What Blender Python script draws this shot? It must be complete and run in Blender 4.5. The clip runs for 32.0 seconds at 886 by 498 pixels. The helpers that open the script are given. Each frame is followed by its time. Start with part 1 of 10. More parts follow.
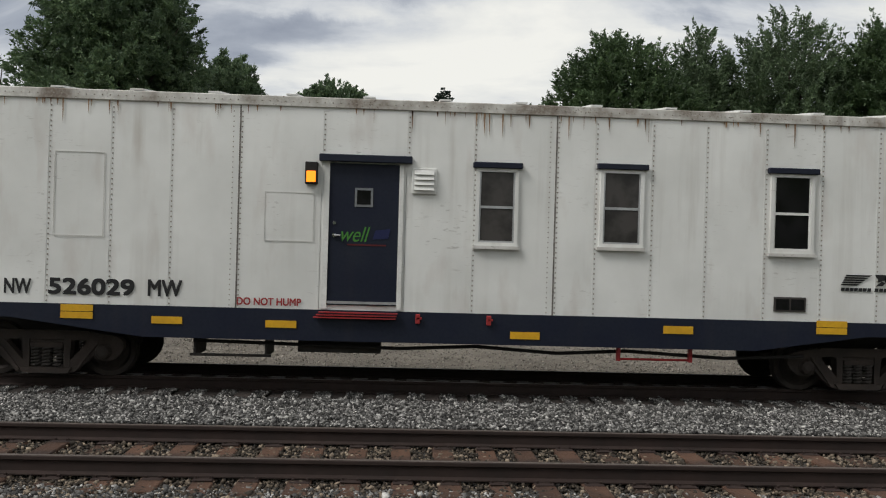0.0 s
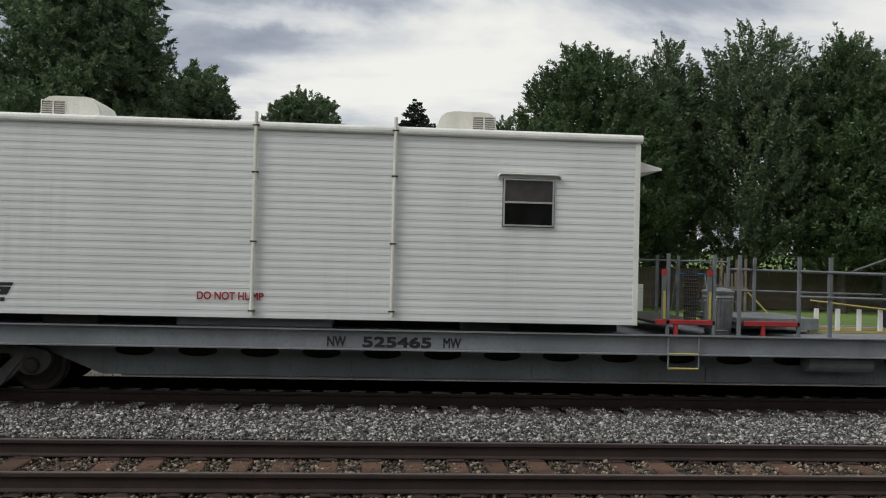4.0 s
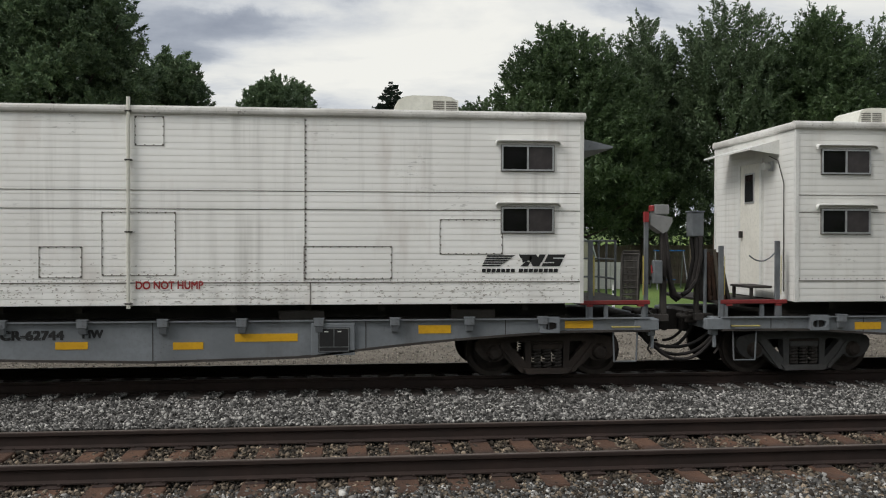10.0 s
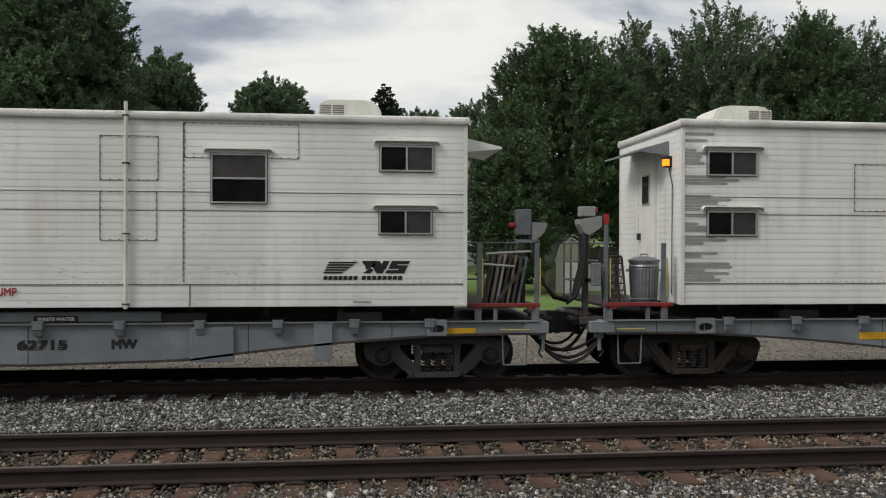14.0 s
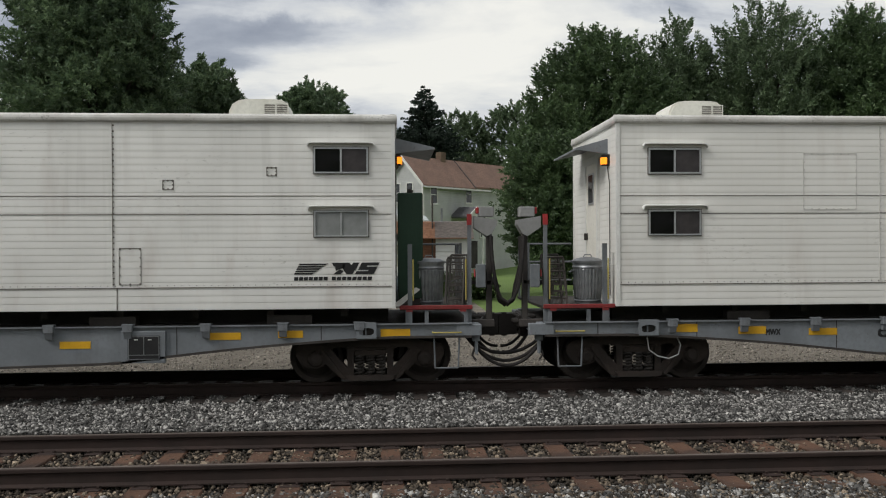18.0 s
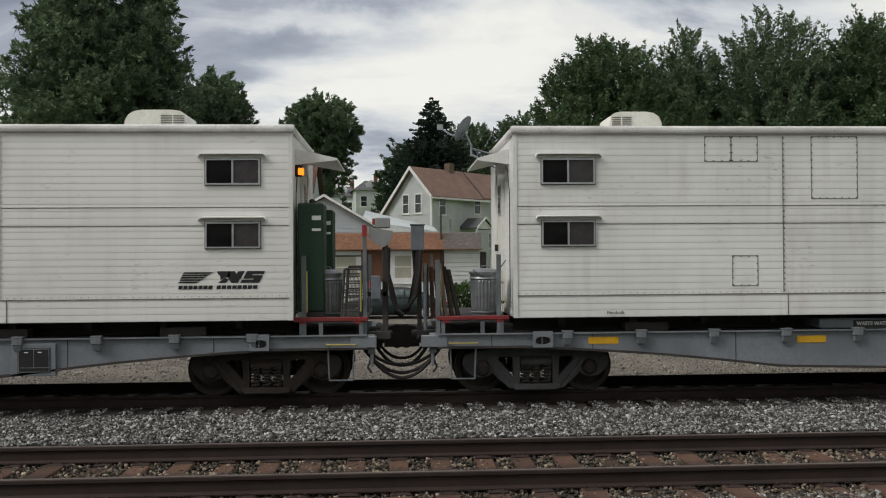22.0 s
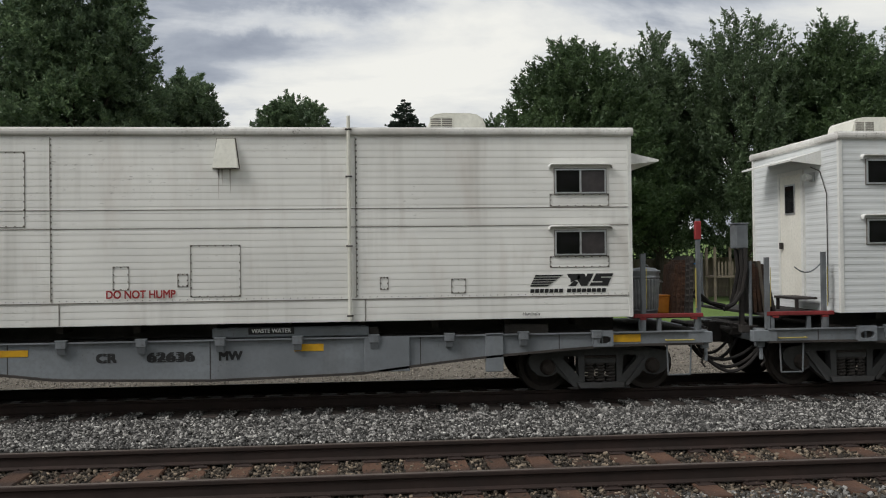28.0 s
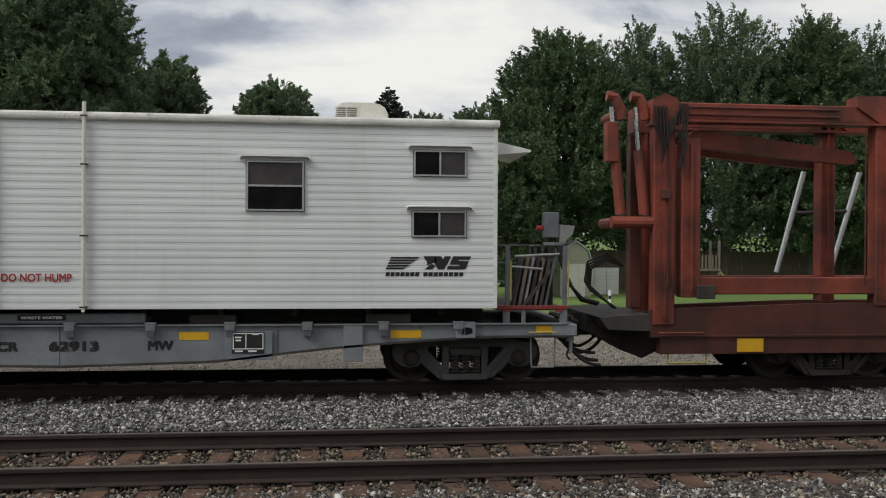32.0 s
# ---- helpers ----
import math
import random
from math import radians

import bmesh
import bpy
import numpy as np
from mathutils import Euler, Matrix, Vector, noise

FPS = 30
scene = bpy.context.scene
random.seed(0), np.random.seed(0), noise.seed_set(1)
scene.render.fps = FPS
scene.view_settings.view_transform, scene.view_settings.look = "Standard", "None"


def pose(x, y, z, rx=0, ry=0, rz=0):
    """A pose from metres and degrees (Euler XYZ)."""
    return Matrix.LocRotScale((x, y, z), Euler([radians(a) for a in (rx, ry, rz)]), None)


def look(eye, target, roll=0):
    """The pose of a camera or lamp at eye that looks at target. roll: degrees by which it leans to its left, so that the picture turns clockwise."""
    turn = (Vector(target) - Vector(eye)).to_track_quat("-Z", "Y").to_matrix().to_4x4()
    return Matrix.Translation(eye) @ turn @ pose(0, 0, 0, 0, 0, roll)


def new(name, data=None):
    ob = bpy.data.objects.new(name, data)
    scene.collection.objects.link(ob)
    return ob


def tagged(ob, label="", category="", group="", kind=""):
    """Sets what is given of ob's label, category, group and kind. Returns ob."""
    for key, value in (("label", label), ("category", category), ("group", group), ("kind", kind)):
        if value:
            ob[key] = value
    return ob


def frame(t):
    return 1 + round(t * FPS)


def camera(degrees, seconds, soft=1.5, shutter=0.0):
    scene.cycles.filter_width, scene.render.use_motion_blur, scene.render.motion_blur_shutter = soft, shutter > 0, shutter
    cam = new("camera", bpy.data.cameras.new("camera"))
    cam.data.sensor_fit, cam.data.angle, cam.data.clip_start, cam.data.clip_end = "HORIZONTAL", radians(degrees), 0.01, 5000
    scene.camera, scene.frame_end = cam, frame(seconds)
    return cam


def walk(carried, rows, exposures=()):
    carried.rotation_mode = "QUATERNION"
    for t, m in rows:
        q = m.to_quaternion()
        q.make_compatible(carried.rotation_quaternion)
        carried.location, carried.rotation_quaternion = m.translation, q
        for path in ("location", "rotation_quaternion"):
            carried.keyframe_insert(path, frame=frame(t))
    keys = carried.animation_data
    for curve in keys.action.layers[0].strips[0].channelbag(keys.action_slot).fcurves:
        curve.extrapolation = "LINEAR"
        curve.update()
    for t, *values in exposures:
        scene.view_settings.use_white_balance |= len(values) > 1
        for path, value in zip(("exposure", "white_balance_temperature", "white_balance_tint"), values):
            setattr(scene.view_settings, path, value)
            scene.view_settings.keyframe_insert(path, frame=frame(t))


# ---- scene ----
# World: x runs along the tracks, y away from the viewer, z up from the top of the rails.
# Camera: held by hand beside the line; a little sway and turning.
# rows: seconds, x, z, yaw, pitch, roll
CAM = [
    (0.0, -0.025, 2.211, -2.67, -0.11, 1.62),
    (0.5, -0.031, 2.205, -2.68, 0.08, 1.76),
    (1.0, -0.027, 2.209, -2.99, 0.08, 1.80),
    (1.5, -0.029, 2.209, -3.54, 0.16, 1.75),
    (2.0, -0.027, 2.215, -4.05, 0.50, 1.69),
    (2.5, -0.021, 2.210, -4.43, 0.98, 1.51),
    (3.0, -0.012, 2.209, -4.69, 1.12, 1.29),
    (3.5, -0.006, 2.216, -4.65, 0.97, 1.32),
    (5.5, 0.005, 2.212, -4.05, -0.22, 1.82),
    (6.0, 0.002, 2.210, -4.37, -0.39, 1.85),
    (6.5, -0.005, 2.216, -3.90, -0.49, 1.49),
    (7.0, -0.013, 2.211, -3.92, -0.06, 1.13),
    (7.5, -0.013, 2.215, -4.22, 0.12, 0.95),
    (8.0, -0.011, 2.216, -4.44, 0.08, 0.92),
    (8.5, -0.004, 2.217, -4.95, -0.09, 0.66),
    (9.0, -0.008, 2.212, -5.71, -0.27, 0.38),
    (9.5, -0.006, 2.214, -6.06, -0.41, 0.13),
    (10.0, -0.008, 2.213, -5.89, -0.47, 0.09),
    (10.5, -0.010, 2.212, -5.71, -0.49, 0.29),
    (11.0, -0.008, 2.212, -5.49, -0.47, 0.46),
    (11.5, 0.006, 2.211, -5.57, -0.46, 0.64),
    (12.0, 0.007, 2.216, -5.82, -0.54, 0.76),
    (12.5, 0.000, 2.216, -5.96, -0.82, 1.00),
    (13.0, -0.000, 2.209, -5.76, -0.95, 0.68),
    (13.5, 0.018, 2.206, -5.99, -0.76, 0.36),
    (14.0, 0.029, 2.212, -6.37, -0.33, 0.19),
    (14.5, 0.029, 2.209, -6.46, 0.26, -0.26),
    (16.5, 0.007, 2.209, -5.05, 1.30, -1.03),
    (17.0, 0.006, 2.212, -4.48, 1.24, -0.57),
    (17.5, 0.008, 2.212, -3.83, 0.28, -0.21),
    (18.0, 0.002, 2.215, -3.65, -0.23, -0.27),
    (18.5, -0.000, 2.217, -4.12, 0.33, -0.60),
    (19.0, 0.001, 2.221, -4.00, 1.13, -0.74),
    (19.5, 0.007, 2.216, -3.38, 1.33, -0.59),
    (20.0, 0.010, 2.212, -2.95, 1.26, -0.46),
    (20.5, 0.008, 2.210, -2.89, 0.98, -0.48),
    (21.0, 0.009, 2.210, -3.13, 0.78, -0.38),
    (21.5, 0.009, 2.212, -3.04, 0.67, -0.34),
    (22.0, 0.013, 2.207, -3.06, 0.53, -0.39),
    (22.5, 0.020, 2.208, -3.27, 0.50, -0.49),
    (23.0, 0.010, 2.204, -3.53, 0.56, -0.64),
    (23.5, -0.001, 2.206, -3.93, 0.64, -0.58),
    (24.0, -0.012, 2.208, -4.11, 0.74, -0.58),
    (24.5, -0.000, 2.209, -4.32, 0.79, -0.73),
    (25.0, 0.018, 2.203, -4.53, 0.83, -0.83),
    (25.5, 0.023, 2.203, -4.69, 0.82, -0.78),
    (27.5, 0.009, 2.208, -4.84, 0.81, -0.78),
    (28.0, 0.015, 2.202, -4.91, 0.65, -0.68),
    (28.5, 0.018, 2.205, -5.57, 0.56, -0.59),
    (29.0, 0.012, 2.209, -5.73, 0.54, -0.35),
    (29.5, 0.010, 2.210, -5.91, 0.37, -0.31),
    (30.0, 0.015, 2.209, -6.02, 0.44, -0.29),
    (30.5, -0.007, 2.199, -6.02, 0.40, -0.14),
    (31.0, -0.010, 2.199, -6.10, 0.23, -0.11),
    (31.5, -0.017, 2.203, -6.06, -0.05, 0.08),
    (32.0, -0.015, 2.200, -6.14, -0.12, 0.30),
]
RUN = [
    (0.0, 0.075), (0.5, 2.348), (1.0, 4.621), (1.5, 6.904), (2.0, 9.191), (2.5, 11.464),
    (3.0, 13.720), (3.5, 16.001), (5.5, 25.252), (6.0, 27.538), (6.5, 29.810), (7.0, 32.096),
    (7.5, 34.395), (8.0, 36.687), (8.5, 38.981), (9.0, 41.275), (9.5, 43.574), (10.0, 45.888),
    (10.5, 48.191), (11.0, 50.485), (11.5, 52.776), (12.0, 55.073), (12.5, 57.362), (13.0, 59.655),
    (13.5, 61.946), (14.0, 64.233), (14.5, 66.518), (16.5, 75.700), (17.0, 77.996), (17.5, 80.282),
    (18.0, 82.573), (18.5, 84.883), (19.0, 87.217), (19.5, 89.519), (20.0, 91.811), (20.5, 94.104),
    (21.0, 96.388), (21.5, 98.690), (22.0, 100.995), (22.5, 103.301), (23.0, 105.583), (23.5, 107.847),
    (24.0, 110.135), (24.5, 112.427), (25.0, 114.717), (25.5, 117.007), (27.5, 126.153), (28.0, 128.440),
    (28.5, 130.883), (29.0, 133.035), (29.5, 135.341), (30.0, 137.786), (30.5, 140.087), (31.0, 142.365),
    (31.5, 144.661), (32.0, 146.937),
]

cam = camera(55.2, 32.0, soft=1.1)


def held(x, z, yaw, pitch, roll):
    y, p = radians(yaw), radians(pitch)
    way = Vector((-math.sin(y) * math.cos(p), math.cos(y) * math.cos(p), math.sin(p)))
    eye = Vector((x, 0, z))
    return look(eye, eye + way, roll)


# ---- world, sun, exposure ----
EXPOSURE = -0.03
walk(cam, [(t, held(*v)) for t, *v in CAM], [(0.0, EXPOSURE), (32.0, EXPOSURE)])
world = bpy.data.worlds.new("overcast_sky")
scene.world = world
world.use_nodes = True
wn, wl = world.node_tree.nodes, world.node_tree.links
wn.clear()
SUN_UP, SUN_ROUND = 46.0, 244.0


def wnode(kind, **kw):
    n = wn.new(kind)
    for k, v in kw.items():
        n.inputs[k].default_value = v
    return n


# clouds: bearing and height as slopes, half width, half height, lighter or darker
CLOUDS = ((-0.145, 0.242, 0.085, 0.030, -0.070), (-0.205, 0.218, 0.055, 0.026, -0.05), (0.04, 0.294, 0.10, 0.020, -0.06),
          (-0.20, 0.312, 0.10, 0.018, -0.035), (-0.15, 0.184, 0.045, 0.014, -0.05), (0.325, 0.277, 0.055, 0.015, -0.07),
          (0.40, 0.325, 0.22, 0.030, -0.05), (0.01, 0.222, 0.14, 0.034, 0.05), (0.15, 0.236, 0.08, 0.03, 0.03), (-0.10, 0.279, 0.10, 0.014, 0.07))


def build_sky():
    sky = wn.new("ShaderNodeTexSky")
    sky.sky_type, sky.sun_disc = "NISHITA", False
    sky.sun_elevation, sky.sun_rotation = radians(SUN_UP), radians(SUN_ROUND)
    coord = wn.new("ShaderNodeTexCoord")
    # a flat cloud layer: direction divided by its height above the horizon
    sep = wn.new("ShaderNodeSeparateXYZ")
    wl.new(coord.outputs["Generated"], sep.inputs[0])
    up = wn.new("ShaderNodeMath")
    up.operation = "MAXIMUM"
    up.inputs[1].default_value = 0.0
    wl.new(sep.outputs[2], up.inputs[0])
    lift = wn.new("ShaderNodeMath")
    lift.operation = "ADD"
    lift.inputs[1].default_value = 0.22
    wl.new(up.outputs[0], lift.inputs[0])
    px, py = wn.new("ShaderNodeMath"), wn.new("ShaderNodeMath")
    for n, k in ((px, 0), (py, 1)):
        n.operation = "DIVIDE"
        wl.new(sep.outputs[k], n.inputs[0])
        wl.new(lift.outputs[0], n.inputs[1])
    comb = wn.new("ShaderNodeCombineXYZ")
    wl.new(px.outputs[0], comb.inputs[0])
    wl.new(py.outputs[0], comb.inputs[1])
    place = wn.new("ShaderNodeMapping")
    place.inputs["Location"].default_value = (3.1, 0.55, 0.0)
    place.inputs["Rotation"].default_value = (0, 0, 0.25)
    place.inputs["Scale"].default_value = (0.8, 1.25, 1.0)
    wl.new(comb.outputs[0], place.inputs[0])
    big = wnode("ShaderNodeTexNoise", Scale=1.35, Detail=8.0, Roughness=0.56, Distortion=0.5)
    wl.new(place.outputs[0], big.inputs["Vector"])
    ramp = wn.new("ShaderNodeValToRGB")
    e = ramp.color_ramp.elements
    e[0].position, e[0].color = 0.32, (0.27, 0.30, 0.37, 1)
    e[1].position, e[1].color = 0.64, (1.0, 0.99, 0.93, 1)
    for at_, shade in ((0.41, (0.42, 0.455, 0.52, 1)), (0.485, (0.69, 0.715, 0.745, 1)), (0.55, (0.87, 0.875, 0.85, 1))):
        ramp.color_ramp.elements.new(at_).color = shade
    # broad cloud masses over the far side of the line: dark bellies and bright breaks, with ragged edges
    ahead = wn.new("ShaderNodeMath")
    ahead.operation = "MAXIMUM"
    ahead.inputs[1].default_value = 0.2
    wl.new(sep.outputs[1], ahead.inputs[0])
    flat = wn.new("ShaderNodeCombineXYZ")
    for k, slot in ((0, 0), (2, 2)):
        q = wn.new("ShaderNodeMath")
        q.operation = "DIVIDE"
        wl.new(sep.outputs[k], q.inputs[0])
        wl.new(ahead.outputs[0], q.inputs[1])
        wl.new(q.outputs[0], flat.inputs[slot])
    fray = wnode("ShaderNodeTexNoise", Scale=7.0, Detail=8.0, Roughness=0.62)
    wl.new(flat.outputs[0], fray.inputs["Vector"])
    ragged = wn.new("ShaderNodeVectorMath")
    ragged.operation = "MULTIPLY_ADD"
    ragged.inputs[1].default_value = (0.11, 0.0, 0.07)
    wl.new(fray.outputs["Color"], ragged.inputs[0])
    wl.new(flat.outputs[0], ragged.inputs[2])
    total = big.outputs["Fac"]
    for cx, cz, rx, rz, w in CLOUDS:
        off = wn.new("ShaderNodeVectorMath")
        off.operation = "SUBTRACT"
        off.inputs[1].default_value = (cx + 0.055, 0.0, cz + 0.035)
        wl.new(ragged.outputs[0], off.inputs[0])
        fit = wn.new("ShaderNodeVectorMath")
        fit.operation = "MULTIPLY"
        fit.inputs[1].default_value = (1 / rx, 0.0, 1 / rz)
        wl.new(off.outputs[0], fit.inputs[0])
        far = wn.new("ShaderNodeVectorMath")
        far.operation = "LENGTH"
        wl.new(fit.outputs[0], far.inputs[0])
        fade = wn.new("ShaderNodeMapRange")
        fade.interpolation_type = "SMOOTHSTEP"
        fade.inputs["From Min"].default_value, fade.inputs["From Max"].default_value = 0.35, 1.35
        fade.inputs["To Min"].default_value, fade.inputs["To Max"].default_value = w, 0.0
        wl.new(far.outputs["Value"], fade.inputs["Value"])
        add = wn.new("ShaderNodeMath")
        wl.new(total, add.inputs[0])
        wl.new(fade.outputs["Result"], add.inputs[1])
        total = add.outputs[0]
    wl.new(total, ramp.inputs[0])
    scale = wn.new("ShaderNodeMix")
    scale.data_type, scale.blend_type = "RGBA", "MIX"
    scale.inputs["Factor"].default_value = 0.93
    dim = wn.new("ShaderNodeMix")
    dim.data_type, dim.blend_type = "RGBA", "MULTIPLY"
    dim.inputs["Factor"].default_value = 1.0
    dim.inputs[7].default_value = (0.10, 0.10, 0.10, 1)
    wl.new(sky.outputs[0], dim.inputs[6])
    wl.new(dim.outputs[2], scale.inputs[6])
    wl.new(ramp.outputs[0], scale.inputs[7])
    back = wnode("ShaderNodeBackground", Strength=0.95)
    out = wn.new("ShaderNodeOutputWorld")
    wl.new(scale.outputs[2], back.inputs["Color"])
    wl.new(back.outputs[0], out.inputs["Surface"])


build_sky()
sun_data = bpy.data.lights.new("sun", "SUN")
sun_data.energy, sun_data.angle, sun_data.color = 2.15, radians(22), (1.0, 0.975, 0.945)
sun = new("sun", sun_data)
a, b = radians(SUN_UP), radians(SUN_ROUND)
sun.matrix_world = look(Vector((math.sin(b) * math.cos(a), math.cos(b) * math.cos(a), math.sin(a))) * 300, (0, 0, 0))


# ---- materials ----
def nmat(name):
    m = bpy.data.materials.new(name)
    m.use_nodes = True
    return m, m.node_tree.nodes, m.node_tree.links, m.node_tree.nodes["Principled BSDF"]


def noise_of(n, l, vec, scale, detail=4.0, stretch=(1, 1, 1), rough=0.55):
    mp = n.new("ShaderNodeMapping")
    mp.inputs["Scale"].default_value = stretch
    l.new(vec, mp.inputs[0])
    t = n.new("ShaderNodeTexNoise")
    t.inputs["Scale"].default_value, t.inputs["Detail"].default_value, t.inputs["Roughness"].default_value = scale, detail, rough
    l.new(mp.outputs[0], t.inputs["Vector"])
    return t.outputs["Fac"]


def band(n, l, fac, lo, hi):
    r = n.new("ShaderNodeMapRange")
    r.inputs["From Min"].default_value, r.inputs["From Max"].default_value = lo, hi
    l.new(fac, r.inputs["Value"])
    return r.outputs["Result"]


def times(n, l, fac, k):
    m = n.new("ShaderNodeMath")
    m.operation = "MULTIPLY"
    l.new(fac, m.inputs[0])
    if isinstance(k, (int, float)):
        m.inputs[1].default_value = k
    else:
        l.new(k, m.inputs[1])
    return m.outputs[0]


def over(n, l, base, top, fac):
    """top laid over base by fac; base and top are colours or sockets."""
    m = n.new("ShaderNodeMix")
    m.data_type = "RGBA"
    for k, v in ((6, base), (7, top)):
        if isinstance(v, tuple):
            m.inputs[k].default_value = (*v, 1)
        else:
            l.new(v, m.inputs[k])
    if isinstance(fac, (int, float)):
        m.inputs["Factor"].default_value = fac
    else:
        l.new(fac, m.inputs["Factor"])
    return m.outputs[2]


def surface(name, base, dark, rough=0.6, metal=0.0, grain=14.0, patch=1.2, bump=0.05, dirt=None, streak=0.0, spots=0.0, space="Object", per_island=0.0, per_object=0.0, spec=0.4):
    """A worn surface: base to dark in patches, fine grain, dirt in streaks that run down, small spots."""
    m, n, l, p = nmat(name)
    co = n.new("ShaderNodeTexCoord").outputs[space]
    a = noise_of(n, l, co, patch, 5.0)
    g = noise_of(n, l, co, grain, 6.0)
    c = over(n, l, base, dark, band(n, l, a, 0.38, 0.68))
    c = over(n, l, c, tuple(v * 0.72 for v in base), times(n, l, band(n, l, g, 0.45, 0.75), 0.55))
    if dirt and streak:
        s = noise_of(n, l, co, 1.5, 5.0, (2.0, 2.0, 0.09))
        w = noise_of(n, l, co, 0.8, 3.0)
        c = over(n, l, c, dirt, times(n, l, times(n, l, band(n, l, s, 0.52, 0.8), band(n, l, w, 0.35, 0.7)), streak))
    if dirt and spots:
        s = noise_of(n, l, co, 26.0, 3.0)
        k = noise_of(n, l, co, 1.7, 3.0)
        c = over(n, l, c, dirt, times(n, l, times(n, l, band(n, l, s, 0.6, 0.68), band(n, l, k, 0.45, 0.6)), spots))
    if per_island or per_object:
        rnd = n.new("ShaderNodeNewGeometry").outputs["Random Per Island"] if per_island else n.new("ShaderNodeObjectInfo").outputs["Random"]
        h = n.new("ShaderNodeHueSaturation")
        v = n.new("ShaderNodeMapRange")
        w = per_island or per_object
        v.inputs["To Min"].default_value, v.inputs["To Max"].default_value = 1 - w, 1 + w
        if w > 0.9:
            v.inputs["To Min"].default_value, v.inputs["To Max"].default_value = 0.3, 3.0
            rnd = times(n, l, times(n, l, rnd, rnd), rnd)
        l.new(rnd, v.inputs["Value"])
        l.new(v.outputs[0], h.inputs["Value"])
        l.new(c, h.inputs["Color"])
        c = h.outputs[0]
    l.new(c, p.inputs["Base Color"])
    r = n.new("ShaderNodeMapRange")
    r.inputs["To Min"].default_value, r.inputs["To Max"].default_value = max(rough - 0.12, 0.02), min(rough + 0.14, 1)
    l.new(g, r.inputs["Value"])
    l.new(r.outputs[0], p.inputs["Roughness"])
    p.inputs["Metallic"].default_value = metal
    p.inputs["Specular IOR Level"].default_value = spec
    if bump:
        b = n.new("ShaderNodeBump")
        b.inputs["Strength"].default_value, b.inputs["Distance"].default_value = min(1.0, bump * 8), bump * 0.1
        l.new(g, b.inputs["Height"])
        l.new(b.outputs[0], p.inputs["Normal"])
    return m


def glow(name, colour, strength):
    m, n, l, p = nmat(name)
    p.inputs["Base Color"].default_value = (*colour, 1)
    p.inputs["Emission Color"].default_value = (*colour, 1)
    p.inputs["Emission Strength"].default_value = strength
    return m


def glassy(name, colour, rough=0.06):
    m, n, l, p = nmat(name)
    co = n.new("ShaderNodeTexCoord").outputs["Object"]
    a = noise_of(n, l, co, 3.0, 3.0)
    l.new(over(n, l, colour, tuple(v * 0.4 for v in colour), band(n, l, a, 0.4, 0.6)), p.inputs["Base Color"])
    p.inputs["Roughness"].default_value = rough
    p.inputs["Specular IOR Level"].default_value = 0.5
    return m


RUST, GRIME = (0.16, 0.08, 0.045), (0.2, 0.185, 0.16)


def siding(name, white, grey, grime, streak=0.4, smudge=0.3, fleck=0.5, dirty=0.52):
    """Painted sheet siding: soft grey patches, rain streaks, faint rusty smudges, dark scuffs along the ribs."""
    m, n, l, p = nmat(name)
    co = n.new("ShaderNodeTexCoord").outputs["Object"]
    add = n.new("ShaderNodeVectorMath")
    add.operation = "ADD"
    far = n.new("ShaderNodeVectorMath")
    far.operation = "SCALE"
    far.inputs[0].default_value = (31.0, 7.0, 0.0)
    l.new(n.new("ShaderNodeObjectInfo").outputs["Random"], far.inputs["Scale"])
    l.new(co, add.inputs[0])
    l.new(far.outputs[0], add.inputs[1])
    co = add.outputs[0]
    c = over(n, l, white, grey, band(n, l, noise_of(n, l, co, 0.7, 5.0), 0.36, 0.7))
    s = band(n, l, noise_of(n, l, co, 1.0, 5.0, (4.5, 4.5, 0.22)), 0.50, 0.80)
    w = band(n, l, noise_of(n, l, co, 0.9, 3.0, (1.0, 1.0, 0.6)), 0.38, 0.66)
    c = over(n, l, c, grime, times(n, l, times(n, l, s, w), streak))
    r = band(n, l, noise_of(n, l, co, 1.3, 4.0, (1.6, 1.6, 0.5)), 0.56, 0.78)
    c = over(n, l, c, (0.36, 0.27, 0.22), times(n, l, r, smudge))
    h = band(n, l, noise_of(n, l, co, 1.0, 4.0, (7.0, 7.0, 26.0)), 0.60, 0.70)
    k = band(n, l, noise_of(n, l, co, 0.8, 3.0), dirty, dirty + 0.16)
    c = over(n, l, c, tuple(v * 0.6 for v in grime), times(n, l, times(n, l, h, k), fleck))
    g = noise_of(n, l, co, 55.0, 3.0)
    c = over(n, l, c, tuple(v * 0.6 for v in grime), times(n, l, times(n, l, band(n, l, g, 0.70, 0.74), k), fleck * 0.8))
    l.new(c, p.inputs["Base Color"])
    p.inputs["Roughness"].default_value = 0.42
    p.inputs["Specular IOR Level"].default_value = 0.4
    return m


SIDING = siding("painted_aluminium_siding", (0.76, 0.755, 0.72), (0.64, 0.635, 0.605), (0.25, 0.23, 0.20))
SIDING_CREAM = siding("cream_aluminium_siding", (0.735, 0.725, 0.685), (0.67, 0.66, 0.62), (0.34, 0.31, 0.26), 0.3, 0.2, 0.4)
SIDING_NEW = siding("clean_aluminium_siding", (0.645, 0.662, 0.662), (0.58, 0.597, 0.597), (0.36, 0.35, 0.33), 0.3, 0.1, 0.2)
SIDING_OLD = siding("weathered_aluminium_siding", (0.90, 0.895, 0.865), (0.80, 0.79, 0.76), (0.17, 0.155, 0.13), 0.6, 0.32, 0.6, 0.54)
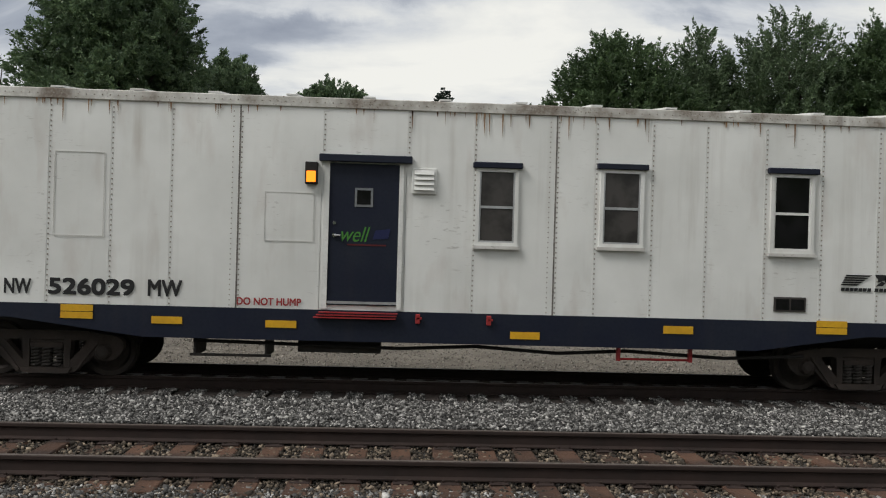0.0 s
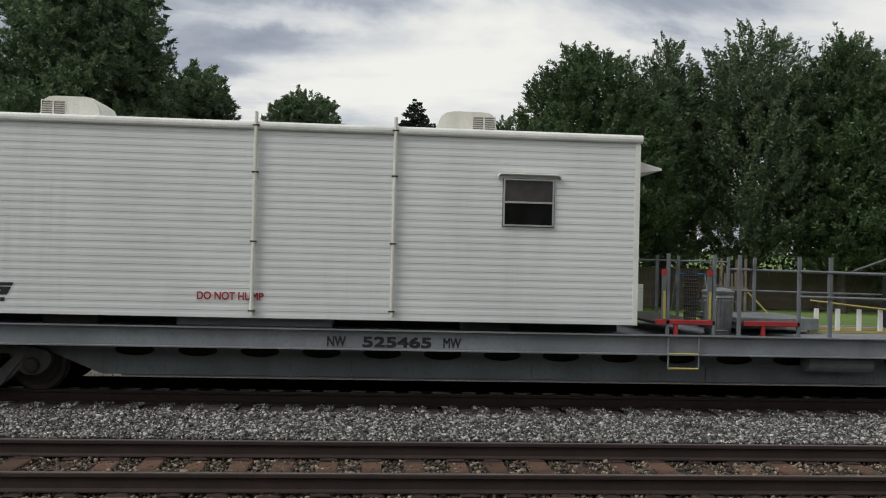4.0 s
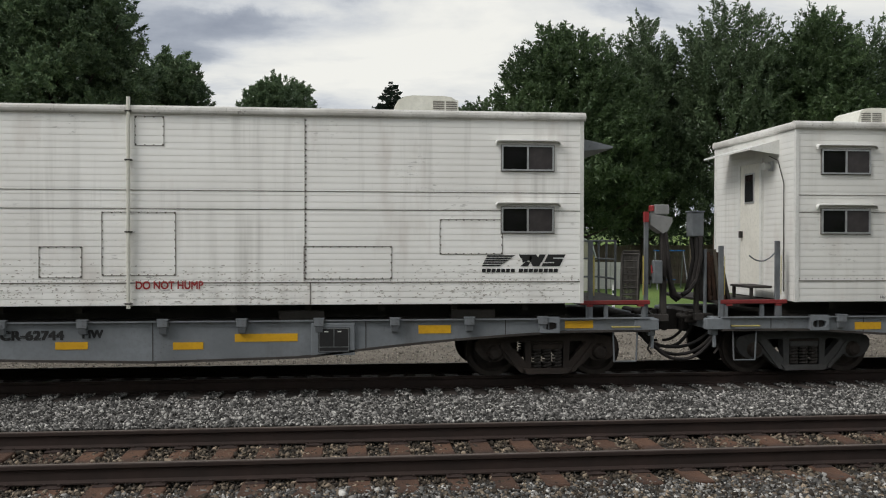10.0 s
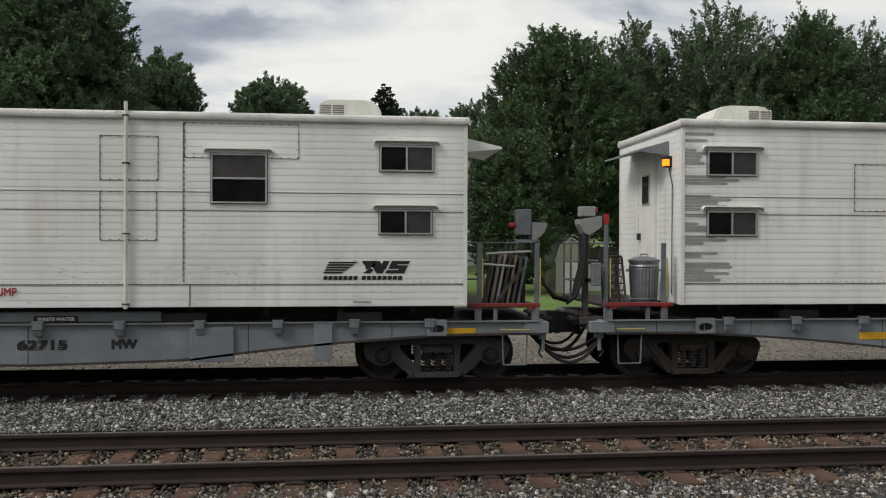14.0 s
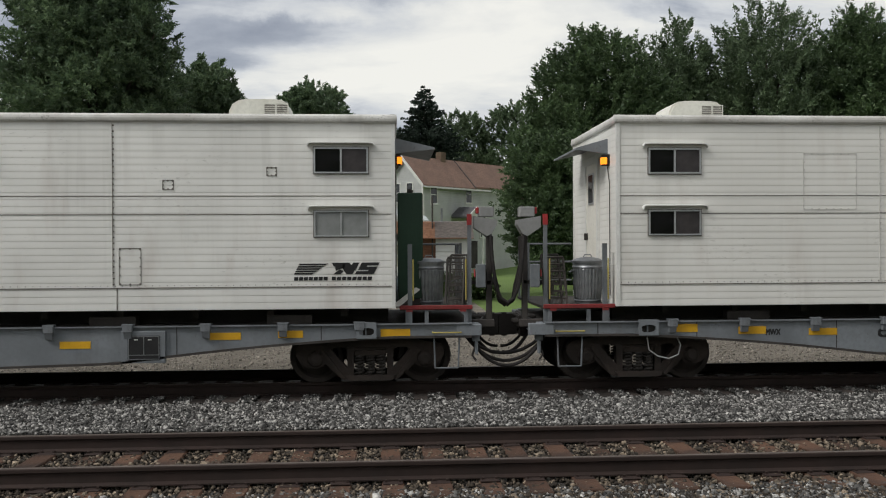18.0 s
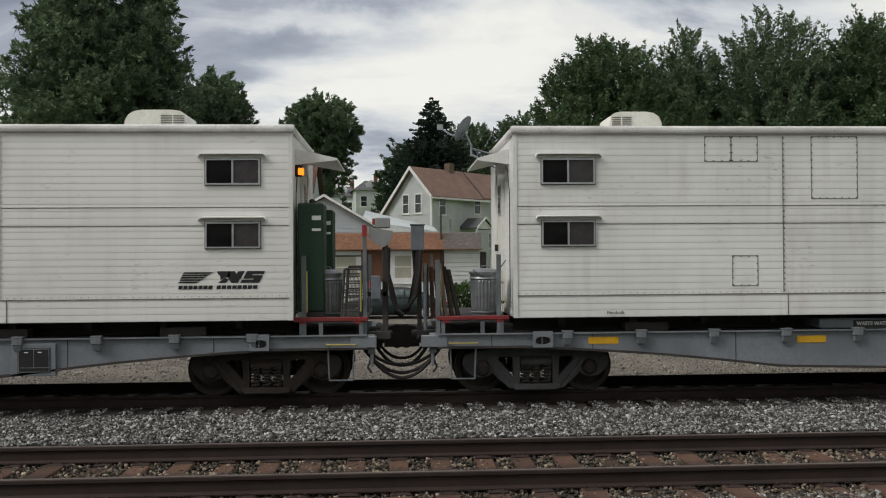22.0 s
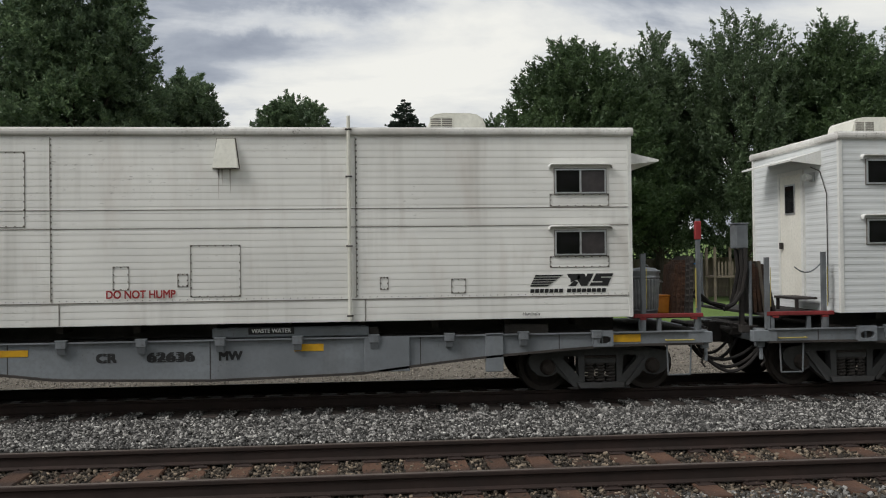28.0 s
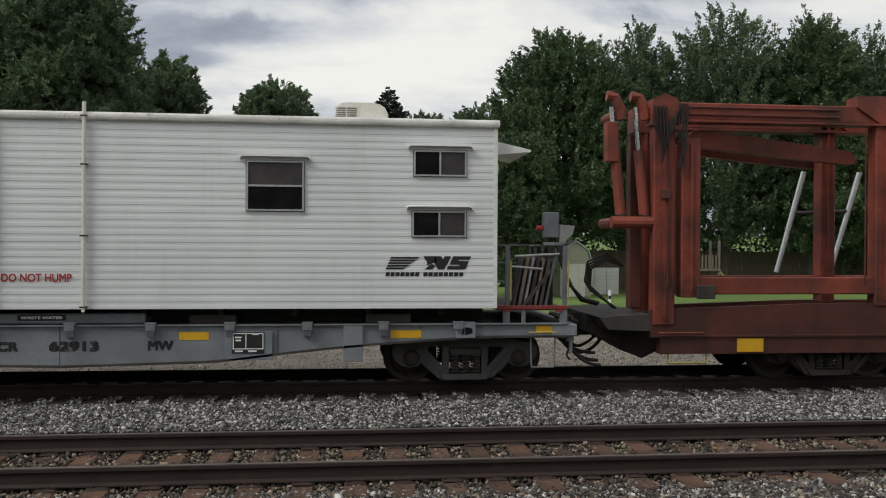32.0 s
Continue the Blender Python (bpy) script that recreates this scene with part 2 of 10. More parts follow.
STEEL_WHITE = siding("white_painted_steel", (0.755, 0.757, 0.73), (0.63, 0.632, 0.605), (0.28, 0.24, 0.19), 0.5, 0.34, 0.4)
EAVE_WHITE = surface("rust_stained_white_paint", (0.64, 0.63, 0.59), (0.20, 0.165, 0.13), 0.6, 0, 24, 2.2, 0.04, (0.08, 0.05, 0.035), 0.9, 0.9)
# Rivet heads darker than the wall, standing in for their small shadows.
RIVET = surface("shadow_toned_rivets", (0.36, 0.33, 0.29), (0.22, 0.19, 0.16), 0.6, 0, 20, 3.0, 0.0)
STAIN = surface("grey_brown_stain", (0.50, 0.475, 0.435), (0.36, 0.335, 0.30), 0.7, 0, 30, 3.0, 0.0)
BASE_BLACK = surface("black_tank_paint", (0.011, 0.012, 0.016), (0.016, 0.016, 0.018), 0.6, 0, 16, 1.4, 0.02, (0.04, 0.034, 0.03), 0.3, spec=0.2)
STENCIL = surface("faded_dark_stencil", (0.22, 0.03, 0.022), (0.30, 0.04, 0.027), 0.6, 0, 30, 6.0, 0.0)
DRIP = surface("rust_drip_stain", (0.30, 0.19, 0.11), (0.12, 0.075, 0.05), 0.8, 0, 30, 4.0, 0.0)
CREAM_TRIM = surface("worn_cream_trim", (0.56, 0.51, 0.43), (0.34, 0.29, 0.24), 0.5, 0, 24, 3.0, 0.02, (0.16, 0.08, 0.05), 0.4, 0.5)
SCREEN = glassy("insect_screened_glass", (0.055, 0.05, 0.047), 0.35)
TRIM_WHITE = surface("white_trim_paint", (0.74, 0.74, 0.71), (0.6, 0.6, 0.57), 0.4, 0, 30, 2.0, 0.0, GRIME, 0.35)
RIM_GREY = surface("grey_white_roof_edging", (0.66, 0.65, 0.62), (0.42, 0.40, 0.37), 0.55, 0, 20, 1.3, 0.02, (0.13, 0.12, 0.1), 0.5, 0.6)
SEAM = surface("dark_seam_sealant", (0.115, 0.102, 0.09), (0.25, 0.23, 0.205), 0.8, 0, 40, 6.0, 0.0)
NAVY = surface("dark_blue_paint", (0.009, 0.012, 0.026), (0.014, 0.018, 0.03), 0.5, 0, 20, 1.5, 0.02, (0.05, 0.045, 0.04), 0.25, spec=0.25)
GREY_STEEL = surface("grey_blue_painted_steel", (0.205, 0.223, 0.24), (0.14, 0.152, 0.164), 0.55, 0, 16, 1.0, 0.03, (0.07, 0.055, 0.045), 0.45, 0.35)
RAIL_GREY = surface("grey_painted_tube", (0.155, 0.17, 0.182), (0.09, 0.097, 0.105), 0.5, 0, 20, 3.0, 0.02, RUST, 0.3)
DARK_STEEL = surface("grimy_dark_steel", (0.06, 0.053, 0.048), (0.034, 0.030, 0.028), 0.75, 0.2, 20, 2.0, 0.08, (0.06, 0.045, 0.035), 0.3)
BOGIE = surface("brown_grimy_cast_steel", (0.058, 0.044, 0.037), (0.03, 0.025, 0.022), 0.8, 0.1, 18, 2.5, 0.1, (0.08, 0.06, 0.045), 0.3)
WHEEL = surface("rusty_wheel_steel", (0.05, 0.04, 0.035), (0.03, 0.025, 0.022), 0.7, 0.3, 14, 4.0, 0.05)
RAIL_SIDE = surface("rusty_rail_steel", (0.030, 0.0175, 0.014), (0.017, 0.011, 0.009), 0.8, 0.0, 8, 1.5, 0.06, (0.075, 0.045, 0.03), 0.25)
RAIL_TOP = surface("worn_rail_head", (0.135, 0.11, 0.095), (0.08, 0.062, 0.053), 0.5, 0.3, 20, 2.0, 0.02)
TIE = surface("weathered_creosoted_timber", (0.088, 0.045, 0.027), (0.034, 0.020, 0.015), 0.85, 0, 22, 3.0, 0.25, (0.025, 0.02, 0.017), 0.0, 0.0, per_object=0.35)
TIE_GRIMY = surface("oil_blackened_timber", (0.055, 0.044, 0.038), (0.034, 0.028, 0.025), 0.85, 0, 22, 3.0, 0.25, per_object=0.4)
STONE = surface("crushed_limestone_ballast", (0.235, 0.228, 0.215), (0.048, 0.046, 0.044), 0.9, 0, 30, 9.0, 0.15, per_island=0.95)
STONE_BROWN = surface("rust_stained_ballast", (0.135, 0.108, 0.078), (0.045, 0.034, 0.026), 0.9, 0, 30, 9.0, 0.15, per_island=0.95)
BOX_GREY = surface("pale_grey_box_paint", (0.288, 0.288, 0.284), (0.216, 0.216, 0.212), 0.5, 0.1, 16, 2.0, 0.02, (0.14, 0.12, 0.1), 0.4, 0.3)
BED = surface("ballast_bed", (0.08, 0.072, 0.064), (0.05, 0.045, 0.04), 0.95, 0, 40, 3.0, 0.4)
GRAVEL = surface("gravel_lot", (0.29, 0.258, 0.212), (0.19, 0.167, 0.134), 0.95, 0, 60, 0.8, 0.9, (0.12, 0.105, 0.085), 0, 0.12)
VERGE = surface("pale_bounce_verge", (0.24, 0.215, 0.165), (0.11, 0.125, 0.06), 0.95, 0, 12, 0.5, 0.7, (0.09, 0.08, 0.06), 0, 0.6)
STONE_TAN = surface("tan_lane_stones", (0.30, 0.27, 0.23), (0.16, 0.14, 0.115), 0.9, 0, 30, 9.0, 0.1, per_island=0.5)
GRASS = surface("mown_lawn", (0.135, 0.205, 0.048), (0.085, 0.14, 0.033), 0.9, 0, 6, 0.12, 0.6)
GRASS_DARK = surface("unseen_dark_bank", (0.035, 0.055, 0.02), (0.018, 0.03, 0.012), 0.95, 0, 3, 0.3, 0.6)
YELLOW = surface("reflective_yellow_sheet", (0.68, 0.38, 0.02), (0.55, 0.3, 0.02), 0.4, 0, 20, 2.0, 0.0, RUST, 0.2)
YELLOW_P = surface("yellow_safety_paint", (0.42, 0.35, 0.09), (0.29, 0.24, 0.08), 0.55, 0, 20, 2.0, 0.0, RUST, 0.3)
RED_P = surface("red_safety_paint", (0.36, 0.028, 0.03), (0.24, 0.022, 0.025), 0.5, 0, 20, 2.0, 0.0, RUST, 0.3)
DECK_RED = surface("dull_red_deck_edge", (0.235, 0.026, 0.028), (0.15, 0.02, 0.02), 0.55, 0, 20, 3.0, 0.02, RUST, 0.4, 0.4)
RED_T = surface("red_lettering_paint", (0.33, 0.035, 0.035), (0.28, 0.03, 0.03), 0.6, 0, 20, 2.0, 0.0)
BLACK_T = surface("black_lettering_paint", (0.012, 0.012, 0.013), (0.02, 0.02, 0.02), 0.6, 0, 20, 2.0, 0.0)
WHITE_T = surface("white_lettering_paint", (0.75, 0.75, 0.73), (0.66, 0.66, 0.64), 0.6, 0, 20, 2.0, 0.0)
ORANGE = surface("orange_red_paint", (0.60, 0.056, 0.030), (0.49, 0.046, 0.027), 0.45, 0, 14, 1.0, 0.02, (0.22, 0.05, 0.03), 0.35)
RIG = surface("oxidised_red_paint", (0.225, 0.047, 0.027), (0.06, 0.019, 0.014), 0.55, 0, 10, 1.3, 0.06, (0.018, 0.013, 0.012), 0.85, 0.7)
RIG_OILY = surface("oil_stained_red_paint", (0.095, 0.026, 0.018), (0.035, 0.015, 0.012), 0.55, 0, 10, 1.0, 0.06, (0.014, 0.011, 0.01), 0.8, 0.5)
CHROME = surface("hydraulic_rod_chrome", (0.55, 0.55, 0.55), (0.4, 0.4, 0.4), 0.25, 1.0, 20, 3.0, 0.0)
ALU = surface("mill_aluminium", (0.55, 0.56, 0.57), (0.4, 0.41, 0.42), 0.4, 0.7, 20, 3.0, 0.02, GRIME, 0.3)
GALV = surface("galvanised_sheet", (0.30, 0.31, 0.32), (0.17, 0.18, 0.19), 0.42, 0.65, 12, 3.0, 0.02, (0.12, 0.11, 0.1), 0.3)
GREEN_P = surface("dark_green_tank_paint", (0.013, 0.043, 0.023), (0.009, 0.03, 0.017), 0.5, 0, 20, 1.2, 0.02, (0.05, 0.05, 0.04), 0.3)
RUBBER = surface("black_rubber", (0.02, 0.0185, 0.018), (0.03, 0.026, 0.024), 0.65, 0, 20, 3.0, 0.03, spec=0.2)
PLASTIC_BLUE = surface("blue_plastic", (0.02, 0.13, 0.34), (0.015, 0.09, 0.25), 0.4, 0, 20, 3.0, 0.0)
WOOD_OLD = surface("weathered_plank", (0.2, 0.165, 0.125), (0.12, 0.1, 0.08), 0.85, 0, 20, 2.0, 0.15)
GLASS = glassy("dark_window_glass", (0.012, 0.011, 0.013), 0.04)
CURTAIN = surface("brown_curtain", (0.06, 0.052, 0.052), (0.02, 0.018, 0.02), 0.35, 0, 6, 3.0, 0.0, (0.012, 0.011, 0.012), 0.9)
STEP_STEEL = surface("weathered_step_steel", (0.10, 0.092, 0.083), (0.05, 0.045, 0.04), 0.7, 0.2, 16, 3.0, 0.04, RUST, 0.3)
FOOT_STEEL = surface("grey_cast_steel", (0.078, 0.078, 0.077), (0.045, 0.044, 0.043), 0.7, 0, 16, 2.0, 0.06, (0.05, 0.038, 0.03), 0.5, 0.4)
PEELED = surface("bare_weathered_aluminium", (0.34, 0.34, 0.335), (0.24, 0.24, 0.235), 0.6, 0.2, 20, 3.0, 0.02)
PALE_BLIND = surface("grey_venetian_blind", (0.25, 0.26, 0.255), (0.19, 0.2, 0.195), 0.5, 0, 6, 3.0, 0.0)
BLIND = surface("pale_green_blind", (0.22, 0.29, 0.28), (0.18, 0.24, 0.23), 0.4, 0, 6, 3.0, 0.0)
AMBER = glow("amber_lamp_lens", (1.0, 0.25, 0.012), 1.5)
AC_WHITE = surface("off_white_plastic", (0.70, 0.69, 0.62), (0.58, 0.57, 0.5), 0.45, 0, 20, 2.0, 0.0, GRIME, 0.25)
DOOR_CREAM = surface("cream_door_paint", (0.76, 0.74, 0.67), (0.68, 0.66, 0.59), 0.4, 0, 20, 2.0, 0.0, GRIME, 0.3)


# ---- mesh building ----
class Shape:
    """Vertices and faces of one mesh."""

    def __init__(self):
        self.v, self.f = [], []

    def add(self, verts, faces):
        k = len(self.v)
        self.v += [tuple(p) for p in verts]
        self.f += [tuple(i + k for i in f) for f in faces]
        return self

    def box(self, x0, x1, y0, y1, z0, z1, c=0.0):
        if c <= 0:
            return self.add([(x, y, z) for x in (x0, x1) for y in (y0, y1) for z in (z0, z1)],
                            [(0, 1, 3, 2), (4, 6, 7, 5), (0, 4, 5, 1), (2, 3, 7, 6), (0, 2, 6, 4), (1, 5, 7, 3)])
        # chamfered along all edges
        vs, at = [], {}
        lo, hi = (x0, y0, z0), (x1, y1, z1)
        for i in range(8):
            s = [(i >> k) & 1 for k in range(3)]
            for ax in range(3):
                p = [(hi if s[k] else lo)[k] for k in range(3)]
                for k in range(3):
                    if k != ax:
                        p[k] += -c if s[k] else c
                at[(tuple(s), ax)] = len(vs)
                vs.append(p)
        fs = []
        for ax in range(3):
            u, w = [k for k in range(3) if k != ax]
            for side in (0, 1):
                q = []
                for a2, b2 in ((0, 0), (1, 0), (1, 1), (0, 1)):
                    s = [0, 0, 0]
                    s[ax], s[u], s[w] = side, a2, b2
                    q.append(at[(tuple(s), ax)])
                flip = (side == 1) == (ax == 1)
                fs.append(tuple(q[::-1]) if flip else tuple(q))
        for ax in range(3):
            u, w = [k for k in range(3) if k != ax]
            for a2 in (0, 1):
                for b2 in (0, 1):
                    s0, s1 = [0, 0, 0], [0, 0, 0]
                    s0[u], s0[w], s1[u], s1[w] = a2, b2, a2, b2
                    s1[ax] = 1
                    fs.append((at[(tuple(s0), u)], at[(tuple(s0), w)], at[(tuple(s1), w)], at[(tuple(s1), u)]))
        for i in range(8):
            s = tuple((i >> k) & 1 for k in range(3))
            fs.append((at[(s, 0)], at[(s, 1)], at[(s, 2)]))
        return self.add(vs, fs)

    def rod(self, p, q, r, n=8, r2=None):
        p, q = Vector(p), Vector(q)
        d = (q - p).normalized()
        u = d.orthogonal().normalized()
        w = d.cross(u)
        r2 = r if r2 is None else r2
        vs = []
        for c, rr in ((p, r), (q, r2)):
            vs += [c + rr * (math.cos(2 * math.pi * i / n) * u + math.sin(2 * math.pi * i / n) * w) for i in range(n)]
        fs = [(i, (i + 1) % n, n + (i + 1) % n, n + i) for i in range(n)]
        return self.add(vs, fs + [tuple(range(n))[::-1], tuple(range(n, 2 * n))])

    def tube(self, pts, r, n=6):
        pts = [Vector(p) for p in pts]
        vs, fs = [], []
        u = (pts[1] - pts[0]).orthogonal().normalized()
        for i, p in enumerate(pts):
            d = (pts[min(i + 1, len(pts) - 1)] - pts[max(i - 1, 0)]).normalized()
            u = (u - u.dot(d) * d).normalized()
            w = d.cross(u)
            vs += [p + r * (math.cos(2 * math.pi * k / n) * u + math.sin(2 * math.pi * k / n) * w) for k in range(n)]
        for i in range(len(pts) - 1):
            fs += [(i * n + k, i * n + (k + 1) % n, (i + 1) * n + (k + 1) % n, (i + 1) * n + k) for k in range(n)]
        e = (len(pts) - 1) * n
        return self.add(vs, fs + [tuple(range(n))[::-1], tuple(range(e, e + n))])

    def prism(self, poly, a, b, axis="y"):
        """A polygon of (u, v) drawn out from a to b along an axis: y takes (x, z), x takes (y, z), z takes (x, y)."""
        put = {"y": lambda u, v, t: (u, t, v), "x": lambda u, v, t: (t, u, v), "z": lambda u, v, t: (u, v, t)}[axis]
        n = len(poly)
        vs = [put(u, v, a) for u, v in poly] + [put(u, v, b) for u, v in poly]
        return self.add(vs, [tuple(range(n)), tuple(range(n, 2 * n))[::-1]] + [(i, i + n, (i + 1) % n + n, (i + 1) % n) for i in range(n)])

    def lathe(self, profile, n=16, at=(0, 0, 0), axis="z"):
        put = {"z": lambda r, h, c, s: (r * c, r * s, h), "y": lambda r, h, c, s: (r * c, h, r * s), "x": lambda r, h, c, s: (h, r * c, r * s)}[axis]
        vs = [Vector(put(r, h, math.cos(2 * math.pi * k / n), math.sin(2 * math.pi * k / n))) + Vector(at) for r, h in profile for k in range(n)]
        fs = [(i * n + k, i * n + (k + 1) % n, (i + 1) * n + (k + 1) % n, (i + 1) * n + k) for i in range(len(profile) - 1) for k in range(n)]
        e = (len(profile) - 1) * n
        return self.add(vs, fs + [tuple(range(n))[::-1], tuple(range(e, e + n))])

    def mesh(self, name, material, smooth=False):
        me = bpy.data.meshes.new(name)
        me.from_pydata(self.v, [], self.f)
        me.materials.append(material)
        bm = bmesh.new()
        bm.from_mesh(me)
        bmesh.ops.recalc_face_normals(bm, faces=bm.faces)
        bm.to_mesh(me)
        bm.free()
        if smooth:
            me.polygons.foreach_set("use_smooth", [True] * len(me.polygons))
        return me


def part(name, shape, material, parent=None, label="", smooth=False):
    ob = new(name, shape.mesh(name, material, smooth) if isinstance(shape, Shape) else shape)
    if parent:
        ob.parent = parent
    return tagged(ob, label)


def quick(name, verts, faces, material):
    """A large mesh straight from arrays, all faces of one size."""
    me = bpy.data.meshes.new(name)
    verts, faces = np.asarray(verts, np.float32), np.asarray(faces, np.int32)
    k = faces.shape[1]
    me.vertices.add(len(verts))
    me.vertices.foreach_set("co", verts.ravel())
    me.loops.add(faces.size)
    me.loops.foreach_set("vertex_index", faces.ravel())
    me.polygons.add(len(faces))
    me.polygons.foreach_set("loop_start", np.arange(0, faces.size, k, dtype=np.int32))
    me.polygons.foreach_set("loop_total", np.full(len(faces), k, np.int32))
    me.materials.append(material)
    me.update(calc_edges=True)
    me.validate()
    return me


def thing(name, x, y, z, label, category, group="", turn=0.0):
    ob = new(name)
    ob.matrix_basis = pose(x, y, z, 0, 0, turn)
    return tagged(ob, label, category, group)


def lettering(name, text, material, parent, x0, x1, z0, y, italic=0.0, height=None, label="", weight=0.028):
    """Painted words between x0 and x1 on a side that faces -y."""
    cu = bpy.data.curves.new(name, "FONT")
    cu.body, cu.extrude = text, 0.0
    cu.shear = italic
    tmp = bpy.data.objects.new(name, cu)
    me = bpy.data.meshes.new_from_object(tmp)
    bpy.data.objects.remove(tmp)
    bpy.data.curves.remove(cu)
    co = np.empty(len(me.vertices) * 3)
    me.vertices.foreach_get("co", co)
    co = co.reshape(-1, 3)
    lo, hi = co.min(0), co.max(0)
    co[:, 2] = 0
    kx = (x1 - x0) / (hi[0] - lo[0])
    kz = (height or (hi[1] - lo[1]) * kx) / (hi[1] - lo[1])
    out = np.stack([x0 + (co[:, 0] - lo[0]) * kx, y - co[:, 2] * 2 - 0.002, z0 + (co[:, 1] - lo[1]) * kz], 1)
    # letters are thickened by four thin layers, a stroke's quarter apart
    tri = [tuple(p.vertices) for p in me.polygons]
    bold = weight * kx
    s = Shape()
    for k, (a, b) in enumerate(((-bold, -bold), (bold, -bold), (bold, bold), (-bold, bold))):
        s.add(out + np.array([a, -0.0004 * k, b]), tri)
    bpy.data.meshes.remove(me)
    return part(name, s, material, parent, label)


rng = np.random.default_rng(7)
YN, YF = 9.49, 14.65          # centre lines of the near and the far track
GROUND = -0.45


# ---- ground and tracks ----
def ground_sheet():
    s = Shape()
    cuts = [(4.6, -0.90), (6.2, -0.75), (7.3, -0.27), (8.0, -0.25), (16.5, -0.25), (17.3, -0.45), (21.5, -0.46)]
    for (y0, z0), (y1, z1) in zip(cuts, cuts[1:]):
        s.add([(-600, y0, z0), (600, y0, z0), (600, y1, z1), (-600, y1, z1)], [(0, 1, 2, 3)])
    bed = part("ground_trackbed", s, BED)
    tagged(bed, "dark ballast bed under two railway tracks", "ground", kind="structure")
    # Ground out of view, kept pale to bounce light under the cars.
    verge = part("ground_verge", Shape().add([(-600, -60, -1.2), (600, -60, -1.2), (600, 4.6, -0.90), (-600, 4.6, -0.90)], [(0, 1, 2, 3)]), VERGE)
    tagged(verge, "unseen gravel and grass verge, pale to bounce light", "ground", kind="structure")
    drive = part("ground_drive", Shape().add([(-4.2, 31, -0.446), (3.9, 31, -0.446), (3.9, 38.8, -0.41), (-4.2, 38.8, -0.41)], [(0, 1, 2, 3)]), GRAVEL)
    tagged(drive, "pale gravel drive before the low house", "ground", kind="structure")
    # Made-up bank, out of view: its dark face deepens reflections in the windows.
    bank = part("ground_dark_backing", Shape().add([(-600, -7, -1.15), (600, -7, -1.15), (600, -24, 9.5), (-600, -24, 9.5), (600, -60, 10), (-600, -60, 10)], [(0, 1, 2, 3), (3, 2, 4, 5)]), GRASS_DARK)
    tagged(bank, "added dark bank behind the viewer, out of view, to darken reflections", "ground", kind="structure")
    lot = part("ground_gravel", Shape().add([(-600, 21.5, -0.46), (600, 21.5, -0.46), (600, 31, -0.45), (-600, 31, -0.45)], [(0, 1, 2, 3)])
               .add([(-600, 17.3, -0.446), (600, 17.3, -0.446), (600, 21.5, -0.456), (-600, 21.5, -0.456)], [(0, 1, 2, 3)]), GRAVEL)
    tagged(lot, "pale gravel lane behind the tracks", "ground", kind="structure")
    lawn = part("ground_lawn", Shape().add([(-600, 31, -0.45), (600, 31, -0.45), (600, 70, -0.3), (-600, 70, -0.3)], [(0, 1, 2, 3)])
                .add([(-600, 70, -0.3), (600, 70, -0.3), (600, 115, 4), (-600, 115, 4), (1500, 1800, 12), (-1500, 1800, 12)], [(0, 1, 2, 3), (3, 2, 4, 5)]), GRASS)
    tagged(lawn, "mown green lawn behind the houses", "grass", kind="structure")


RAIL_PROFILE = [(-0.075, -0.185), (0.075, -0.185), (0.075, -0.172), (0.014, -0.155), (0.010, -0.055), (0.037, -0.040), (0.037, -0.008), (0.03, 0.0), (-0.03, 0.0), (-0.037, -0.008), (-0.037, -0.040), (-0.010, -0.055), (-0.014, -0.155), (-0.075, -0.172)]


def railway_track(name, yc, label, timber=TIE):
    tr = tagged(new(name), label, "railway track", kind="structure")
    tr.location = (0, yc, 0)
    rail = Shape().prism(RAIL_PROFILE, -200, 200, "x")
    for s in (-1, 1):
        r = part("rail", rail, RAIL_SIDE, tr, "rust-brown steel rail")
        r.location.y = s * 0.7525
        h = part("rail_head_top", Shape().box(-200, 200, -0.028, 0.028, -0.001, 0.0015), RAIL_TOP, r)
    tie_mesh = [Shape().box(-0.115 - d, 0.115, -1.3, 1.3, -0.38, -0.2 + e, 0.012).mesh("tie", timber) for d, e in ((0, 0), (0.012, 0.006), (-0.01, -0.008))]
    plate = Shape()
    for s in (-1, 1):
        plate.box(-0.1, 0.1, s * 0.7525 - 0.17, s * 0.7525 + 0.17, -0.2, -0.186, 0.004)
        for a in (-0.07, 0.07):
            for b in (-0.1, 0.1):
                plate.box(a - 0.012, a + 0.012, s * 0.7525 + b - 0.014, s * 0.7525 + b + 0.014, -0.19, -0.163)
    plate_mesh = plate.mesh("tie_plates", RAIL_SIDE)
    k = random.Random(int(yc * 10))
    for i in range(-50, 60):
        t = new("tie", tie_mesh[i % 3])
        t.parent = tr
        t.matrix_basis = pose(i * 0.497 + k.uniform(-0.02, 0.02), k.uniform(-0.03, 0.03), k.uniform(-0.012, 0.008), 0, k.uniform(-1, 1), k.uniform(-1.2, 1.2))
        q = new("tie_plate", plate_mesh)
        q.parent = t
        q.location = (0, -t.location.y, 0.0)
    rest = Shape()
    for i in list(range(-400, -50)) + list(range(60, 400)):
        rest.box(i * 0.497 - 0.115, i * 0.497 + 0.115, -1.3, 1.3, -0.38, -0.2)
    tagged(part("ties_far_off", rest, timber, tr), kind="stuff")
    return tr


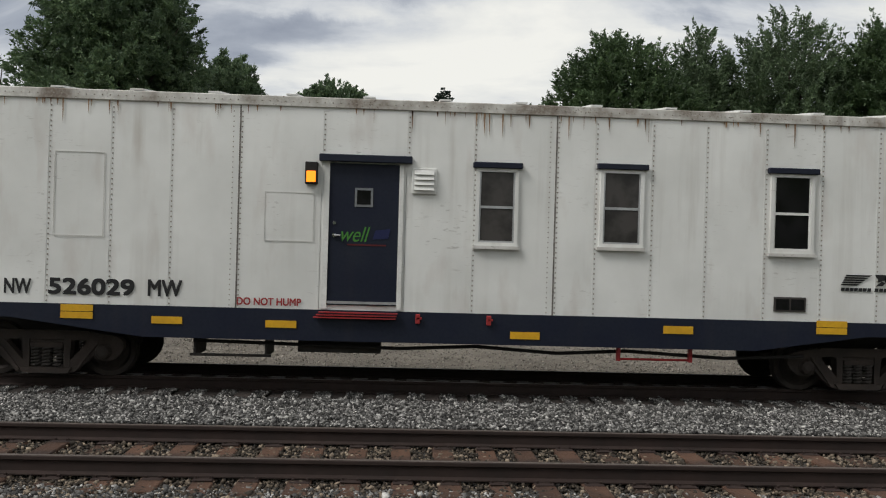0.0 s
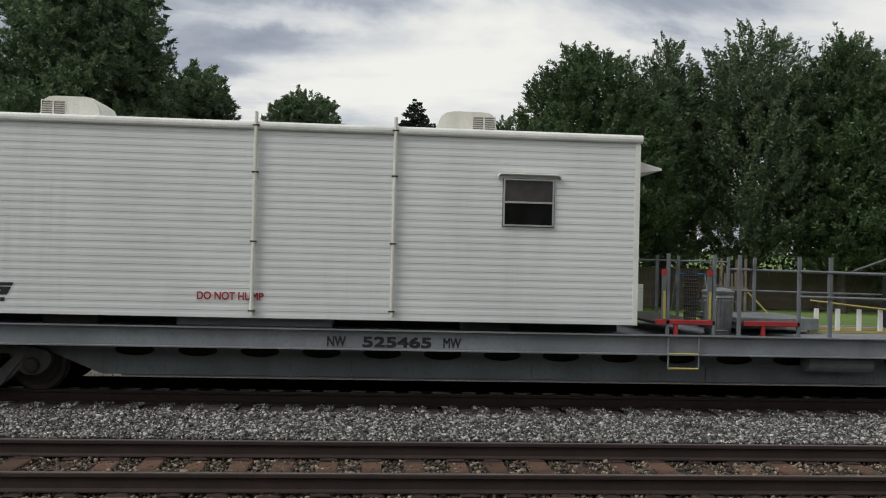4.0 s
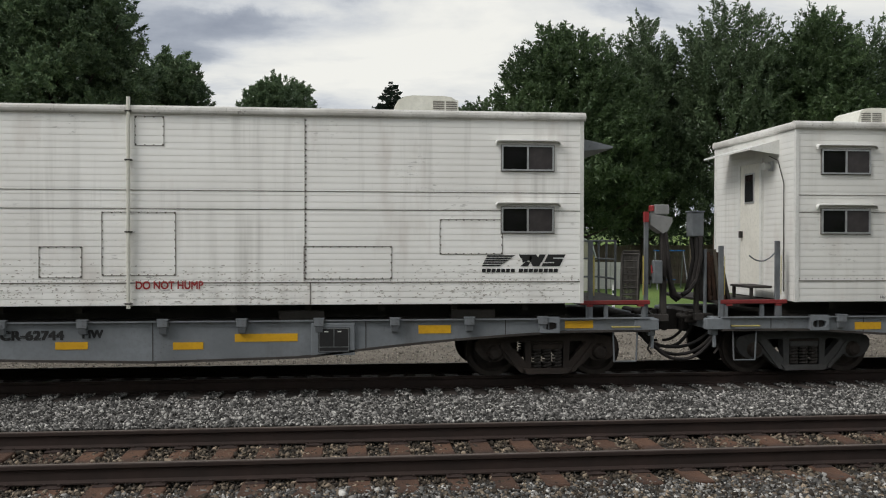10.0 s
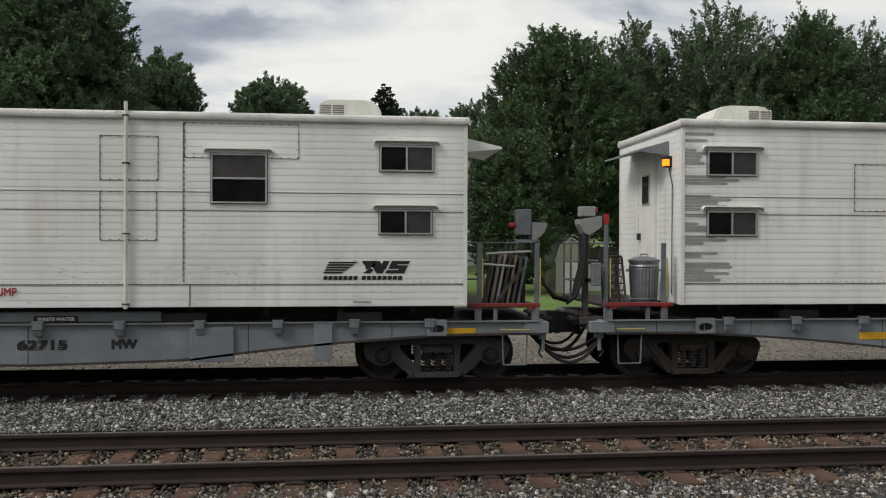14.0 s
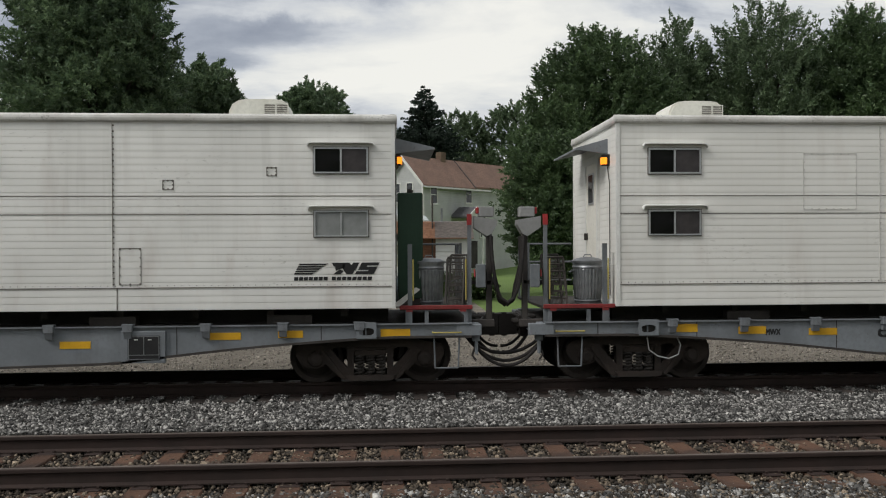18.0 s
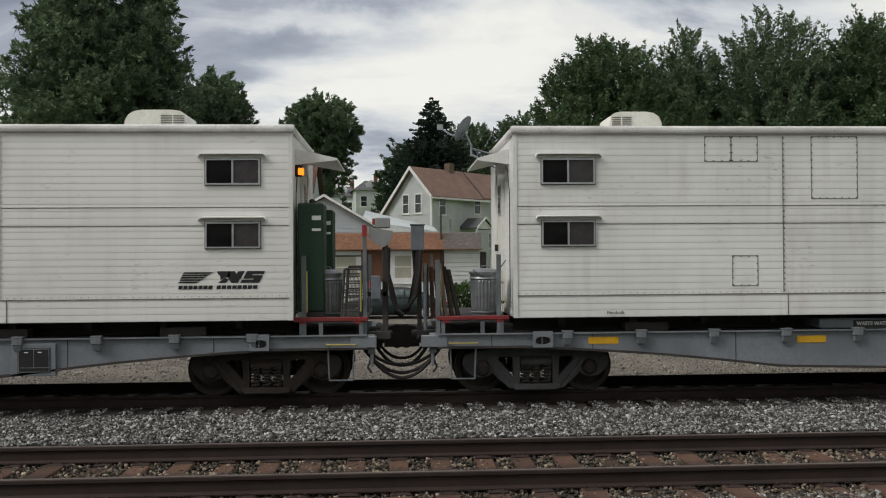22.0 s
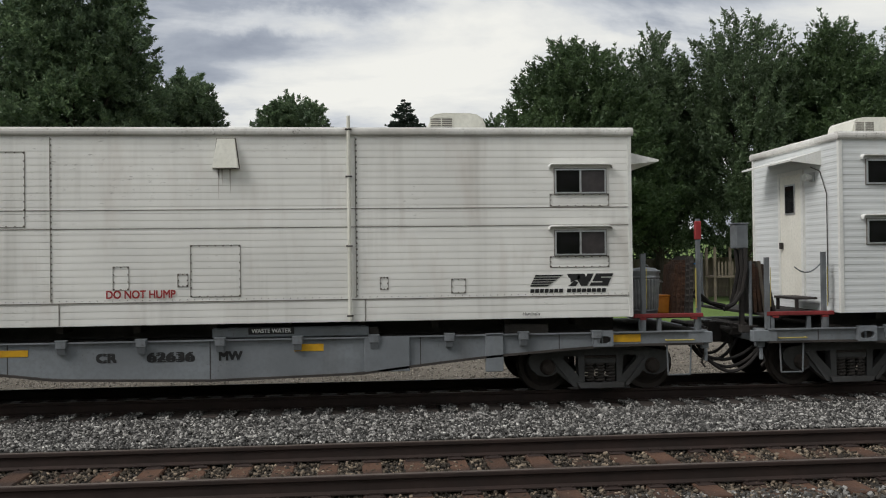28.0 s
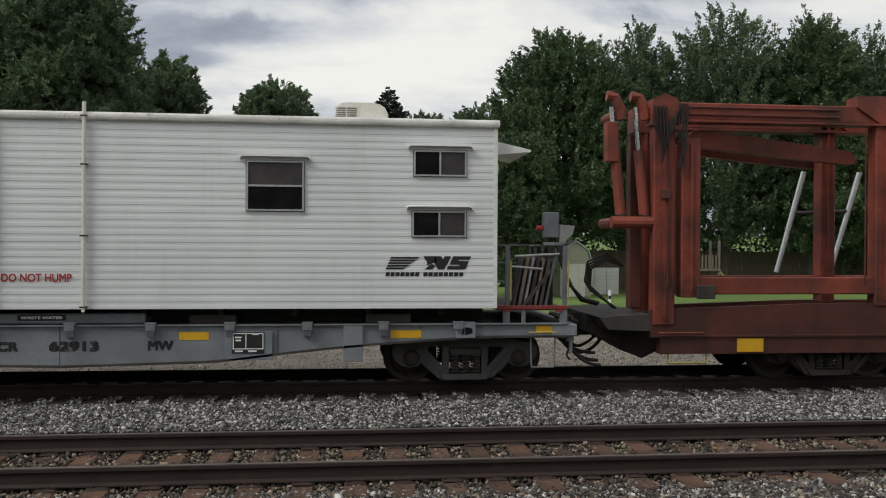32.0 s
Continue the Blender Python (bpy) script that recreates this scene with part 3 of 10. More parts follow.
def stones(name, n, xr, yfun, zfun, size, material, label):
    """Loose broken stones as one heap: eight-cornered lumps, each cut differently."""
    base = np.array([(x, y, z) for x in (-1, 1) for y in (-1, 1) for z in (-1, 1)], float)
    face = np.array([(0, 1, 3, 2), (4, 6, 7, 5), (0, 4, 5, 1), (2, 3, 7, 6), (0, 2, 6, 4), (1, 5, 7, 3)])
    y = yfun(n)
    x = xr(n, y)
    r = size * np.exp(rng.normal(0, 0.32, n))
    v = base[None] * rng.uniform(0.42, 1.0, (n, 8, 3))
    v *= np.stack([np.ones(n), rng.uniform(0.6, 1.0, n), rng.uniform(0.45, 0.85, n)], 1)[:, None]
    a = rng.uniform(0, 2 * np.pi, (n, 3))
    a[:, :2] = rng.normal(0, 0.6, (n, 2))
    ca, sa = np.cos(a), np.sin(a)
    for i, j, k in ((1, 2, 0), (0, 2, 1), (0, 1, 2)):
        p, q = v[..., i].copy(), v[..., j].copy()
        v[..., i], v[..., j] = p * ca[:, k, None] - q * sa[:, k, None], p * sa[:, k, None] + q * ca[:, k, None]
    v = v * (r * 0.5)[:, None, None]
    v += np.stack([x, y, zfun(x, y) + rng.uniform(-0.3, 0.35, n) * size], 1)[:, None]
    f = (face[None] + 8 * np.arange(n)[:, None, None]).reshape(-1, 4)
    ob = new(name, quick(name, v.reshape(-1, 3), f, material))
    return tagged(ob, label, "gravel", kind="stuff")


def spread(n, y):
    """x of stones, over the stretch of line in front of the houses."""
    return rng.uniform(-0.62, 0.80, n) * (y + 1.5)


ground_sheet()
railway_track("track_near", YN, "rusty empty main track on brown ties and grey ballast")
railway_track("track_far", YF, "grimy dark track under the passing train", TIE_GRIMY)


# ---- trees, houses and yards behind the line ----
def foliage(name, base, tip, gloss=0.5):
    m, n, l, p = nmat(name)
    rnd = n.new("ShaderNodeNewGeometry").outputs["Random Per Island"]
    co = n.new("ShaderNodeTexCoord").outputs["Object"]
    c = over(n, l, base, tip, rnd)
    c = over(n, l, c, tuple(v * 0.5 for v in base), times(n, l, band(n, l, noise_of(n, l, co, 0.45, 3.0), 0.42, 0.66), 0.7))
    l.new(c, p.inputs["Base Color"])
    p.inputs["Roughness"].default_value = gloss
    p.inputs["Specular IOR Level"].default_value = 0.35
    thin = n.new("ShaderNodeBsdfTranslucent")
    l.new(c, thin.inputs["Color"])
    mix = n.new("ShaderNodeMixShader")
    mix.inputs[0].default_value = 0.34
    l.new(p.outputs[0], mix.inputs[1])
    l.new(thin.outputs[0], mix.inputs[2])
    l.new(mix.outputs[0], n["Material Output"].inputs["Surface"])
    return m


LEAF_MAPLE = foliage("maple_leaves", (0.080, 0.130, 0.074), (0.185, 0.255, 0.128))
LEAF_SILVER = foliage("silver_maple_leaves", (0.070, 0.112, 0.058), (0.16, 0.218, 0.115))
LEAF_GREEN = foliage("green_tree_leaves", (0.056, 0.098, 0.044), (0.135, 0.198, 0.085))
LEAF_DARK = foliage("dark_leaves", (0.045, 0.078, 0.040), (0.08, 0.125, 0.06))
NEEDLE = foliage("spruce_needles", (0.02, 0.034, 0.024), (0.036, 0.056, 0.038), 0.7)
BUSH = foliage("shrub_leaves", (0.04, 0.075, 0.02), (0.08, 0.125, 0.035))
BARK = surface("grey_brown_bark", (0.085, 0.07, 0.055), (0.045, 0.038, 0.03), 0.9, 0, 14, 2.0, 0.4)


def leaf_quads(pts, axis, size, r):
    """Kite-shaped leaves at pts, drooping and turned at random round the given axis."""
    n = len(pts)
    d = axis + r.normal(0, 0.75, (n, 3))
    d[:, 2] -= 0.15
    d /= np.linalg.norm(d, axis=1, keepdims=True) + 1e-9
    w = np.cross(d, r.normal(0, 1, (n, 3)))
    w /= np.linalg.norm(w, axis=1, keepdims=True) + 1e-9
    s = size * np.exp(r.normal(0, 0.25, n))[:, None]
    v = np.stack([pts, pts + d * s * 0.45 + w * s * 0.34, pts + d * s, pts + d * s * 0.45 - w * s * 0.34], 1)
    return v


def leaf_blades(pts, axis, size, r):
    """Narrow three-cornered leaves at pts, drooping and turned at random round the given axis."""
    n = len(pts)
    d = axis + r.normal(0, 0.62, (n, 3))
    d[:, 2] -= 0.12
    d /= np.linalg.norm(d, axis=1, keepdims=True) + 1e-9
    w = np.cross(d, r.normal(0, 1, (n, 3)))
    w /= np.linalg.norm(w, axis=1, keepdims=True) + 1e-9
    s = size * np.exp(r.normal(0, 0.28, n))[:, None]
    return np.stack([pts + w * s * 0.29, pts + d * s, pts - w * s * 0.29], 1)


def tree(name, x, y, z, outline_, label, leaf=LEAF_MAPLE, sprays=330, per=58, size=0.15, lift=0.55, seed=1, lobe=1.2, spray_len=0.9, trunk_r=None, fluff=0.24, hollow=0.5, depth=1.0, uneven=0.12, group="trees behind the line"):
    """A broad-leaved tree: tapered trunk, limbs, and a crown of leafy shoots gathered in lobes.
    outline_: height above the root and the crown's reach there, from the lowest boughs to the tip."""
    r = np.random.default_rng(seed)
    t = thing(name, x, y, z, label, "tree", group)
    hs, rs = [p[0] for p in outline_], [p[1] for p in outline_]
    z0, height, rmax = hs[0], hs[-1], max(rs)
    tr = trunk_r or height * 0.02
    top = (r.uniform(-0.4, 0.4), r.uniform(-0.4, 0.4), z0 + (height - z0) * 0.8)
    trunk = [(0, 0, -0.3), (r.uniform(-0.1, 0.1), 0, z0 * 0.6), (top[0] * 0.4, top[1] * 0.4, z0 + (height - z0) * 0.35), top]
    s = Shape()
    for i in range(3):
        s.rod(trunk[i], trunk[i + 1], tr * (1.15 - 0.33 * i), 9, tr * (1.15 - 0.33 * (i + 1)))
    part("trunk", s, BARK, t, "grey-brown bark")
    # lobes: rounded masses that fill the crown's outline, ring above ring
    cents = []
    zz, ring = z0 + lobe * 0.4, 0
    while zz < height - lobe * 0.3:
        reach = float(np.interp(zz, hs, rs))
        big = min(lobe, max(0.45, reach * 0.6))
        run = max(0.0, reach - big * 0.85)
        n = max(3, int(2 * math.pi * run / (big * 1.35)))
        for k in range(n):
            a = ring * 1.3 + 2 * math.pi * k / n + r.uniform(-0.25, 0.25)
            q = run * (1 + r.uniform(-uneven * 1.6, uneven))
            cents.append((q * math.cos(a), q * math.sin(a) * depth, zz + r.uniform(-0.35, 0.35) * lobe, big * r.uniform(0.75, 1.2)))
        if run > 2 * big:
            for k in range(max(2, n // 3)):
                a = r.uniform(0, 2 * math.pi)
                cents.append((0.5 * run * math.cos(a), 0.5 * run * math.sin(a) * depth, zz, big * 1.2))
        zz += lobe * 1.05
        ring += 1
    cents.append((0.0, 0.0, height - lobe * 0.7, lobe * 0.75))
    for k, c in enumerate(cents[::max(1, len(cents) // 14)]):
        zb = z0 * 0.7 + (c[2] - z0) * 0.5
        f = min(1, max(0, zb / top[2]))
        part("limb", Shape().rod((top[0] * f * 0.6, top[1] * f * 0.6, max(zb, 0.5)), c[:3], tr * 0.34, 5, tr * 0.08), BARK, t)
    cents = np.array(cents)
    k = r.choice(len(cents), sprays, p=cents[:, 3] ** 2 / (cents[:, 3] ** 2).sum())
    d = r.normal(0, 1, (sprays, 3))
    d[:, 2] = np.abs(d[:, 2]) * 1.1 - 0.5
    d /= np.linalg.norm(d, axis=1, keepdims=True)
    base = cents[k, :3] + d * cents[k, 3:4] * r.uniform(hollow, 1.0, (sprays, 1)) ** 0.6
    out = cents[k, :3] * (1, 1, 0)
    out /= np.linalg.norm(out, axis=1, keepdims=True) + 1e-6
    ax = d * 0.75 + out * 0.4 + (0, 0, lift)
    ax /= np.linalg.norm(ax, axis=1, keepdims=True)
    ln = spray_len * r.uniform(0.5, 1.25, sprays)
    u = r.random((sprays, per)) ** 0.8
    rad = (fluff * ln[:, None] * (1 - u) ** 0.7 + 0.04)[..., None]
    pts = base[:, None] + ax[:, None] * (u * ln[:, None] - 0.35 * spray_len)[..., None] + r.normal(0, 0.6, (sprays, per, 3)) * rad
    v = leaf_blades(pts.reshape(-1, 3), np.repeat(ax, per, 0) * 0.9, size, r)
    part("crown", quick("crown", v.reshape(-1, 3), np.arange(len(v) * 3).reshape(-1, 3), leaf), leaf, t)
    return t


def spruce(x, y, z, height, label, seed=3):
    """A narrow conifer: whorls of drooping boughs, each a flat fan of needled twigs."""
    r = np.random.default_rng(seed)
    t = thing("spruce_tree", x, y, z, label, "tree", "trees behind the line")
    part("trunk", Shape().rod((0, 0, -0.3), (0, 0, height), 0.28, 8, 0.02), BARK, t)
    pts, axs = [], []
    zz = height * 0.15
    while zz < height - 0.1:
        reach = min(4.6, 0.88 * (height - zz) ** 0.84 * (1 + 0.1 * math.sin(zz * 2.1)))
        n = int(9 + 7 * reach / 3)
        for k in range(n):
            a = 2 * math.pi * k / n + r.uniform(-0.35, 0.35)
            ln = reach * r.uniform(0.6, 1.1) + 0.1
            m = max(10, int(ln * 48))
            q = r.random(m) ** 0.7
            side = r.normal(0, 0.16, m) * ln * (1.1 - q)
            ca, sa = math.cos(a), math.sin(a)
            drop = zz + r.uniform(-0.22, 0.22) - 0.30 * ln * q + 0.26 * ln * q * q
            pts.append(np.stack([ca * ln * q - sa * side, sa * ln * q + ca * side, drop - np.abs(side) * 0.35 + r.normal(0, 0.05, m)], 1))
            axs.append(np.tile((ca, sa, -0.2), (m, 1)))
        zz += 0.34 + 0.12 * (1 - zz / height)
    v = leaf_quads(np.concatenate(pts), np.concatenate(axs) * 2.0, 0.19, r)
    part("crown", quick("crown", v.reshape(-1, 3), np.arange(len(v) * 4).reshape(-1, 4), NEEDLE), NEEDLE, t)


def shrub(x, y, w, h, label, leaf=None, seed=5, n=2600, depth=None):
    r = np.random.default_rng(seed)
    t = thing("shrub", x, y, GROUND, label, "shrub", "shrubs")
    d = r.normal(0, 1, (n, 3))
    d /= np.linalg.norm(d, axis=1, keepdims=True)
    p = d * np.array([w / 2, (depth or w) / 2, h / 2]) * (r.uniform(0.7, 1.0, (n, 1)) + 0.12 * np.sin(d[:, :1] * 9) * np.cos(d[:, 2:] * 7)) + (0, 0, h / 2)
    v = leaf_quads(p, d, 0.16 * max(0.7, min(1.6, h / 1.4)), r)
    part("twigs", Shape().rod((0, 0, -0.1), (0, 0, h * 0.6), 0.05, 6, 0.02), BARK, t)
    part("leaves", quick("leaves", v.reshape(-1, 3), np.arange(n * 4).reshape(-1, 4), leaf or BUSH), leaf or BUSH, t)


def clap(name, base, dark, pitch=0.14, brick=False):
    """House cladding: lapped boards, or courses of shingles, in relief."""
    m, n, l, p = nmat(name)
    co = n.new("ShaderNodeTexCoord").outputs["Object"]
    sep = n.new("ShaderNodeSeparateXYZ")
    l.new(co, sep.inputs[0])
    fr = n.new("ShaderNodeMath")
    fr.operation = "FRACT"
    l.new(times(n, l, sep.outputs[2], 1 / pitch), fr.inputs[0])
    c = over(n, l, base, dark, band(n, l, noise_of(n, l, co, 1.1, 5.0), 0.35, 0.7))
    if brick:
        c = over(n, l, c, tuple(v * 0.5 for v in base), times(n, l, band(n, l, noise_of(n, l, co, 7.0, 2.0, (1, 1, 2.5)), 0.42, 0.6), 0.7))
    l.new(c, p.inputs["Base Color"])
    p.inputs["Roughness"].default_value = 0.75
    b = n.new("ShaderNodeBump")
    b.inputs["Strength"].default_value, b.inputs["Distance"].default_value = 1.0, 0.03
    l.new(fr.outputs[0], b.inputs["Height"])
    l.new(b.outputs[0], p.inputs["Normal"])
    return m


HOUSE_GREY = clap("grey_lap_siding", (0.54, 0.56, 0.585), (0.46, 0.48, 0.505))
HOUSE_WHITE = clap("pale_lap_siding", (0.58, 0.585, 0.585), (0.49, 0.495, 0.495))
HOUSE_LOW = clap("white_lap_siding", (0.66, 0.66, 0.64), (0.55, 0.55, 0.53), 0.2)
SHINGLE_WALL = clap("brown_brick_shingles", (0.25, 0.11, 0.055), (0.16, 0.072, 0.04), 0.11, True)
ROOF_BROWN = clap("brown_roof_shingles", (0.15, 0.068, 0.042), (0.1, 0.05, 0.034), 0.14, True)
CHIMNEY = clap("tan_chimney_brick", (0.24, 0.17, 0.12), (0.17, 0.12, 0.09), 0.08, True)
ROOF_WORN = clap("grey_brown_roof_shingles", (0.17, 0.145, 0.13), (0.12, 0.1, 0.09), 0.14, True)
ROOF_LOW = clap("orange_brown_roof_shingles", (0.27, 0.125, 0.065), (0.19, 0.09, 0.05), 0.14, True)
ROOF_ROSE = clap("rose_brown_roof_shingles", (0.275, 0.165, 0.122), (0.20, 0.122, 0.092), 0.14, True)
ROOF_GREY = clap("grey_roof_shingles", (0.12, 0.12, 0.125), (0.08, 0.08, 0.085), 0.14, True)
ROOF_PALE = surface("pale_metal_roof", (0.52, 0.56, 0.55), (0.44, 0.47, 0.46), 0.5, 0, 10, 1.0, 0.0)
DARK_PANE = glassy("house_window_glass", (0.045, 0.047, 0.05))
SHADE = surface("cream_window_shade", (0.42, 0.4, 0.3), (0.35, 0.33, 0.26), 0.6, 0, 10, 2.0, 0.0)


def house_window(h, x, y, z, w, hh, pane=None, turn=0.0, trim=0.09):
    """A sash window on a wall that faces -y; x, z are its middle."""
    a, b = w / 2, hh / 2
    s = Shape().box(-a - trim, -a, -0.05, 0.03, -b - trim, b + trim).box(a, a + trim, -0.05, 0.03, -b - trim, b + trim).box(-a, a, -0.05, 0.03, b, b + trim).box(-a, a, -0.05, 0.03, -b - trim, -b).box(-a, a, -0.035, 0.0, -0.025, 0.025)
    f = part("window", s, TRIM_WHITE, h, "white framed sash window")
    f.matrix_basis = pose(x, y, z, 0, 0, turn)
    part("sill", Shape().box(-a - trim - 0.04, a + trim + 0.04, -0.1, 0.02, -b - trim - 0.05, -b - trim), TRIM_WHITE, f)
    for k in (0, 1):
        part("pane", Shape().box(-a, a, -0.012 - 0.01 * k, -0.004 - 0.01 * k, -b if k else 0.025, -0.025 if k else b), pane or DARK_PANE, f)
    return f


def gable_house(x, y, turn, w, d, eave, ridge, wall, roof, label, along="x", z=GROUND, over_=0.35, name="house"):
    """Walls and pitched roof; local x runs along the front, which faces -y. along: the ridge's direction."""
    h = thing(name, x, y, z, label, "house", "houses", turn)
    a, b, t = w / 2, d / 2, 0.2
    if along == "x":
        part("wall", Shape().box(-a, a, -b, -b + t, 0, eave), wall, h)
        part("wall", Shape().box(-a, a, b - t, b, 0, eave), wall, h)
        for s in (-1, 1):
            part("gable_wall", Shape().prism([(-b + t, 0), (b - t, 0), (b - t, eave), (0, ridge - 0.05), (-b + t, eave)], min(s * a, s * (a - t)), max(s * a, s * (a - t)), "x"), wall, h)
        k = over_ * (ridge - eave) / b
        for s in (-1, 1):
            part("roof", Shape().prism([(s * (b + over_), eave - k), (0, ridge), (0, ridge + 0.16), (s * (b + over_), eave - k + 0.16)], -a - over_, a + over_, "x"), roof, h)
        part("gutter", Shape().box(-a - over_, a + over_, -b - over_ - 0.1, -b - over_ + 0.02, eave - k - 0.03, eave - k + 0.12), TRIM_WHITE, h)
    else:
        for s in (-1, 1):
            part("wall", Shape().box(min(s * a, s * (a - t)), max(s * a, s * (a - t)), -b + t, b - t, 0, eave), wall, h)
        for s in (-1, 1):
            part("gable_wall", Shape().prism([(-a, 0), (a, 0), (a, eave), (0, ridge - 0.05), (-a, eave)], min(s * b, s * (b - t)), max(s * b, s * (b - t)), "y"), wall, h)
        k = over_ * (ridge - eave) / a
        for s in (-1, 1):
            part("roof", Shape().prism([(s * (a + over_), eave - k), (0, ridge), (0, ridge + 0.16), (s * (a + over_), eave - k + 0.16)], -b - over_, b + over_, "y"), roof, h)
            part("barge_board", Shape().prism([(s * (a + over_), eave - k + 0.02), (0, ridge + 0.02), (0, ridge + 0.17), (s * (a + over_), eave - k + 0.17)], -b - over_ - 0.06, -b - over_ - 0.005, "y"), TRIM_WHITE, h)
    return h


# Pale blue-green base colour paints the sky's reflection into the panes.
CAR_GLASS = glassy("sky_toned_car_glass", (0.10, 0.13, 0.13), 0.03)


def loft(stations):
    """A closed hull through rings of equal length."""
    s = Shape()
    n = len(stations[0])
    vs = [p for ring in stations for p in ring]
    fs = [(i * n + k, i * n + (k + 1) % n, (i + 1) * n + (k + 1) % n, (i + 1) * n + k) for i in range(len(stations) - 1) for k in range(n)]
    e = (len(stations) - 1) * n
    return s.add(vs, fs + [tuple(range(n))[::-1], tuple(range(e, e + n))])


def parked_car(x, y, turn, paint, label, length=4.6, top=None):
    """A low rounded coupe: hull, panes between pillars, roof, alloy wheels in dark arches, lamps, bumpers."""
    c = thing("parked_car", x, y, GROUND, label, "car", "parked cars", turn)
    L = length / 2
    us = [-1.0, -0.97, -0.88, -0.7, -0.45, -0.1, 0.25, 0.5, 0.72, 0.88, 0.96, 1.0]
    belt = [0.60, 0.74, 0.86, 0.90, 0.91, 0.90, 0.90, 0.86, 0.79, 0.71, 0.62, 0.50]
    wide = [0.60, 0.70, 0.80, 0.86, 0.88, 0.88, 0.88, 0.87, 0.85, 0.79, 0.70, 0.58]
    low = [0.38, 0.32, 0.26, 0.22, 0.2, 0.2, 0.2, 0.2, 0.22, 0.25, 0.3, 0.36]
    rings = []
    for u, b, w, z in zip(us, belt, wide, low):
        half = [(w * 0.86, z), (w * 0.97, z + 0.1), (w, z + (b - z) * 0.55), (w * 0.97, b - 0.06), (w * 0.86, b)]
        rings.append([(u * L, q, v) for q, v in half] + [(u * L, -q, v) for q, v in half[::-1]])
    part("body", loft(rings), paint, c, smooth=True)
    us = [-0.72, -0.60, -0.42, -0.2, 0.0, 0.16, 0.30, 0.46]
    zs = [0.90, 1.10, 1.27, 1.335, 1.34, 1.29, 1.14, 0.88]
    rings = []
    for u, z in zip(us, zs):
        w = 0.80 - 0.22 * (z - 0.88) / 0.46
        rings.append([(u * L, 0.80, 0.85), (u * L, w, z - 0.05), (u * L, w * 0.8, z), (u * L, -w * 0.8, z), (u * L, -w, z - 0.05), (u * L, -0.80, 0.85)])
    part("glasshouse", loft(rings), CAR_GLASS, c, "car glass with reflected sky put into its colour", smooth=True)
    rings = [[(u * L, 0.57, z - 0.045), (u * L, 0.5, z + 0.018), (u * L, -0.5, z + 0.018), (u * L, -0.57, z - 0.045)] for u, z in ((-0.46, 1.25), (-0.2, 1.335), (0.0, 1.34), (0.17, 1.285))]
    part("roof", loft(rings), top or paint, c, smooth=True)
    for u0, z0, u1, z1 in ((-0.74, 0.88, -0.42, 1.27), (-0.2, 0.88, -0.22, 1.33), (0.47, 0.87, 0.16, 1.29)):
        for s in (-1, 1):
            part("pillar", Shape().tube([(u0 * L, s * 0.815, z0), ((u0 + u1) / 2 * L, s * 0.72, (z0 + z1) / 2), (u1 * L, s * 0.585, z1)], 0.034, 6), paint, c)
    for sx in (-0.61, 0.62):
        for s in (-1, 1):
            part("wheel_arch", Shape().rod((sx * L, s * 0.7, 0.33), (sx * L, s * 0.888, 0.33), 0.37, 20), RUBBER, c)
            w = part("wheel", Shape().lathe([(0.22, -0.1), (0.31, -0.1), (0.325, -0.06), (0.325, 0.06), (0.31, 0.1), (0.22, 0.1)], 20, axis="y"), RUBBER, c)
            w.location = (sx * L, s * 0.83, 0.325)
            rim = Shape().lathe([(0.205, -0.105), (0.235, -0.11), (0.235, 0.11), (0.205, 0.105)], 18, axis="y").rod((0, -0.105, 0), (0, 0.105, 0), 0.06, 10)
            for k in range(5):
                a = k * 2 * math.pi / 5
                rim.rod((0.04 * math.cos(a), s * 0.1, 0.04 * math.sin(a)), (0.215 * math.cos(a), s * 0.1, 0.215 * math.sin(a)), 0.036, 6)
            part("rim", rim, CHROME, w, "bright alloy rim")
    for s in (-1, 1):
        part("headlight", Shape().box(L * 0.93, L * 0.985, s * 0.54 - 0.16, s * 0.54 + 0.14, 0.56, 0.67, 0.02), ALU, c)
        part("tail_light", Shape().box(-L - 0.005, -L * 0.955, s * 0.5 - 0.16, s * 0.5 + 0.14, 0.62, 0.74, 0.02), RED_P, c)
        part("door_line", Shape().box(-0.24 * L, -0.235 * L, s * 0.878 - 0.006, s * 0.878 + 0.006, 0.3, 0.84).box(0.30 * L, 0.305 * L, s * 0.876 - 0.006, s * 0.876 + 0.006, 0.3, 0.84), RUBBER, c)
        part("side_mirror", Shape().box(0.30 * L, 0.36 * L, s * 0.92 - 0.08, s * 0.92 + 0.08, 0.9, 1.02, 0.02), paint, c)
    part("bumper", Shape().box(L - 0.1, L + 0.04, -0.56, 0.56, 0.36, 0.5, 0.03), paint, c)
    part("bumper", Shape().box(-L - 0.04, -L + 0.1, -0.58, 0.58, 0.38, 0.56, 0.03), paint, c)
    return c


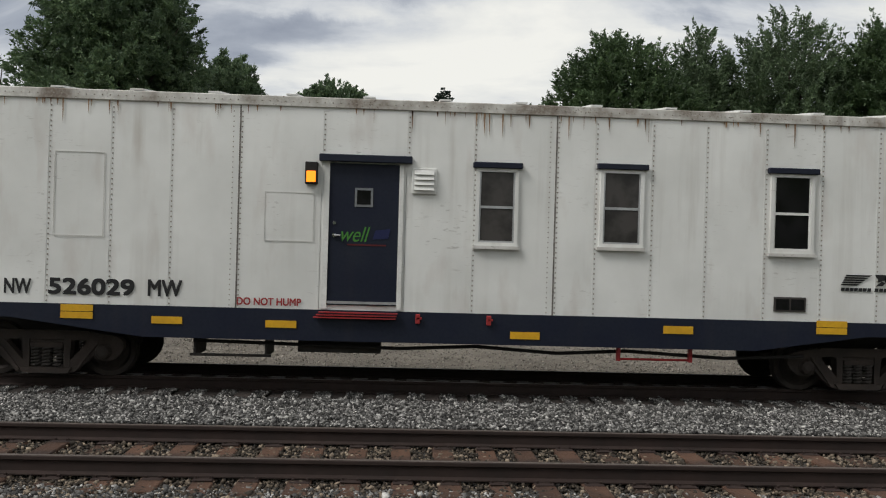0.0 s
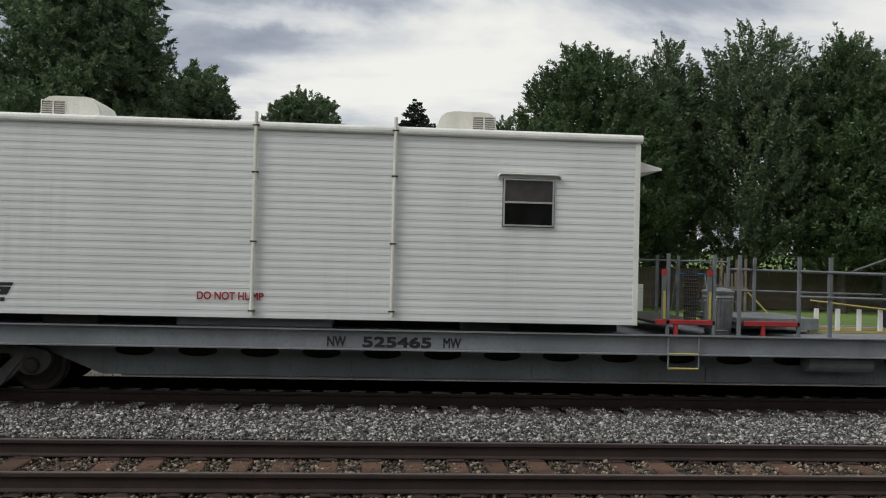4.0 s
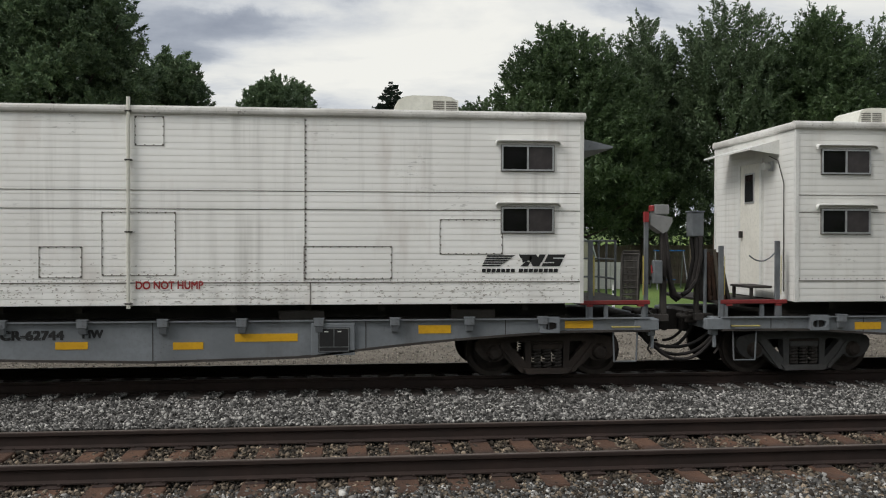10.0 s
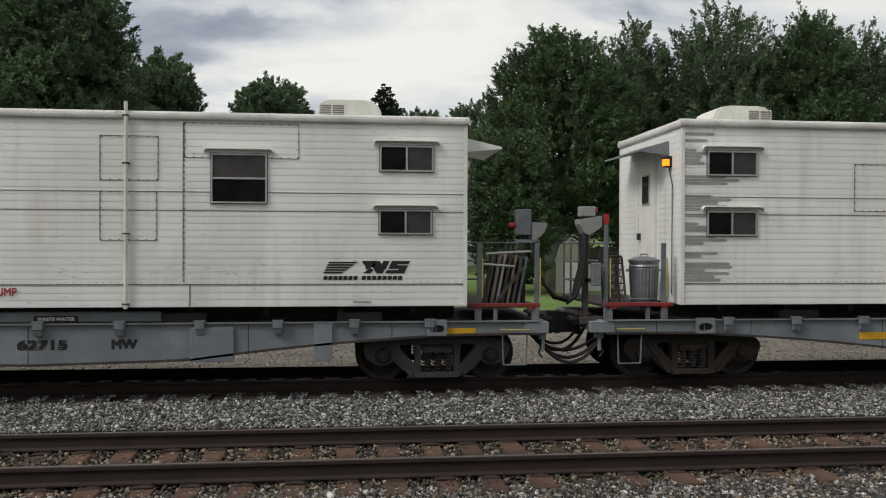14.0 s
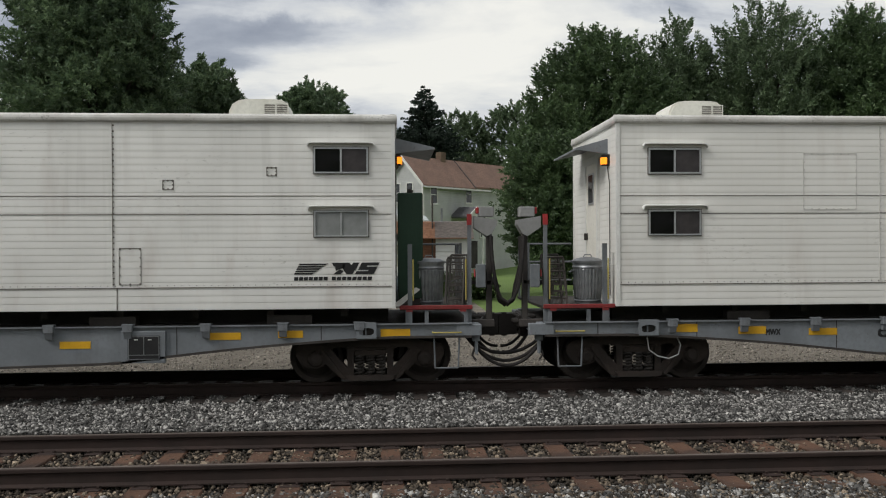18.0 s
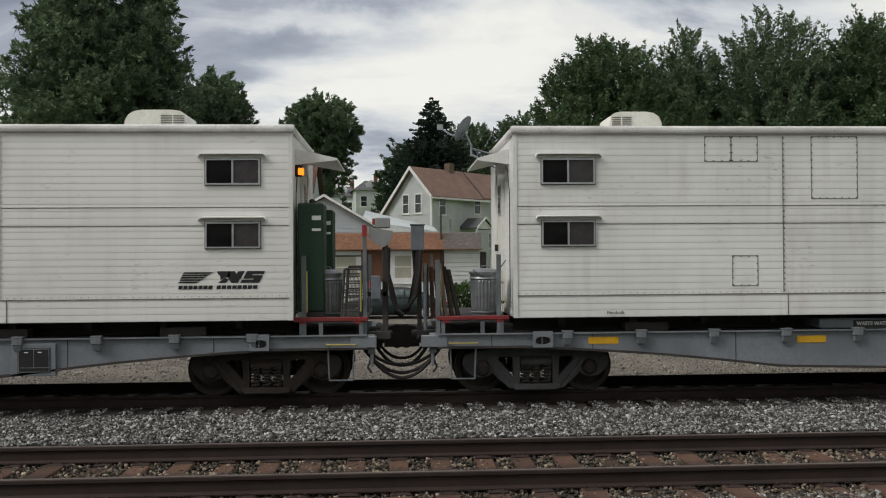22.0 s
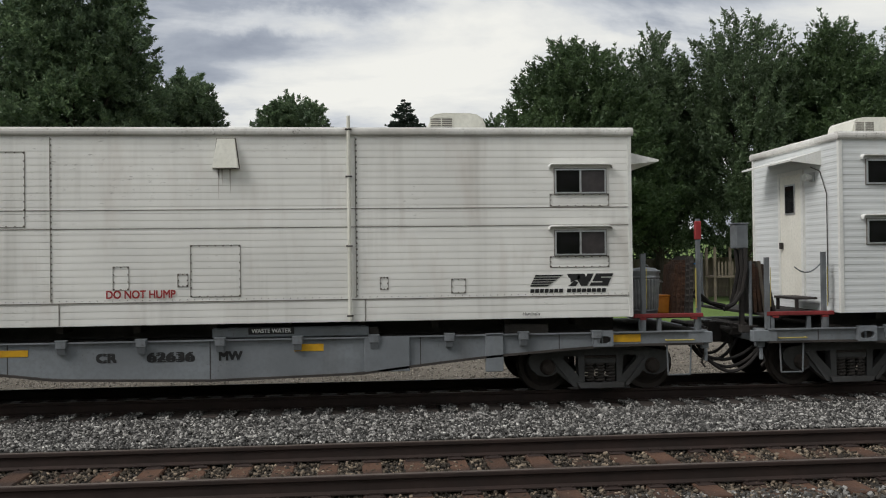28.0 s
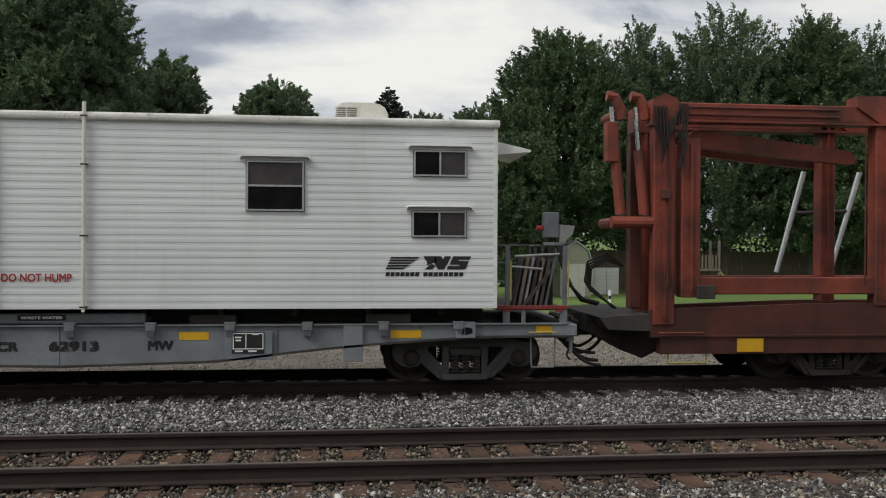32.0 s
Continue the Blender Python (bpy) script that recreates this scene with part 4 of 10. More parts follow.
def wheelie_bin(x, y, w, h, turn=0):
    b = thing("recycling_bin", x, y, GROUND, "blue plastic recycling bin standing on the lawn", "bin", "recycling bins", turn)
    a = w / 2
    part("tub", Shape().add([(-a * 0.8, -a * 0.8, 0.05), (a * 0.8, -a * 0.8, 0.05), (a * 0.8, a * 0.8, 0.05), (-a * 0.8, a * 0.8, 0.05), (-a, -a, h), (a, -a, h), (a, a, h), (-a, a, h)], [(3, 2, 1, 0), (0, 1, 5, 4), (1, 2, 6, 5), (2, 3, 7, 6), (3, 0, 4, 7), (4, 5, 6, 7)]), PLASTIC_BLUE, b)
    part("lid", Shape().box(-a - 0.03, a + 0.03, -a - 0.05, a + 0.03, h, h + 0.06, 0.02), PLASTIC_BLUE, b)
    part("wheel", Shape().rod((-a, a * 0.8, 0.1), (a, a * 0.8, 0.1), 0.1, 10), RUBBER, b)


# broad trees
tree("maple_tree", -16.85, 50, GROUND, ((2.2, 2.2), (3.8, 3.0), (5.6, 4.3), (7.6, 5.3), (9, 5.6), (11.5, 5.1), (13.6, 4.8), (15.4, 4.6), (17.5, 3.7), (20, 2.2), (21.2, 0.6)), "large dense dark-green maple beside the grey house", LEAF_MAPLE, 6200, 60, 0.165, 0.25, 11, 1.05, 0.8, fluff=0.3, hollow=0.35)
tree("maple_tree", -12.9, 60, GROUND, ((5.0, 1.6), (8.5, 2.4), (11, 2.9), (13.2, 2.7), (14.4, 1.9), (15.1, 0.8)), "dark-green maple behind a larger one", LEAF_MAPLE, 1300, 60, 0.19, 0.3, 12, 0.9, 0.8, fluff=0.3)
tree("maple_tree", -26.0, 54, GROUND, ((2.0, 3.6), (6, 5.0), (10, 4.4), (13, 2.4), (14.6, 0.6)), "dark-green maple at the edge of the yards", LEAF_MAPLE, 800, 58, 0.22, 0.4, 13, 1.3)
tree("shade_tree", -6.7, 75, GROUND, ((8.0, 1.2), (9.6, 2.4), (11.6, 3.0), (13.8, 3.5), (15.2, 3.0), (16.2, 1.7), (16.8, 0.6)), "rounded green shade tree with a bare trunk", LEAF_MAPLE, 1900, 58, 0.19, 0.35, 14, 0.85, 0.65, trunk_r=0.3, fluff=0.32, uneven=0.06)
spruce(3.6, 85, 0.5, 17.75, "dark narrow spruce behind the white house")
tree("backing_tree", 0.3, 90, 1.0, ((3, 2.4), (8, 2.6), (11, 1.9), (13.4, 0.5)), "dark tree in the distance", LEAF_DARK, 600, 55, 0.26, 0.4, 15, 1.1, fluff=0.3)
tree("backing_tree", 8.6, 100, 2.0, ((3, 4.0), (9, 4.4), (13, 3.6), (15.2, 2.4), (16.0, 0.8)), "dull green tree in the distance", LEAF_SILVER, 1000, 55, 0.24, 0.7, 16, 1.0, 0.9, fluff=0.28)
tree("backing_tree", 14.6, 98, 2.0, ((3, 4.6), (10, 4.6), (14, 3.6), (15.8, 2.2), (16.6, 0.8)), "dull green tree in the distance", LEAF_SILVER, 1000, 55, 0.24, 0.7, 17, 1.0, 0.9, fluff=0.28)
tree("backing_tree", -17, 110, 3.0, ((2, 4), (7, 4.8), (10, 3.4), (12, 0.6)), "dark tree in the distance", LEAF_DARK, 250, 50, 0.34, 0.5, 18, 1.5)
tree("yard_maple", 8.5, 44, GROUND, ((1.2, 1.6), (3.2, 2.5), (5.5, 2.4), (7.2, 1.8), (8.6, 0.5)), "round green maple in the yard of the white house", LEAF_GREEN, 1500, 56, 0.14, 0.3, 19, 0.75, 0.7, fluff=0.3)
tree("broad_tree", 12.3, 48, GROUND, ((3.6, 3.2), (4.8, 5.0), (7.2, 5.3), (9.6, 4.7), (11.4, 3.9), (12.9, 2.9), (13.9, 2.0), (14.7, 0.6)), "dense green tree with upright shoots", LEAF_GREEN, 3700, 60, 0.155, 0.7, 20, 0.95, 1.0, fluff=0.24, hollow=0.4, depth=0.7)
tree("silver_maple", 17.8, 51, GROUND, ((3.2, 2.2), (6, 3.2), (10, 3.0), (13, 2.4), (14.8, 1.5), (16.2, 0.4)), "airy silver maple with upright windblown shoots", LEAF_SILVER, 1900, 62, 0.155, 1.15, 21, 0.9, 1.35, fluff=0.18)
tree("silver_maple", 22.4, 49, GROUND, ((3.2, 2.2), (6, 3.3), (10, 3.4), (13.2, 3.1), (15.2, 2.2), (16.3, 0.8)), "airy silver maple with gaps of sky in its crown", LEAF_SILVER, 1900, 62, 0.155, 1.1, 22, 0.85, 1.25, fluff=0.18, hollow=0.65)
tree("broad_tree", 27.4, 48, GROUND, ((2.9, 2.4), (5, 3.5), (9, 3.4), (12.5, 2.9), (14.8, 2.0), (16.4, 0.6)), "dense dark-green tree with upright shoots", LEAF_GREEN, 3200, 60, 0.155, 0.75, 23, 0.9, 1.0, fluff=0.24, hollow=0.4)
tree("silver_maple", 32.2, 50, GROUND, ((1.6, 2.4), (6, 3.4), (10, 3.3), (14, 2.5), (16.2, 0.5)), "airy silver maple with upright shoots", LEAF_SILVER, 1500, 62, 0.165, 1.15, 24, 0.9, 1.4, fluff=0.18)
tree("broad_tree", 38.0, 52, GROUND, ((1.4, 4.0), (6, 4.8), (11, 4.0), (14, 2.4), (15.6, 0.6)), "dense green tree at the end of the row", LEAF_GREEN, 700, 60, 0.22, 0.7, 25, 1.3)
for i, (hx, hw, hh) in enumerate(((11, 5, 4.2), (16, 6, 4.6), (21.5, 6, 4.4), (27, 6, 4.6), (33, 7, 4.8), (39, 6, 4.5))):
    shrub(hx, 54.5, hw, hh, "dark overgrown hedge under the trees", LEAF_DARK, 40 + i, 2600, 2.6)
for i, (hx, hy, hw, hh) in enumerate(((-21, 52, 5, 3.4), (-25.5, 52, 5, 3.2), (-17.5, 51.5, 4, 3.0), (-14.0, 57, 4, 3.6), (-4.0, 62, 2.3, 6.9), (2.95, 37.9, 1.35, 1.45), (4.6, 41, 1.3, 1.3))):
    shrub(hx, hy, hw, hh, "dense green garden shrub", BUSH if hh < 3 else LEAF_DARK, 60 + i, 1500)

# grey two-storey house with a brown roof
h1 = gable_house(-10.75, 60.2, 0, 9.9, 8.2, 6.95, 9.9, HOUSE_GREY, ROOF_BROWN, "grey lap-sided two-storey house with brown shingle roof")
for wx, wz in ((0.2, 5.6), (-3.4, 5.6), (-2.2, 3.2), (3.6, 3.1)):
    house_window(h1, wx, -4.1, wz, 0.75, 1.35)
part("downpipe", Shape().rod((4.7, -4.2, 0), (4.7, -4.2, 6.7), 0.05, 6), TRIM_WHITE, h1)
p1 = part("porch", Shape().box(-4.6, -2.0, -5.6, -4.1, 2.7, 2.9), ROOF_GREY, h1)
for wx in (-4.5, -2.1):
    part("porch_post", Shape().box(wx - 0.07, wx + 0.07, -5.55, -5.41, 0, 2.7), TRIM_WHITE, p1)
part("house_door", Shape().box(-3.8, -2.9, -4.16, -4.1, 0.2, 2.3), DOOR_CREAM, h1)

# gabled garage with a pale lean-to roof
h2 = gable_house(-4.1, 51.0, 0, 5.6, 6.0, 4.4, 6.05, HOUSE_GREY, ROOF_BROWN, "grey lap-sided garage with a white-edged gable", "y", name="garage")
for i in range(11):
    zz = 3.7 + i * 0.2
    hw = min(2.8, (6.0 - zz) / 1.65 * 2.8)
    if hw > 0.25:
        part("lap_board", Shape().prism([(-3.0, zz), (-3.025, zz), (-3.003, zz + 0.2)], -hw, hw, "x"), HOUSE_GREY, h2)
part("lean_to_roof", Shape().add([(2.1, -2.9, 4.75), (6.4, -2.9, 4.1), (6.4, 2.4, 4.55), (2.1, 2.4, 5.6), (2.1, -2.9, 4.65), (6.4, -2.9, 4.0), (6.4, 2.4, 4.45), (2.1, 2.4, 5.5)], [(0, 1, 2, 3), (7, 6, 5, 4), (0, 4, 5, 1), (1, 5, 6, 2), (2, 6, 7, 3), (3, 7, 4, 0)]), ROOF_PALE, h2, "pale metal lean-to roof")
part("lean_to_wall", Shape().box(2.9, 6.2, -2.3, -2.1, 0, 4.1), HOUSE_GREY, h2)


def shingled_house():
    h = thing("low_house", -1.15, 42.0, GROUND, "low house faced with brown brick-pattern shingles and white skirting", "house", "houses")
    a = 4.95
    z = 0.45
    part("wall", Shape().box(-a, 3.0, -3.0, -2.8, 1.07 + z, 2.62 + z), SHINGLE_WALL, h, "brown brick-pattern shingle wall")
    part("skirting", Shape().box(-a, 3.0, -3.03, -2.8, 0, 1.07 + z), HOUSE_LOW, h, "white lap siding below the windows")
    part("wall", Shape().box(3.3, a, -3.02, -2.8, 0, 2.62 + z), HOUSE_LOW, h, "white lap siding")
    part("wall", Shape().box(3.0, 3.3, -3.0, -2.8, 0, 2.62 + z), SHINGLE_WALL, h)
    for i in range(15):
        part("lap_board", Shape().prism([(-3.02, i * 0.2), (-3.05, i * 0.2), (-3.024, i * 0.2 + 0.2)], 3.3, a, "x"), HOUSE_LOW, h)
        if i < 7:
            part("lap_board", Shape().prism([(-3.03, i * 0.2), (-3.06, i * 0.2), (-3.034, i * 0.2 + 0.2)], -a, 3.0, "x"), HOUSE_LOW, h)
    for s in (-1, 1):
        part("end_wall", Shape().box(min(s * a, s * (a - 0.2)), max(s * a, s * (a - 0.2)), -2.8, 3, 0, 3.05), HOUSE_LOW, h)
    part("wall", Shape().box(-a, a, 2.8, 3.0, 0, 3.05), HOUSE_LOW, h)
    eave = [(-3.4, 2.56 + z), (-2.95, 3.3 + z), (2.7, 3.5 + z), (3.2, 3.0), (3.0, 2.95), (-3.0, 2.54 + z)]
    part("roof", Shape().prism(eave, -a - 0.1, 3.26, "x"), ROOF_LOW, h, "brown shingle mansard roof edge")
    part("roof", Shape().prism(eave, 3.26, a + 0.08, "x"), ROOF_WORN, h, "weathered grey-brown shingle roof")
    part("gutter", Shape().box(-a - 0.1, a + 0.08, -3.42, -3.38, 2.53 + z, 2.57 + z), ROOF_LOW, h)
    for wx, w, pane in ((-3.9, 0.75, DARK_PANE), (-1.2, 0.9, SHADE), (1.4, 0.75, SHADE)):
        house_window(h, wx, -3.0, 1.76 + z, w, 1.02, pane, trim=0.24)
    part("meter_pipe", Shape().rod((3.15, -3.1, 0), (3.15, -3.1, 4.9), 0.04, 6), DARK_STEEL, h)
    part("roof_vent", Shape().rod((3.6, -2.7, 3.3), (3.6, -2.7, 4.4), 0.05, 6), GALV, h)


shingled_house()


def white_house():
    h = thing("farm_house", 2.72, 67.0, -0.3, "pale lap-sided two-storey house with rose-brown shingle roof", "house", "houses", -45)
    t = 0.2
    gab = [(-5.3, 0), (-5.3, 6.05), (-2.07, 9.6), (0.0, 7.5), (0.0, 0)]
    part("gable_wall", Shape().prism(gab, 0, t), HOUSE_WHITE, h)
    part("back_wall", Shape().prism(gab, 13.0, 13.0 + t), HOUSE_WHITE, h)
    part("side_wall", Shape().box(-t, 0.0, t, 3.4, 0, 7.5), HOUSE_WHITE, h)
    part("side_wall", Shape().box(-t - 0.3, -0.3, 3.4, 13.0, 0, 7.5), HOUSE_WHITE, h)
    part("side_wall", Shape().box(-5.3, -5.3 + t, t, 13.0, 0, 6.0), HOUSE_WHITE, h)
    part("roof", Shape().prism([(-5.75, 5.6), (-2.07, 9.65), (-2.07, 9.83), (-5.75, 5.8)], -0.35, 13.4), ROOF_ROSE, h)
    part("roof", Shape().prism([(0.35, 7.15), (-2.07, 9.65), (-2.07, 9.83), (0.35, 7.33)], -0.35, 6.2), ROOF_ROSE, h)
    part("roof", Shape().prism([(0.15, 7.33), (-2.07, 9.65), (-2.07, 9.80), (0.15, 7.48)], 6.2, 13.4), ROOF_ROSE, h)
    part("roof_valley", Shape().prism([(0.36, 7.30), (-2.07, 9.83), (-2.07, 9.86), (0.36, 7.36)], 6.12, 6.26), DARK_STEEL, h)
    for q in ([(-5.75, 5.5), (-2.07, 9.55), (-2.07, 9.85), (-5.75, 5.84)], [(0.35, 7.05), (-2.07, 9.55), (-2.07, 9.85), (0.35, 7.37)]):
        part("barge_board", Shape().prism(q, -0.42, -0.36), TRIM_WHITE, h)
    part("gutter", Shape().box(0.34, 0.44, -0.35, 13.0, 7.1, 7.24), TRIM_WHITE, h)
    part("corner_board", Shape().box(-0.14, 0.03, -0.04, 0.12, 0, 7.4), TRIM_WHITE, h)
    for wx in (-2.85, -1.45):
        house_window(h, wx, 0, 6.8, 0.62, 1.45)
        house_window(h, wx, 0, 2.6, 0.62, 1.5)
    house_window(h, 0.0, 1.25, 6.6, 0.72, 1.35, turn=90)
    house_window(h, -0.3, 6.0, 6.85, 0.72, 1.4, turn=90)
    house_window(h, -0.3, 7.9, 3.85, 0.72, 1.2, turn=90)
    house_window(h, 0.0, 1.6, 2.8, 0.72, 1.3, turn=90)
    part("house_door", Shape().box(-0.3, -0.24, 6.1, 7.1, 0.6, 2.9), DARK_STEEL, h)
    p = part("porch_roof", Shape().prism([(3.6, 4.9), (4.7, 5.7), (5.8, 4.9), (5.8, 4.75), (4.7, 5.5), (3.6, 4.75)], -0.3, 1.7, "x"), ROOF_GREY, h, "small grey porch roof")
    part("porch_gable", Shape().prism([(3.7, 4.78), (4.7, 5.48), (5.7, 4.78)], 1.5, 1.6, "x"), TRIM_WHITE, p)
    for q in ([(3.55, 4.72), (4.7, 5.6), (4.7, 5.78), (3.55, 4.9)], [(5.85, 4.72), (4.7, 5.6), (4.7, 5.78), (5.85, 4.9)]):
        part("barge_board", Shape().prism(q, 1.7, 1.78, "x"), TRIM_WHITE, p)
    for s in (3.75, 5.65):
        part("porch_post", Shape().box(1.45, 1.59, s - 0.07, s + 0.07, 0, 4.8), TRIM_WHITE, p)
    part("chimney", Shape().box(-2.4, -1.8, 4.2, 4.8, 9.2, 10.4), CHIMNEY, h, "tan brick chimney")
    # low dormer wing on the far slope
    part("dormer", Shape().prism([(-7.6, 4.6), (-6.6, 6.0), (-5.6, 4.6)], 0.5, 2.6), HOUSE_WHITE, h)
    part("dormer_roof", Shape().prism([(-7.9, 4.4), (-6.6, 6.15), (-5.3, 4.4), (-5.3, 4.55), (-6.6, 6.32), (-7.9, 4.55)], 0.3, 2.8), ROOF_ROSE, h)
    part("low_wing", Shape().box(-7.5, -5.3, 0.5, 2.6, 0, 4.6), HOUSE_WHITE, h)


white_house()


def distant_house(x, y, z, w, eave, ridge, turn):
    """A hip-roofed house with one dormer, far off on the rise."""
    h = thing("distant_house", x, y, z, "distant pale hip-roofed house on the rise", "house", "houses", turn)
    a = w / 2
    part("wall", Shape().box(-a, a, -a, a, 0, eave), HOUSE_WHITE, h)
    o = a + 0.4
    part("roof", Shape().add([(-o, -o, eave), (o, -o, eave), (o, o, eave), (-o, o, eave), (-a * 0.3, 0, ridge), (a * 0.3, 0, ridge)], [(0, 1, 5, 4), (1, 2, 5), (2, 3, 4, 5), (3, 0, 4), (3, 2, 1, 0)]), ROOF_GREY, h)
    d = part("dormer", Shape().prism([(-0.7, eave + 0.2), (0.7, eave + 0.2), (0.7, eave + 1.0), (0, eave + 1.5), (-0.7, eave + 1.0)], -a * 0.85, 0), HOUSE_WHITE, h)
    part("chimney", Shape().box(a * 0.3, a * 0.3 + 0.5, -0.3, 0.3, ridge - 0.8, ridge + 0.9), SHINGLE_WALL, h)
    for k in (-1, 1):
        house_window(h, k * a * 0.5, -a, eave - 1.6, 0.8, 1.4)


distant_house(-4.0, 122, 3.5, 4.4, 8.2, 9.7, 10)
distant_house(-7.6, 126, 3.5, 4.6, 7.6, 9.2, -12)
distant_house(-1.2, 130, 3.5, 5.0, 7.0, 8.6, 20)

CAR_GREEN = surface("dark_green_car_paint", (0.018, 0.028, 0.028), (0.012, 0.02, 0.021), 0.3, 0.0, 20, 2.0, 0.0, spec=0.3)
SOFT_TOP = surface("brown_canvas_top", (0.055, 0.045, 0.04), (0.04, 0.034, 0.03), 0.9, 0, 20, 2.0, 0.02)
CAR_BLACK = surface("black_car_paint", (0.012, 0.012, 0.013), (0.016, 0.016, 0.017), 0.18, 0.1, 20, 2.0, 0.0)
parked_car(-0.22, 36.8, 180, CAR_GREEN, "dark green coupe parked beside the low house", 4.7, SOFT_TOP)
parked_car(-9.2, 41.5, -80, CAR_BLACK, "black car parked on the grass, nose to the tracks", 4.5)
wheelie_bin(-6.75, 36.2, 0.6, 1.3, 6)
wheelie_bin(-5.98, 36.0, 0.85, 1.35, -4)
wheelie_bin(13.0, 46.9, 0.7, 1.5, 10)


SHED_CREAM = clap("cream_shed_boards", (0.50, 0.47, 0.38), (0.42, 0.40, 0.33), 0.16)


def yard_things():
    s = thing("garden_shed", 11.9, 45.5, GROUND, "cream barn-roofed garden shed on the lawn", "shed")
    prof = [(-0.85, 0), (0.85, 0), (0.85, 1.75), (0.62, 2.5), (0.0, 2.95), (-0.62, 2.5), (-0.85, 1.75)]
    part("shed_wall", Shape().prism(prof, -1.2, 1.2), SHED_CREAM, s)
    for k in (-1, 1):
        part("roof", Shape().prism([(k * 0.9, 1.72), (k * 0.65, 2.52), (0, 2.99), (0, 3.06), (k * 0.69, 2.58), (k * 0.95, 1.74)], -1.3, 1.3), ROOF_PALE, s)
    part("shed_door", Shape().box(-0.5, 0.5, -1.23, -1.2, 0.05, 1.8), DOOR_CREAM, s)
    w = thing("low_wall", 13.8, 46.2, GROUND, "low white panelled wall behind the shed", "wall")
    for i in range(3):
        part("panel", Shape().box(-1.05 + i * 0.71, -0.36 + i * 0.71, -0.06, 0.06, 0.05, 1.55, 0.01), HOUSE_LOW, w)
    f = thing("board_fence", 26, 51.5, GROUND, "weathered brown board fence along the yards", "fence")
    board = Shape().box(-0.125, 0.125, -0.015, 0.015, 0, 2.5, 0.008).mesh("board", WOOD_OLD)
    for i in range(112):
        b = part("board", board, WOOD_OLD, f)
        b.matrix_basis = pose(-14 + i * 0.26, random.uniform(-0.01, 0.01), random.uniform(-0.06, 0.05))
    for zz in (0.5, 2.0):
        part("fence_rail", Shape().box(-14.1, 15.2, 0.02, 0.09, zz, zz + 0.1), WOOD_OLD, f)
    g = thing("play_set", 19.9, 46.5, GROUND, "grey wooden play tower with a slide pole", "play set")
    for sx in (-0.7, 0.7):
        for sy in (-0.6, 0.6):
            part("post", Shape().box(sx - 0.06, sx + 0.06, sy - 0.06, sy + 0.06, 0, 3.1), WOOD_OLD, g)
    part("platform", Shape().box(-0.8, 0.8, -0.7, 0.7, 1.4, 1.5), WOOD_OLD, g)
    for i in range(8):
        part("slat", Shape().box(-0.75 + i * 0.2, -0.66 + i * 0.2, -0.68, -0.65, 1.5, 2.3), WOOD_OLD, g)
    part("brace", Shape().rod((0.7, -0.6, 1.4), (1.9, -0.9, 0.1), 0.05, 6), YELLOW_P, g)
    sw = thing("swing_frame", 17.5, 46, GROUND, "blue and grey garden swing frame", "swing")
    for sx in (-0.9, 0.9):
        for sy in (-0.6, 0.6):
            part("leg", Shape().rod((sx, sy, 0), (sx * 0.9, 0, 2.2), 0.035, 6), GALV, sw)
    part("cross_bar", Shape().rod((-0.9, 0, 2.2), (0.9, 0, 2.2), 0.04, 6), PLASTIC_BLUE, sw)
    part("seat", Shape().box(-0.35, 0.35, -0.12, 0.12, 0.55, 0.6), PLASTIC_BLUE, sw)
    m = thing("marker_post", 9.32, 30, GROUND, "short white marker post with a green band", "post")
    part("post", Shape().box(-0.05, 0.05, -0.02, 0.02, 0, 1.12, 0.01), WHITE_T, m)
    part("band", Shape().box(-0.052, 0.052, -0.024, -0.021, 0.8, 0.92), GREEN_P, m)
    u = thing("utility_pole", 6.95, 43.5, GROUND, "grey weathered timber utility pole in the yard", "pole")
    part("pole", Shape().rod((0, 0, -0.3), (0, 0, 5.6), 0.12, 10, 0.1), WOOD_OLD, u)
    part("pole_cap", Shape().rod((0, 0, 5.6), (0, 0, 5.66), 0.13, 10), DARK_STEEL, u)
    g2 = thing("gas_grill", 4.9, 40.5, GROUND, "black kettle grill on the lawn", "grill")
    part("bowl", Shape().lathe([(0.05, 0.7), (0.26, 0.85), (0.28, 0.98), (0.2, 1.12), (0.03, 1.18)], 12), RUBBER, g2)
    for k in range(3):
        part("leg", Shape().rod((0.15 * math.cos(k * 2.1), 0.15 * math.sin(k * 2.1), 0.75), (0.3 * math.cos(k * 2.1), 0.3 * math.sin(k * 2.1), 0), 0.02, 6), DARK_STEEL, g2)


yard_things()


# ---- the train ----
MOVERS = []      # things that ride with the train: object, x at the start, y, z, turn
WHEELS = []      # wheelsets and their place along the bogie
SIDE = 1.55      # half the width of a car
WHEEL_R = 0.42


def rides(ob, x, y=None, z=0.0, turn=0.0):
    MOVERS.append((ob, x, YF if y is None else y, z, turn))
    ob.matrix_basis = pose(x, YF if y is None else y, z, 0, 0, turn)
    return ob


def helix(x, y, z0, z1, r, turns, n=10):
    return [(x + r * math.cos(2 * math.pi * i / n), y + r * math.sin(2 * math.pi * i / n), z0 + (z1 - z0) * i / (n * turns)) for i in range(n * turns + 1)]


